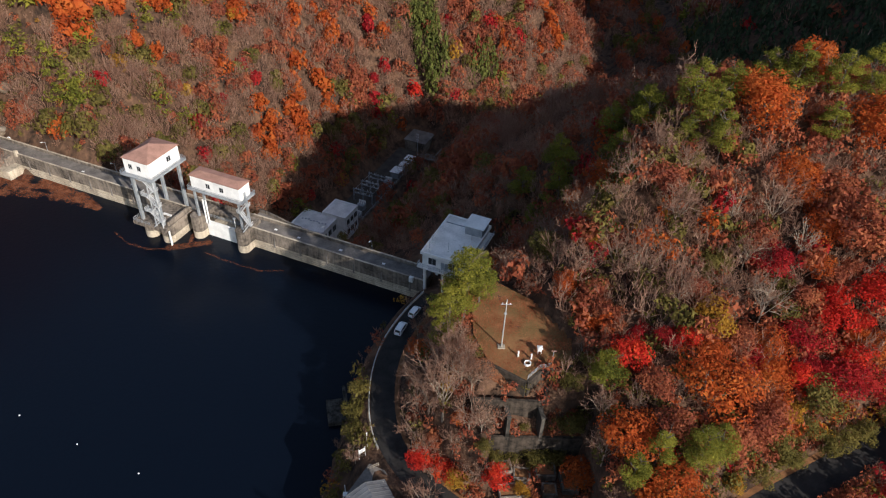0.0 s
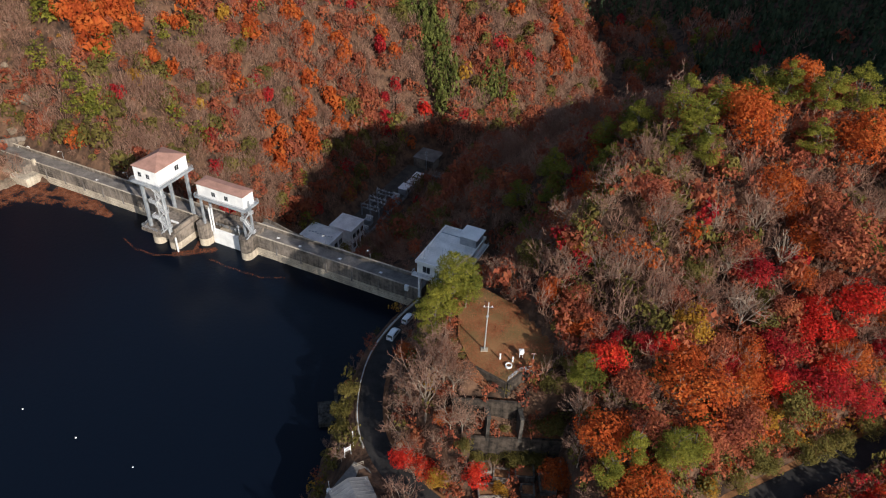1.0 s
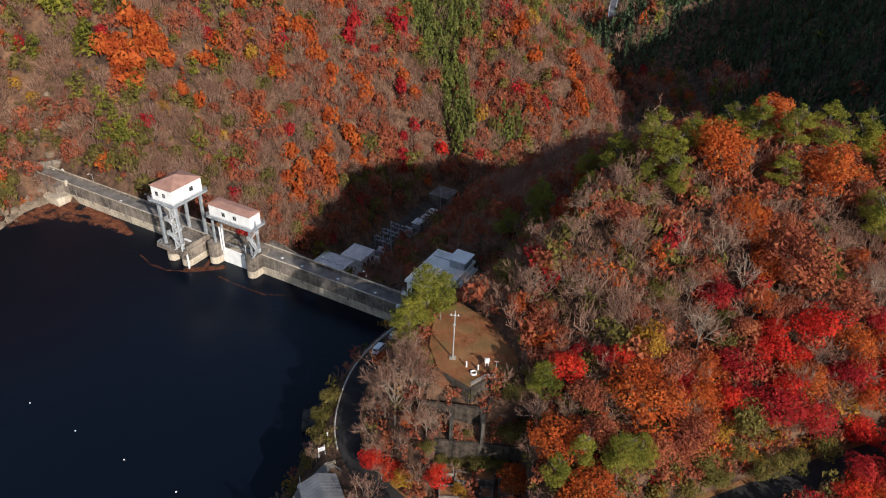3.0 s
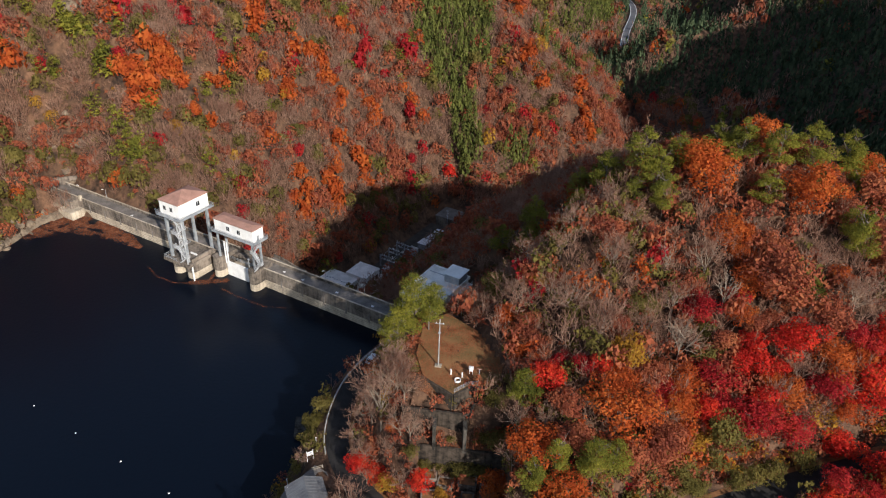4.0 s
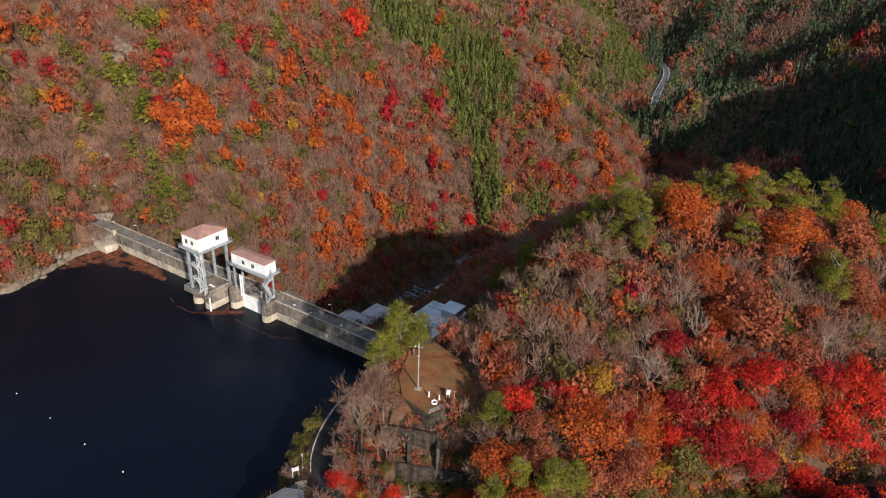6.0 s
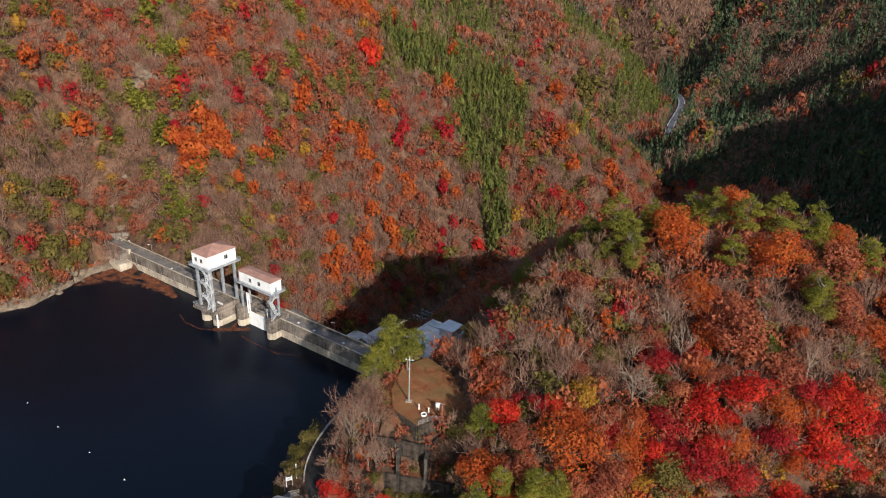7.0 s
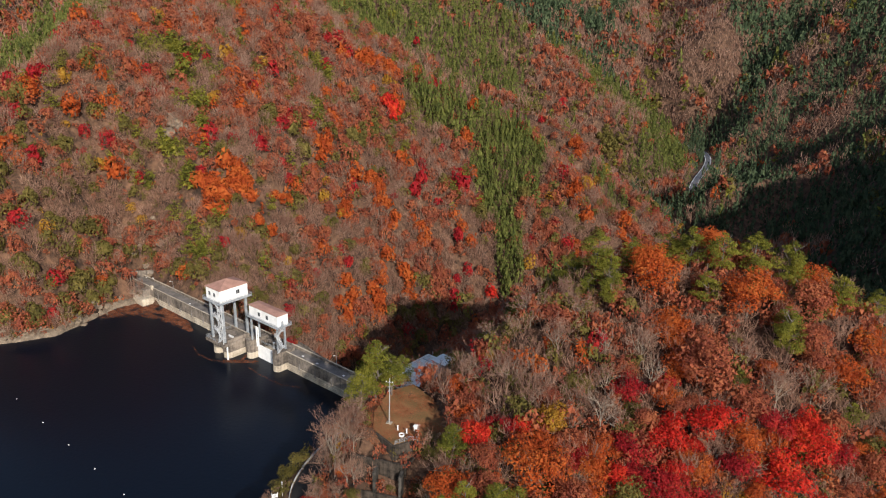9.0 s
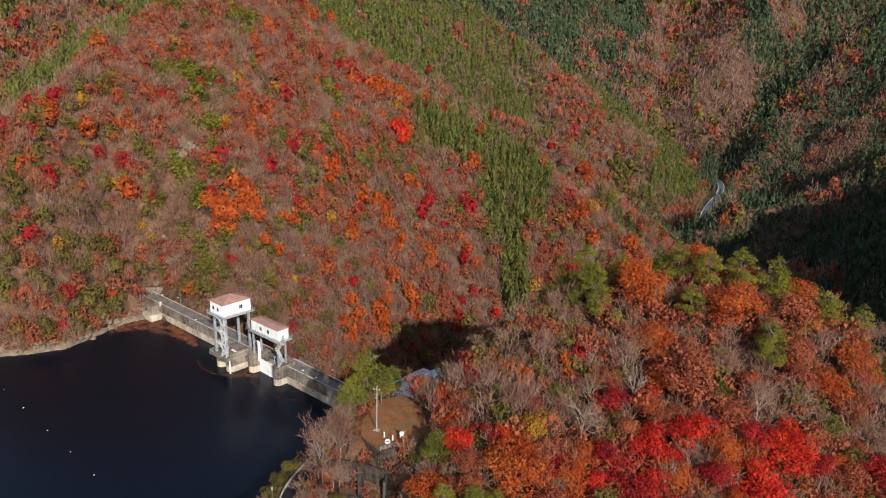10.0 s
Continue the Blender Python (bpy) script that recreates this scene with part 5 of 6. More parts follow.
def limbs(rs, height_, spread, reach, r0, levels=3, kids=(6, 4), lean=0.06):
    """Trunk and limbs as tapered tubes; returns a bmesh. The trunk runs from z = 0 to height_."""
    bm = bmesh.new()
    pts = [Vector((rs.normal(0, lean) * height_ * k / 4, rs.normal(0, lean) * height_ * k / 4, height_ * k / 4)) for k in range(5)]
    pts[0] = Vector((0, 0, -1.0))
    for k in range(4):
        tube(bm, pts[k], pts[k + 1], r0 * (1 - 0.2 * k), r0 * (1 - 0.2 * (k + 1)), n=6)
    for i in range(kids[0]):
        u = rs.uniform(0.4, 0.98)
        o = pts[0].lerp(pts[4], u) if u < 0.1 else pts[int(u * 4)].lerp(pts[min(4, int(u * 4) + 1)], u * 4 % 1)
        a = 6.28 * (i + rs.uniform(-0.3, 0.3)) / kids[0]
        way = Vector((math.cos(a) * spread, math.sin(a) * spread, rs.uniform(0.5, 1.1))).normalized()
        e = o + way * reach * rs.uniform(0.55, 1.0)
        m = o.lerp(e, 0.5) + Vector(rs.normal(0, 0.06, 3)) * reach
        tube(bm, o, m, r0 * 0.42, r0 * 0.28, n=4)
        tube(bm, m, e, r0 * 0.28, r0 * 0.1, n=4)
        for j in range(kids[1]):
            p = m.lerp(e, rs.uniform(0, 0.9))
            w2 = (way + Vector(rs.normal(0, 0.55, 3)) + Vector((0, 0, 0.25))).normalized()
            q = p + w2 * reach * rs.uniform(0.25, 0.55)
            tube(bm, p, q, r0 * 0.16, r0 * 0.05, n=3)
    return bm


def faces_mesh(name, f, mat):
    n, k = f.shape[:2]
    return mesh_from_arrays(name, f.reshape(-1, 3), np.arange(n * k).reshape(n, k), [mat])


# kind: (thing name, category, label, leaf material, crown maker, trunk share of the height, bark)
KINDS = {
    "red": ("maple_tree", "tree", "bright red autumn maple with a full rounded crown", "red"),
    "crimson": ("maple_tree", "tree", "deep crimson autumn maple on the wooded hill", "crimson"),
    "orange": ("oak_tree", "tree", "glowing orange autumn oak with a broad crown", "orange"),
    "rust": ("oak_tree", "tree", "rust-brown autumn oak losing its leaves", "rust"),
    "yellow": ("birch_tree", "tree", "ochre-yellow autumn tree with a loose crown", "yellow"),
    "olive": ("evergreen_oak", "tree", "dull olive-green broadleaf tree on the slope", "olive"),
    "pine": ("pine_tree", "tree", "green red-pine with open needle pads", "pine"),
    "cedar": ("cedar_tree", "tree", "dark green conical cedar above the upper road", "cedar"),
    "bare": ("bare_tree", "tree", "leafless grey-brown tree with a haze of twigs", "bare"),
    "dead": ("dead_tree", "tree", "dead pale tree with bare broken limbs", "bare"),
}
VARIANTS = 4
made = {}


def plant_tree(kind, x, y, r, i):
    """One tree of a kind with crown radius r, rooted on the ground at x, y."""
    rs = np.random.RandomState(1000 + i)
    z = float(height(np.array([x]), np.array([y]))[0])
    tall = r * {"pine": 2.6, "cedar": 4.2, "bare": 2.1, "dead": 2.8}.get(kind, 1.75)
    m = Matrix.Translation((x, y, z)) @ Matrix.Rotation(rs.uniform(0, 6.28), 4, 'Z') @ Matrix.Diagonal((r, r, tall / 2 * rs.uniform(0.92, 1.1), 1))
    key = (kind, i % VARIANTS)
    if key in made:
        return copy_thing(made[key], m @ Matrix.Diagonal((*made[key].scale, 1)).inverted())
    name, cat, label, leaf = KINDS[kind]
    t = thing(name, m, label, cat, "trees on the hill")
    made[key] = t
    v = np.random.RandomState(77 + 13 * (i % VARIANTS) + 101 * list(KINDS).index(kind))
    # unit tree: radius 1, height 2
    if kind in ("bare", "dead"):
        twigs = bare_skeleton(v, (7, 4, 4, 4, 3) if kind == "bare" else (6, 4, 3, 2), 0.72 if kind == "bare" else 0.8, 0.5 if kind == "bare" else 1.1)
        bm = tube(bmesh.new(), (0, 0, -0.3), (0, 0, 0.5 if kind == "bare" else 1.1), 0.036, 0.026, n=6)
        thick = (0.015, 0.009, 0.006) if kind == "bare" else (0.02, 0.012, 0.008, 0.006)
        for lv, p, q in twigs:
            if lv < (2 if kind == "bare" else 3):
                tube(bm, p, q, thick[lv], thick[lv] * 0.6, n=3)
        part("trunk", bm, PALE_BARK, t, "pale grey bark")
        f = slivers(v, [w for w in twigs if w[0] >= 2], (0.012, 0.012, 0.0075, 0.006, 0.0055))
    elif kind == "pine":
        part("trunk", limbs(v, 1.75, 0.9, 0.6, 0.05, kids=(9, 2)), BARK, t)
        f = pine_crown(v, 6400, 3, 0.05)
        f = f * np.array([1, 1, 0.72]) + np.array([0, 0, 1.26])
    elif kind == "cedar":
        part("trunk", limbs(v, 1.5, 0.3, 0.2, 0.04, kids=(4, 1)), BARK, t)
        f = cedar_crown(v, 2000, 3, 0.085, 0.9) * np.array([1, 1, 0.92]) + np.array([0, 0, 1.06])
    else:
        part("trunk", limbs(v, 1.15, 0.8, 0.75, 0.05, kids=(6, 3)), BARK, t)
        sparse = {"rust": 2300, "yellow": 2000, "olive": 2300}.get(kind, 3100)
        f = lobed_crown(v, sparse, 3, 34, 0.056 if kind not in ("red", "crimson", "orange") else 0.046, ragged=0.5) + np.array([0, 0, 1.18])
    o = new("crown", faces_mesh("crown", f, LEAF[leaf]))
    o.parent = t
    return t


# single trees that stand out on the near hill: x, y, crown radius
REDS = [(36.6, 91.2, 4.6), (78.2, 100.4, 5.6), (87.3, 104.6, 5.6), (101.2, 96.9, 6.2), (107.4, 102.3, 5.4), (-0.4, 84.2, 3.4), (4.0, 81.6, 2.6), (13.3, 77.6, 2.8), (46.8, 92.4, 2.9), (96, 91.5, 4.4)]
CRIMSONS = [(39.6, 95.8, 2.7), (43.6, 93.6, 2.9), (59.8, 90.8, 3.2), (70.4, 96.9, 4.8), (77.1, 89.2, 5.0), (84.4, 90.5, 4.8), (92, 96, 4.0)]
ORANGES = [(6.8, 86.2, 1.9), (-1.0, 87.6, 1.6), (34.9, 76.2, 5.2), (50.4, 84.0, 6.8), (93.8, 100.7, 4.8), (72.1, 140.4, 7.6), (95.3, 136.2, 7.0), (78.7, 116.3, 4.2), (27.4, 108.6, 3.0), (86.9, 156.5, 5.5), (28.5, 78.0, 3.4), (31.0, 100.6, 3.0), (112, 152, 5.5)]
RUSTS = [(34.2, 101.4, 3.4), (32.5, 106.0, 3.8), (2.0, 87.0, 2.0), (51.5, 76.5, 3.8), (56.5, 78.5, 3.8), (58, 83, 3.6), (42, 77, 3.6), (34.6, 97.6, 2.8), (59.2, 80.3, 4.6), (110.4, 139.6, 6.4), (84.6, 114.9, 7.4), (37.9, 116.7, 2.8), (95.4, 109.6, 5.2), (109.8, 129.3, 5.2), (70, 158, 5.5), (56, 86, 3.8), (40.5, 84.0, 3.6), (100, 158, 5)]
YELLOWS = [(54, 73.6, 2.4), (52.9, 96.7, 4.6), (34.2, 115.8, 3.3), (6.5, 79.6, 2.6), (18.0, 76.0, 1.7), (66, 84, 3.2), (31, 121, 2.8)]
PINES = [(45.5, 72.0, 4.4), (49.0, 74.6, 3.6), (34.5, 70.5, 3.4), (10.4, 109.0, 4.4), (7.6, 105.8, 6.2), (4.4, 103.2, 4.8), (2.6, 100.8, 3.4), (10.5, 117.5, 3.8), (32.4, 87.8, 4.2), (56.7, 143.5, 5.6), (62.0, 134.9, 4.6), (81.2, 149.0, 5.4), (88.5, 145.5, 5.0), (97.4, 149.3, 5.2), (106.1, 150.5, 5.6), (85.0, 136.8, 4.6),
         (103.7, 131.3, 4.0), (50, 150, 4.8), (76, 153, 4.4), (118, 145, 4.6), (66, 147, 4.4), (44, 145, 4.0), (38.5, 72.5, 3.6)]
BARES = [(6.6, 90.2, 5.2), (0.8, 91.4, 5.0), (-1.8, 89.4, 4.0), (8.4, 88.4, 4.2), (4.2, 94.6, 5.0), (33.5, 95.2, 3.0), (37, 82.6, 3.2), (29.5, 96, 2.6), (3.4, 88.6, 7.8), (-1.5, 94.0, 4.2), (6.9, 93.0, 3.6), (0.2, 86.0, 4.6), (5.4, 97.2, 4.4), (1.8, 98.0, 4.2), (8.2, 84.6, 4.6), (10.4, 83.4, 3.4), (31.5, 82.5, 4.0), (31, 76, 4.0), (-2.6, 100, 3.4), (9.5, 78.6, 3.0), (5.5, 84, 3.6), (1.6, 81.4, 2.6), (24, 86, 2.2), (70.8, 121.4, 6.4), (50.4, 119.9, 6.0), (41.1, 108.3, 6.0), (31.5, 112.0, 5.0), (63.2, 112.2, 5.2), (100.9, 114.6, 5.8), (108.9, 118.4, 5.5), (92.9, 123.4, 5.5), (54.2, 131.4, 5.4), (33.0, 129.4, 5.6), (42.1, 128.4, 5.6), (47, 101, 4.6), (57, 105, 5), (66, 104, 4.2), (21, 118, 4.0), (16.5, 124, 4.2), (17, 118, 4.4)]
OLIVES = [(27, 89.5, 2.2), (30.5, 92.8, 2.2), (33, 83, 2.2), (25.6, 93.5, 1.4), (60, 75.5, 2.4), (66, 78.5, 2.6), (74, 81.2, 2.8), (81, 84, 2.8), (88, 87.8, 2.8), (47, 69.5, 2.6), (62.5, 79.5, 3.2), (69, 83, 3.2), (24.5, 85.6, 1.7), (18.6, 85.4, 1.2), (28.5, 86.6, 2.0), (11.0, 81.0, 1.8), (71.0, 86.0, 4.8), (-14.2, 104, 2.6), (-15.2, 99, 2.8), (-14.6, 93.8, 2.6), (64, 78.6, 3.0), (23, 82.5, 2.4), (27.5, 85, 2.2), (78, 83, 3.0), (13.6, 82.4, 1.9), (16.8, 82.6, 1.6), (20.4, 82.2, 2.1), (25.4, 82.4, 1.7)]
DEADS = [(63.1, 99.8, 4.6), (62, 121, 3.6), (73.5, 112.5, 3.4)]
spots = []
for kind, trees in (("red", REDS), ("crimson", CRIMSONS), ("orange", ORANGES), ("rust", RUSTS), ("yellow", YELLOWS), ("pine", PINES), ("bare", BARES), ("olive", OLIVES), ("dead", DEADS)):
    for x, y, r in trees:
        spots.append((x, y, r, kind))


def bare_ground(x, y, margin=0.0):
    """Where no tree grows: roads, terraces, water, dam, yard, buildings."""
    out = inside(x, y, LAKE)
    for line, half in ((ROAD, 3.6), (UPPER_ROAD, 3.8), (YARD, 8.5), (CREST_END, 5.0), (FAR_ROAD, 6)):
        out |= along(x, y, line)[0] < half + margin
    for poly in (TERRACE, MID_LEVEL, RUIN_LEVEL):
        out |= inside(x, y, poly)
    rel_x, rel_y = x + 3.4, y - 145.7
    sx, sy = rel_x * 0.915 - rel_y * 0.403, rel_x * 0.403 + rel_y * 0.915
    out |= (sx > -163) & (sx < 4) & (sy > -2) & (sy < 8)
    out |= (sx > -146) & (sx < 4) & (sy > -2) & (sy < 46) & (height(x, y) < 0.8 - (sy - 5.6) * 1.386)
    out |= (sx > 0.5) & (sx < 18 + margin) & (sy > -6) & (sy < 18 + margin)
    out |= (sx > -88) & (sx < -44) & (sy > 5) & (sy < 60)
    out |= (sx > -85) & (sx < -62) & (sy > 55) & (sy < 84)
    out |= (sx > -80.5) & (sx < -62) & (sy > 83) & (sy < 150)
    out |= (sx > -79) & (sx < -56) & (sy > 148) & (sy < 162)
    out |= (x > -17) & (x < -3) & (y > 66) & (y < 87)
    return out


ROAD_POINTS = [tuple(q[:2]) for q in spline(ROAD, 1.5)]
rng = np.random.RandomState(4)
# South of the upper road the trees run on out of view, to shade it.
cand = np.stack([rng.uniform(-22, 150, 9000), rng.uniform(50, 168, 9000)], 1)
cand = np.concatenate([cand[(cand[:, 0] > 50) & (cand[:, 1] < 112)], cand[(cand[:, 0] <= 50) | (cand[:, 1] >= 112)]])
cand_bad = bare_ground(cand[:, 0], cand[:, 1], 1.2)
tone = waves(cand[:, 0], cand[:, 1], 61, 30)
for (x, y), bad, w in zip(cand, cand_bad, tone):
    if bad or len(spots) > 448:
        continue
    r = rng.uniform(2.8, 5.2)
    if x < -6 and y > 108:
        continue
    if min(math.dist((x, y), c) for c in ROAD_POINTS) < 2.8 + 0.45 * r or (2 < x < 16 + r and 132 < y < 158):
        continue
    if 17 < x < 42 and 80 < y < 98:
        continue
    if (x + 3.4) * 0.403 + (y - 145.7) * 0.915 > 2 and (x + 3.4) * 0.915 - (y - 145.7) * 0.403 < 18:
        continue
    if any((x - a) ** 2 + (y - b) ** 2 < (0.5 * (r + q)) ** 2 for a, b, q, _ in spots):
        continue
    if x < 22 and y > 84 and x > -14 and y < 116 and rng.uniform() < 0.4:
        r *= 0.6
    u = rng.uniform() + 0.16 * w
    middle = 22 < x < 75 and 98 < y < 135
    if x > 62 and y < 112:
        kind = "crimson" if u < 0.26 else "red" if u < 0.52 else "orange" if u < 0.72 else "rust" if u < 0.86 else "olive" if u < 0.93 else "bare"
    elif middle:
        kind = "bare" if u < 0.6 else "rust" if u < 0.9 else "olive"
    elif y > 138:
        kind = "pine" if u < 0.42 else "rust" if u < 0.62 else "orange" if u < 0.85 else "bare"
    elif x > 72:
        kind = "orange" if u < 0.3 else "rust" if u < 0.66 else "pine" if u < 0.8 else "bare"
    else:
        kind = "bare" if u < 0.28 else "rust" if u < 0.62 else "olive" if u < 0.72 else "orange" if u < 0.98 else "bare"
    if 15 < x < 28 and 105 < y < 118:
        kind, r = "bare", 0.7 * r
    spots.append((x, y, r, kind))
for i, (x, y, r, kind) in enumerate(spots):
    plant_tree(kind, x, y, r, i)
near_xy = np.array([(a, b) for a, b, _, _ in spots])
near_r = np.array([r for _, _, r, _ in spots])

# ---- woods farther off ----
FAR_NAMES = ["red", "crimson", "orange", "rust", "yellow", "olive", "pine", "cedar", "bare", "hazed_cedar"]


def dome_crown(rs, n, size, lobes=11, tall=1.0):
    """A closed crown of unit radius seen from outside: leaf faces over a lumpy dome, each lump lit as a ball of its own."""
    ld = unit(rs.normal(size=(lobes, 3)) * np.array([1, 1, 0.8]) + np.array([0, 0, 0.45]))
    reach = rs.uniform(0.6, 1.15, lobes)
    d = unit(rs.normal(size=(n * 3, 3)) + np.array([0, 0, 0.5]))
    d = d[d[:, 2] > -0.45][:n]
    near = d @ ld.T
    k = np.argmax(near + rs.normal(size=near.shape) * 0.02, 1)
    m = near[np.arange(len(d)), k]
    rad = reach[k] * (0.56 + 0.44 * np.clip((m - 0.6) / 0.36, 0, 1)) * rs.uniform(0.9, 1.1, len(d))
    p = d * rad[:, None] * np.array([1, 1, tall])
    nrm = unit(unit(p - 0.5 * ld[k]) * 0.75 + d * 0.4 + rs.normal(size=d.shape) * 0.34)
    return leaf_faces(p, nrm, size * rs.uniform(0.55, 1.3, len(d)), rs, 3, 0.72)


def twig_haze(rs, n, shape, wide):
    """A leafless crown: limbs as slivers and many thin upright tufts of twigs round them."""
    limb = slivers(rs, bare_skeleton(rs, shape, 0.95, 0.45), wide)
    d = unit(rs.normal(size=(n, 3)) * np.array([1, 1, 0.7]) + np.array([0, 0, 0.6]))
    p = d * (rs.uniform(0.25, 1.0, (n, 1)) ** 0.5) * np.array([0.95, 0.95, 1.05]) + np.array([0, 0, 0.95])
    way = unit(d * 0.7 + rs.normal(size=d.shape) * 0.35 + np.array([0, 0, 0.75]))
    side = unit(np.cross(way, rs.normal(size=d.shape))) * (rs.uniform(0.014, 0.036, (n, 1)) * (8 / math.sqrt(n)))
    q = p + way * rs.uniform(0.3, 0.55, (n, 1))
    return np.concatenate([limb, np.stack([p - side, p + side, q], 1)])


def far_template(kind, n, seed, fine=1.0):
    v = np.random.RandomState(seed)
    if kind == "bare":
        if fine < 1:
            return slivers(v, bare_skeleton(v, (5, 4, 6), 0.95, 0.4), (0.03, 0.022, 0.018))
        if n > 400:
            return slivers(v, bare_skeleton(v, (6, 4, 4, 3), 0.8, 0.4), (0.026, 0.02, 0.016, 0.012))
        shape, wide = ((5, 3, 4), (0.03, 0.018, 0.012)) if n > 90 else ((4, 3), (0.05, 0.04)) if n > 45 else ((3, 2), (0.07, 0.06))
        return twig_haze(v, n, shape, wide)
    if kind == "pine":
        return pine_crown(v, n, 3, 2.6 / math.sqrt(n)) * np.array([1, 1, 0.72]) + np.array([0, 0, 1.2])
    if kind in ("cedar", "hazed_cedar"):
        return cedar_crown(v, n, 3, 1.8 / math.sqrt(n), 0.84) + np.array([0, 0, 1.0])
    if fine < 1:
        return lobed_crown(v, n, 3, 14 if n > 60 else 8, (2.3 if n < 200 else 1.95) * fine / math.sqrt(n), core=0.1) + np.array([0, 0, 1.12])
    return dome_crown(v, n, (2.2 if kind in ("rust", "yellow") else 2.4) / math.sqrt(n), 12 if n > 90 else 7) + np.array([0, 0, 1.0])


def woods(name, label, x, y, r, kinds, leaves, seed, fine=1.0):
    """One joined wood from arrays of places, radii and kinds."""
    rs = np.random.RandomState(seed)
    z = height(x, y)
    chunks, mats = [], []
    for k, kind in enumerate(FAR_NAMES):
        for v in range(5):
            pick = np.nonzero((kinds == k) & (np.arange(len(x)) % 5 == v))[0]
            if not len(pick):
                continue
            f = far_template(kind, leaves[min(k, 8)] if kind != "hazed_cedar" else leaves[7], seed * 100 + 10 * k + v, fine)
            a = rs.uniform(0, 6.28, len(pick))
            tall = {"pine": 1.4, "cedar": 1.75, "hazed_cedar": 1.9, "bare": 1.3}.get(kind, 1.25) * rs.uniform(0.85, 1.2, len(pick))
            c, sn = np.cos(a), np.sin(a)
            fx = f[None, ..., 0] * c[:, None, None] - f[None, ..., 1] * sn[:, None, None]
            fy = f[None, ..., 0] * sn[:, None, None] + f[None, ..., 1] * c[:, None, None]
            q = np.stack([fx * r[pick][:, None, None] + x[pick][:, None, None], fy * r[pick][:, None, None] + y[pick][:, None, None],
                          f[None, ..., 2] * (r[pick] * tall)[:, None, None] + z[pick][:, None, None] - 0.3], -1)
            chunks.append(q.reshape(-1, 3, 3))
            mats.append(np.full(len(pick) * len(f), k))
    q = np.concatenate(chunks)
    ob = new(name, mesh_from_arrays(name, q.reshape(-1, 3), np.arange(len(q) * 3).reshape(-1, 3), [LEAF[k] for k in FAR_NAMES], np.concatenate(mats)))
    return tagged(ob, label, "forest", kind="stuff")


def jitter_grid(x0, x1, y0, y1, step, seed):
    rs = np.random.RandomState(seed)
    gx, gy = np.meshgrid(np.arange(x0, x1, step), np.arange(y0, y1, step * 0.88))
    gx = gx + (np.arange(gx.shape[0]) % 2)[:, None] * step / 2
    return (gx + rs.uniform(-0.42, 0.42, gx.shape) * step).ravel(), (gy + rs.uniform(-0.42, 0.42, gx.shape) * step).ravel()


def choose(x, y, rs, table):
    """Kinds by weights, drifting from stand to stand."""
    w = np.stack([np.clip(a + b * waves(x, y, 200 + i, 26 + 6 * i), 0.0, None) for i, (a, b) in enumerate(table)], 1)
    w = np.cumsum(w, 1)
    u = rs.uniform(0, 1, len(x))[:, None] * w[:, -1:]
    return np.argmax(u < w, 1)


# crowns that stand out on the mountainside: x, y, radius
SLOPE_ORANGE = [(-197, 216, 5.7), (-187, 228, 4.6), (-168, 229, 4.8), (-121, 249, 6.6), (-123, 232, 5.3), (-117, 254, 5.5), (-112, 251, 4.1), (-135, 285, 3.9), (-108, 304, 3.4), (-100, 306, 6.7),
                (-84, 312, 4.9), (-84, 296, 5.4), (-75, 320, 6.9), (-65, 320, 6.2), (-50, 330, 5.1), (-57, 332, 2.9), (-110, 400, 9.6), (-99, 403, 8.6), (-100, 382, 3.2), (-122, 385, 4.7),
                (-71, 350, 4.3), (-106, 247, 3.3), (-106, 264, 3.1), (-61, 291, 3.5), (-45, 422, 3.8), (-60, 299, 4.0), (-188, 455, 8.0), (-174, 374, 5.4), (-164, 344, 4.0), (-141, 297, 3.6)]
LOWER_ORANGE = [(-68, 267, 5.8), (-58, 277, 5.4), (-67, 257, 5.7), (-49, 300, 5.7), (-41, 306, 2.6), (-173, 228, 2.5), (-153, 194, 2.7), (-120, 236, 6.4), (-102, 267, 3.2), (-101, 250, 3.0),
                (-120, 207, 3.7), (-43, 397, 4.8), (32, 452, 4.6), (28, 397, 6.9), (59, 398, 4.9), (62, 389, 6.2), (66, 385, 5.1), (38, 387, 4.7), (16, 513, 5.6), (19, 505, 4.3), (-85, 386, 5.1)]
SLOPE_RED = [(-87, 379, 5.6), (-9, 333, 4.3), (-33, 345, 4.7), (-38, 370, 5.2), (19, 381, 3.0), (7, 370, 3.0), (-110, 280, 2.6), (-129, 238, 2.5), (-24, 337, 3.7), (-29, 331, 3.1), (-133, 389, 3.8), (-82, 257, 2.5)]
SLOPE_CRIMSON = [(-180, 223, 2.6), (-118, 274, 4.2), (-124, 276, 2.5), (-143, 334, 4.4), (-105, 277, 3.0), (-58, 352, 5.0), (-59, 344, 4.6), (-48, 352, 3.1), (-73, 277, 3.0), (-53, 343, 2.5), (-165, 205, 2.5), (-14, 529, 3.2)]
SLOPE_YELLOW = [(-158, 313, 4.2), (-149, 335, 3.4), (-174, 226, 3.4), (-194, 232, 3.5), (-83, 292, 2.7), (-161, 227, 2.5), (-167, 183, 3.4), (-187, 223, 2.5), (-95, 394, 2.9), (-93, 296, 2.5), (-156, 227, 2.5), (-91, 288, 3.4), (36, 490, 3.3), (-92, 248, 2.5), (-44, 423, 3.5)]
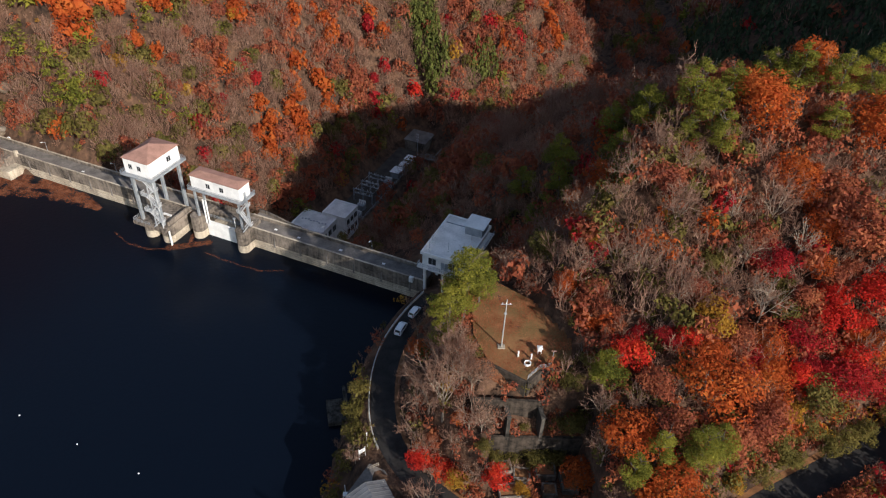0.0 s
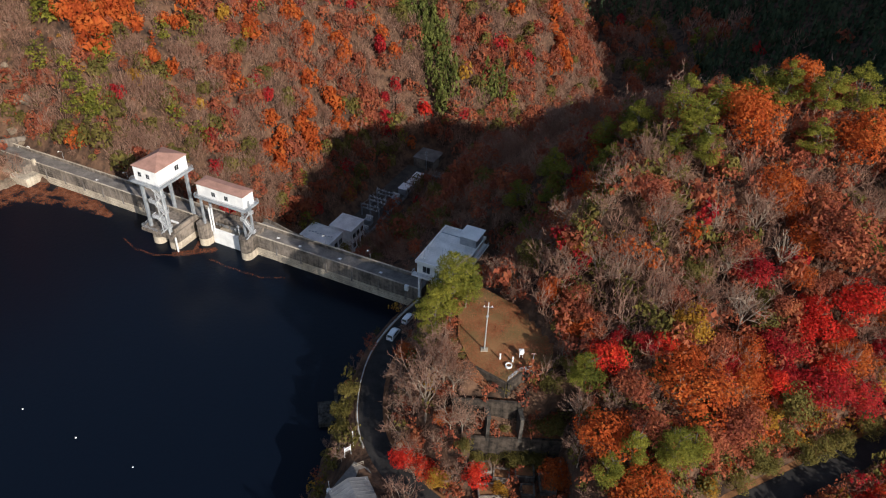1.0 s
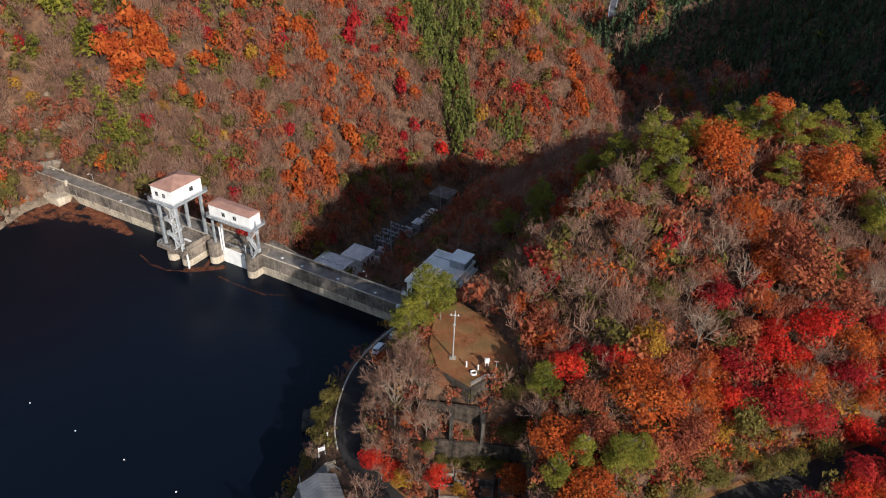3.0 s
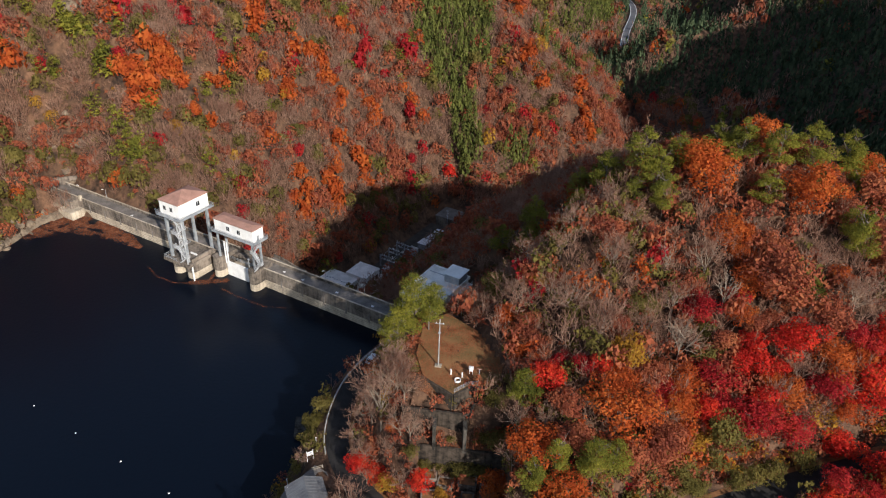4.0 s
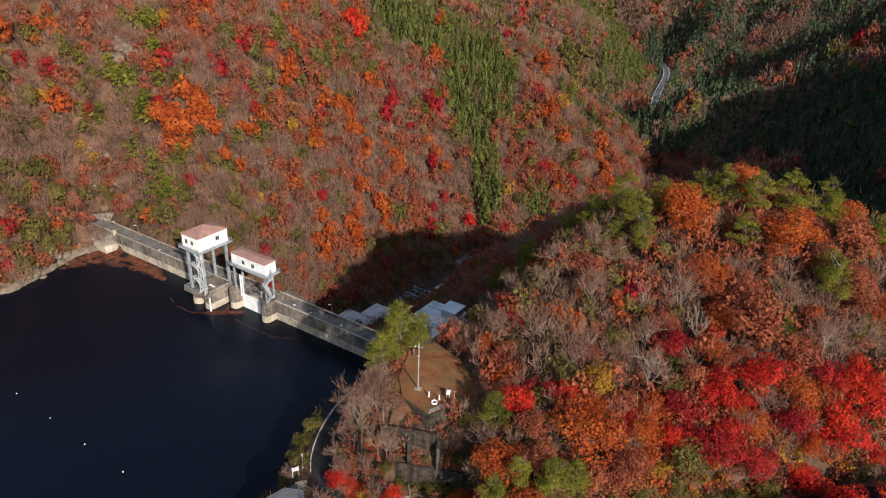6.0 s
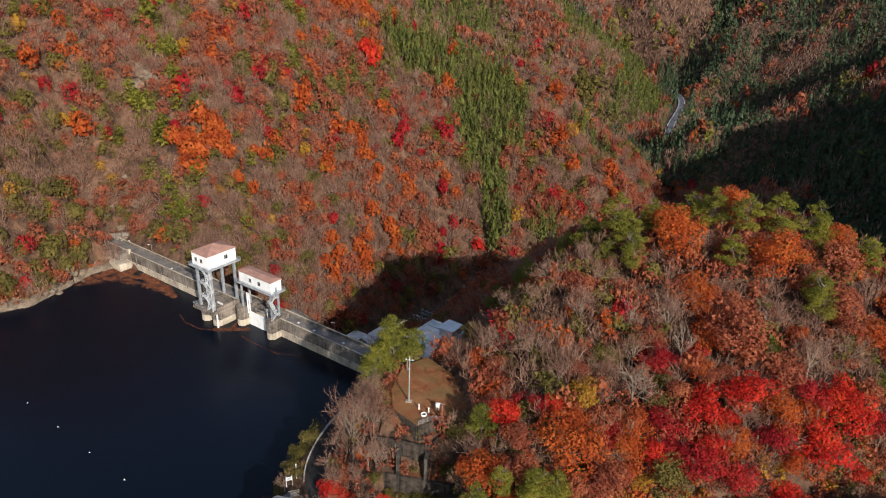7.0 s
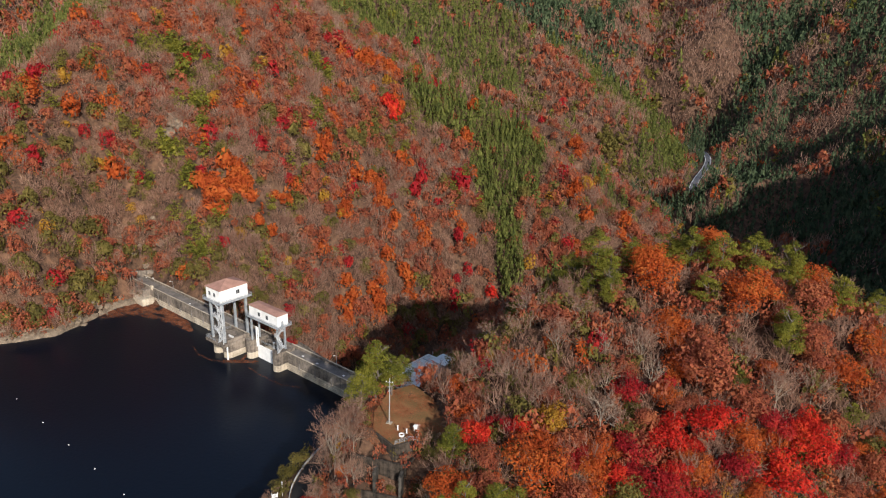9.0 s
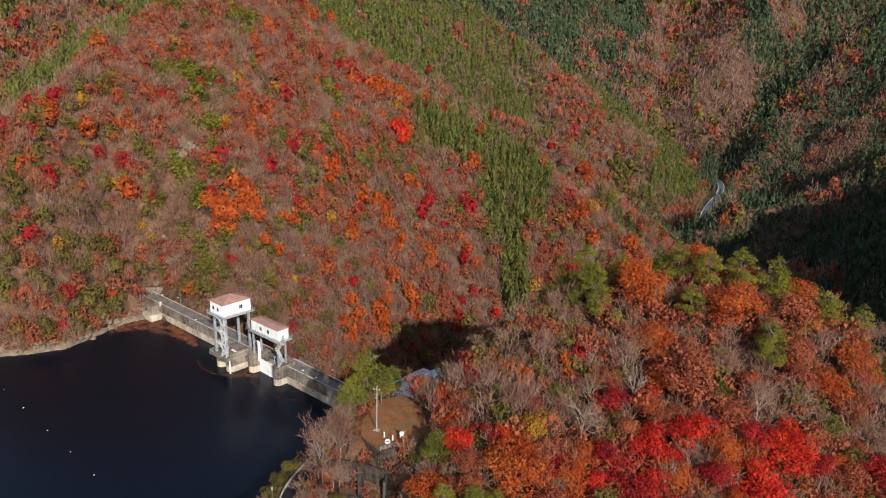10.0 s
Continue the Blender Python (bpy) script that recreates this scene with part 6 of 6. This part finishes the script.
SLOPE_PINE = [(-186, 283, 7.0), (-179, 292, 7.7), (-171, 298, 7.7), (-164, 283, 6.8), (-150, 269, 6.5), (-139, 257, 4.5), (-155, 262, 4.3), (-131, 245, 3.6), (-147, 244, 5.2), (-155, 235, 3.7), (-123, 218, 4.7), (-113, 214, 4.6), (-116, 232, 4.0), (-115, 333, 5.9),
              (-125, 369, 5.7), (-134, 373, 5.4), (-107, 316, 4.4), (-136, 226, 4.9), (-118, 213, 5.6), (-153, 245, 4.7), (-135, 236, 5.5), (-193, 369, 7.0), (-183, 372, 5.4), (-119, 550, 6.0), (-152, 569, 6.2), (-163, 591, 6.4)]
SLOPE_OLIVE = [(-183, 213, 3.3), (-183, 194, 3.2), (-123, 291, 6.6), (-104, 294, 4.8), (-111, 296, 3.9), (-164, 180, 4.6), (-172, 182, 4.2), (-84, 284, 2.6), (-88, 331, 4.5), (-75, 332, 3.2), (-154, 188, 3.8), (-150, 184, 3.8), (-92, 330, 4.8), (-102, 225, 2.9),
               (-42, 311, 3.5), (-67, 285, 2.7), (-145, 220, 2.5), (-128, 225, 2.5), (-184, 181, 6.1), (-182, 215, 4.1), (35, 690, 15.2), (49, 698, 10.6), (-17, 820, 8.2), (66, 658, 12.4), (35, 674, 10.1), (53, 658, 8.8)]
FACE = [(-142, 148), (-175, 140), (-222, 165), (-222, 300), (-236, 400), (-205, 480), (-100, 440), (-20, 465), (60, 430), (98, 400), (62, 345), (0, 292), (-62, 215), (-120, 188)]
GORGE = [(-75, 205), (-62, 215), (0, 292), (70, 335), (80, 250), (66, 165), (40, 150), (-5, 160), (-60, 180)]
# brown clearings among the far cedars
RUST_PATCHES = [(-119, 563, 8), (-112, 590, 9), (-96, 602, 9), (-62, 556, 8), (-43, 537, 7), (-155, 714, 8), (-144, 708, 6), (-138, 1030, 12), (-105, 779, 7), (-67, 1304, 16), (-56, 1106, 18), (-35, 1084, 16), (-5, 1243, 28), (15, 1093, 24),
                (32, 1539, 36), (138, 1286, 40), (156, 1072, 34), (11, 685, 12), (-55, 745, 14), (-40, 734, 17), (-14, 727, 20), (-27, 700, 16), (6, 713, 17), (-20, 765, 18), (29, 737, 14), (200, 620, 26), (256, 862, 32), (218, 932, 18), (150, 690, 22), (128, 640, 18)]
CEDAR_STANDS = [[(-88, 400), (-71, 414), (-45, 436), (-21, 446), (4, 424), (8, 397), (-5, 386), (-12, 376), (-22, 368), (-30, 383), (-51, 392), (-75, 386)],
                [(-26, 392), (-7, 392), (4, 361), (11, 329), (0, 327), (-10, 344), (-21, 376)],
                [(17, 356), (31, 353), (34, 345), (22, 336)],
                [(-205, 470), (-255, 560), (-250, 700), (-200, 770), (-130, 800), (-64, 772), (-62, 700), (-35, 684), (-40, 590), (-60, 566), (-95, 590), (-130, 556), (-150, 500), (-180, 470)],
                [(-62, 778), (-10, 850), (30, 890), (96, 918), (116, 850), (112, 745), (84, 679), (60, 660), (45, 690), (72, 735), (50, 790), (10, 800)],
                [(20, 512), (32, 508), (56, 484), (64, 466), (56, 462), (36, 489)],
                [(-226, 300), (-214, 345), (-270, 356), (-440, 340), (-440, 270), (-300, 270)],
                [(-215, 235), (-212, 300), (-260, 300), (-260, 235)]]


def stands(x, y, kinds, rs):
    """Cedar plantations and the brown clearings in them, with ragged edges."""
    wob = waves(x, y, 305, 14) * 2.5
    for poly in CEDAR_STANDS:
        kinds = np.where(inside(x + wob, y - wob, poly) & (rs.uniform(0, 1, len(x)) < 0.95), FAR_NAMES.index("cedar"), kinds)
    for px, py, pr in RUST_PATCHES:
        hit = (np.hypot(x - px, y - py) + 2 * wob < pr) & (rs.uniform(0, 1, len(x)) < 0.88)
        kinds = np.where(hit, np.where(rs.uniform(0, 1, len(x)) < (0.12 if px > 100 else 0.36 if py > 950 else 0.55), 3, 8), kinds)
    return kinds


def marked_trees(x, y, r, kinds, rs):
    """Sets the single crowns of the lists among the grid's trees and clears the room for them."""
    keep = np.ones(len(x), bool)
    ex, ey, er, ek = [], [], [], []
    for kind, trees in (("orange", SLOPE_ORANGE), ("orange", LOWER_ORANGE), ("crimson", SLOPE_RED[2:]), ("red", SLOPE_RED[:2]), ("crimson", SLOPE_CRIMSON), ("yellow", SLOPE_YELLOW), ("pine", SLOPE_PINE), ("olive", SLOPE_OLIVE)):
        for px, py, pr in trees:
            if not (x.min() < px < x.max() and y.min() < py < y.max()):
                continue
            keep &= np.hypot(x - px, y - py) > 0.8 * pr + 1.2
            n = 1 if pr <= 5 else int((pr / 3.6) ** 2) + 1
            for i in range(n):
                a, q = 2.4 * i + rs.uniform(0, 1), 0.0 if n == 1 else pr * 0.85 * math.sqrt((i + 0.3) / n)
                ex.append(px + q * math.cos(a)), ey.append(py + q * math.sin(a))
                er.append((0.95 if kind in ("red", "crimson") else 1.1) * pr if n == 1 else rs.uniform(3.4, 4.8)), ek.append(FAR_NAMES.index(kind))
    return [np.concatenate([v[keep], w]) for v, w in ((x, ex), (y, ey), (r, er), (kinds, np.array(ek, int)))]


rs = np.random.RandomState(9)
x, y = jitter_grid(-262, 150, 132, 530, 4.2, 21)
thin = (np.arange(len(x)) % 2 == 0) | inside(x, y, FACE) | inside(x, y, GORGE)
x, y = x[thin], y[thin]
ok = ~bare_ground(x, y, 1.5) & (along(x, y, RIVER)[0] > 5) & (x > -60 - 0.8 * y) & (x < 112 + 0.1 * y)
near = np.array([np.min(np.hypot(near_xy[:, 0] - a, near_xy[:, 1] - b) - 0.75 * near_r) for a, b in zip(x, y)])
ok &= (near > 1.5) & ~((x > -30) & (x < 4) & (y < 152))
over, down = (x + 3.4) * 0.915 - (y - 145.7) * 0.403, (x + 3.4) * 0.403 + (y - 145.7) * 0.915
ok &= ~((over > -70) & (over < -52) & (down > 52) & (down < 100))
x, y = x[ok], y[ok]
#        red          crimson       orange        rust          yellow        olive         pine          cedar        bare
kinds = choose(x, y, rs, [(0.0, 0.0), (0.02, 0.03), (0.03, 0.06), (0.40, 0.2), (0.0, 0.012), (0.10, 0.1), (0.04, 0.08), (0.0, 0.0), (0.42, 0.22)])
hill = (y < 240) & (x > -52) | (y < 330) & (x > 6)
kinds = np.where(hill & (rs.uniform(0, 1, len(x)) < 0.5), FAR_NAMES.index("bare"), kinds)
kinds = np.where(hill & ((kinds <= 2) | (kinds == 4) | (kinds == 6)), 3, kinds)
low = (y < 250) & (x < -60) & (rs.uniform(0, 1, len(x)) < 0.42)
u = rs.uniform(0, 1, len(x))
green = np.where((x < -148) & (y < 212), 0.6, 0.22)
mixed = np.where(u < green, FAR_NAMES.index("olive"), np.where(u < green + 0.16, FAR_NAMES.index("rust"), np.where(u < green + 0.2, FAR_NAMES.index("crimson"), FAR_NAMES.index("bare"))))
kinds = np.where(low, mixed, kinds)
kinds = stands(x, y, kinds, rs)
r = rs.uniform(2.9, 5.0, len(x)) * np.where(kinds == 7, 1.05, 1.0)
behind_dam = hill & ((x + 3.4) * 0.915 - (y - 145.7) * 0.403 < 19)
kinds = np.where(behind_dam & (kinds != 3) & (kinds != 5), FAR_NAMES.index("bare"), kinds)
r = r * np.where(behind_dam, np.where((x + 3.4) * 0.403 + (y - 145.7) * 0.915 < 36, 0.62, 1.0), 1.0)
x, y, r, kinds = marked_trees(x, y, r, kinds, rs)
close = (y < 235) & (x > -45)
front = ~close & (y < 300) & (x > -202)
back = ~close & ~front
woods("autumn_woods", "dense mixed autumn wood above the dam", x[front], y[front], r[front], kinds[front], [300, 300, 300, 290, 270, 290, 300, 150, 270], 39)
woods("autumn_woods", "dense mixed autumn wood covering the steep mountainside", x[back], y[back], r[back], kinds[back], [180, 180, 180, 175, 165, 170, 180, 110, 150], 31)
woods("gorge_woods", "shaded bare and rust-brown wood on the bank below the dam", x[close], y[close], r[close], kinds[close], [260, 260, 260, 250, 220, 250, 240, 200, 410], 34)

rs = np.random.RandomState(10)
parts = [jitter_grid(-300, 130, 530, 960, 6.6, 22), jitter_grid(130, 430, 530, 960, 7.4, 29), jitter_grid(-470, -262, 150, 530, 6.8, 25), jitter_grid(110, 420, 260, 530, 6.6, 26)]
x, y = np.concatenate([p[0] for p in parts]), np.concatenate([p[1] for p in parts])
ok = ~bare_ground(x, y, 1.0) & (x > -20 - 1.1 * y) & (x < 110 + 0.42 * y) & ((x < -262) | (y > 530) | (x > 112 + 0.1 * y))
x, y = x[ok], y[ok]
kinds = choose(x, y, rs, [(0.0, 0.0), (0.0, 0.02), (0.01, 0.03), (0.34, 0.2), (0.0, 0.01), (0.1, 0.1), (0.05, 0.08), (0.12, 0.2), (0.5, 0.3)])
# Stands across the valley take the cedar tone that carries haze and shade.
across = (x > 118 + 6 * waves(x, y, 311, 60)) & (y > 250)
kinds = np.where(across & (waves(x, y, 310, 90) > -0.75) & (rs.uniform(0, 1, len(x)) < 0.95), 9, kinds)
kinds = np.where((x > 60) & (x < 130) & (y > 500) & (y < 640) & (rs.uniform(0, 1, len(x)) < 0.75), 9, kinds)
kinds = stands(x, y, kinds, rs)
r = rs.uniform(4.0, 5.8, len(x)) * np.where(kinds == 8, 1.2, 1.0) * np.where((kinds == 7) | (kinds == 9), 0.85, 1.0)
x, y, r, kinds = marked_trees(x, y, r, kinds, rs)
for side, leaves, label in ((x < 130, [56, 56, 56, 56, 56, 56, 56, 48, 46], "cedar plantations and brown woods on the sunny side of the valley"), (x >= 130, [30, 30, 30, 30, 30, 30, 30, 30, 28], "cedar plantations on the shaded side of the valley, toned for haze and shade")):
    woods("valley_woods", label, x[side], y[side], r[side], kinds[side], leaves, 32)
parts = [jitter_grid(-620, 620, 960, 1450, 10.5, 23), jitter_grid(-800, 700, 1450, 2050, 17, 24), jitter_grid(-900, -300, 530, 960, 10.5, 27)]
x, y = np.concatenate([p[0] for p in parts]), np.concatenate([p[1] for p in parts])
ok = ~bare_ground(x, y, 0.0) & (x > 20 - 1.2 * y) & (x < 130 + 0.38 * y) & ((x < -300) | (y > 960)) & ~((x > -720) & (x < -300) & (y < 680))
x, y = x[ok], y[ok]
kinds = choose(x, y, rs, [(0.0, 0.0), (0.0, 0.0), (0.0, 0.02), (0.16, 0.15), (0.0, 0.0), (0.08, 0.1), (0.03, 0.05), (0.04, 0.1), (0.7, 0.3)])
# Cedars at the valley head have the haze painted into their needles too.
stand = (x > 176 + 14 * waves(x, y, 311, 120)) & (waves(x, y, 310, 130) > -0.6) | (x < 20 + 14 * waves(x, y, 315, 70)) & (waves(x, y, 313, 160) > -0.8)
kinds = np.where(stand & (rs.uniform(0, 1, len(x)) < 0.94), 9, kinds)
kinds = stands(x, y, kinds, rs)
r = rs.uniform(6.0, 8.4, len(x)) * np.where(kinds == 8, 1.15, 1.0) * np.where(y > 1450, 1.8, 1.0)
woods("far_woods", "distant wooded mountains of cedar and brown oak", x, y, r, kinds, [22, 22, 22, 22, 22, 22, 22, 24, 20], 33)

x, y = jitter_grid(-720, -300, 300, 680, 7.0, 28)
ok = (x > 20 - 1.2 * y) & ((x < -470) | (y > 530))
x, y = x[ok], y[ok]
kinds = choose(x, y, rs, [(0.0, 0.0), (0.0, 0.02), (0.02, 0.05), (0.5, 0.25), (0.0, 0.0), (0.1, 0.1), (0.05, 0.05), (0.0, 0.0), (0.4, 0.3)])
kinds = np.where((waves(x, y, 312, 80) > 0.35) & (rs.uniform(0, 1, len(x)) < 0.9), 7, kinds)
woods("shoulder_woods", "mixed wood on the low hill beyond the shoulder", x, y, rs.uniform(4.8, 6.8, len(x)), kinds, [40] * 9, 38)

# ---- brushwood on the near hill ----
rs = np.random.RandomState(16)
x, y = jitter_grid(16, 130, 92, 166, 3.7, 45)
ok = ~bare_ground(x, y, 1.6) & (height(x, y) > 6)
x, y = x[ok], y[ok]
kinds = choose(x, y, rs, [(0.0, 0.0), (0.01, 0.02), (0.03, 0.05), (0.32, 0.2), (0.0, 0.0), (0.08, 0.1), (0.0, 0.0), (0.0, 0.0), (0.6, 0.2)])
woods("brushwood", "bare and rust-brown brushwood between the trees of the hill", x, y, rs.uniform(2.2, 3.5, len(x)), kinds, [120, 120, 120, 120, 120, 120, 120, 120, 100], 40, 0.75)

# ---- undergrowth on the near hill ----
rs = np.random.RandomState(14)
parts = [jitter_grid(-22, 110, 60, 95, 2.1, 35), jitter_grid(-22, 62, 95, 140, 3.0, 39), jitter_grid(-190, -72, 150, 262, 3.3, 37)]
x, y = np.concatenate([p[0] for p in parts]), np.concatenate([p[1] for p in parts])
ok = (~bare_ground(x, y, 0.2) | inside(x, y, MID_LEVEL) & (rs.uniform(0, 1, len(x)) < 0.35) | inside(x, y, RUIN_LEVEL) & (rs.uniform(0, 1, len(x)) < 0.3)) & (height(x, y) > 0.5)
x, y = x[ok], y[ok]
kinds = choose(x, y, rs, [(0.0, 0.0), (0.0, 0.0), (0.03, 0.04), (0.3, 0.2), (0.02, 0.03), (0.3, 0.2), (0.0, 0.0), (0.0, 0.0), (0.4, 0.2)])
woods("undergrowth", "low brown and olive scrub between the trees", x, y, rs.uniform(0.9, 2.1, len(x)), kinds, [70, 70, 70, 70, 70, 70, 70, 70, 80], 36, 0.6)

# ---- scrub on the cut bank above the upper road ----
rs = np.random.RandomState(15)
x, y = jitter_grid(28, 125, 56, 112, 1.35, 41)
d, _, _ = along(x, y, UPPER_ROAD)
ok = (d > 4.3) & (d < 11.5) & ~bare_ground(x, y, 0.4) & ~inside(x, y, RUIN_LEVEL) & (rs.uniform(0, 1, len(x)) < 0.8)
x, y = x[ok], y[ok]
kinds = choose(x, y, rs, [(0.0, 0.0), (0.02, 0.05), (0.06, 0.08), (0.4, 0.2), (0.02, 0.03), (0.34, 0.25), (0.0, 0.0), (0.0, 0.0), (0.22, 0.2)])
woods("bank_scrub", "rust and olive scrub on the bank above the road", x, y, rs.uniform(1.3, 2.3, len(x)), kinds, [80, 80, 80, 80, 80, 80, 80, 80, 80], 42, 0.6)
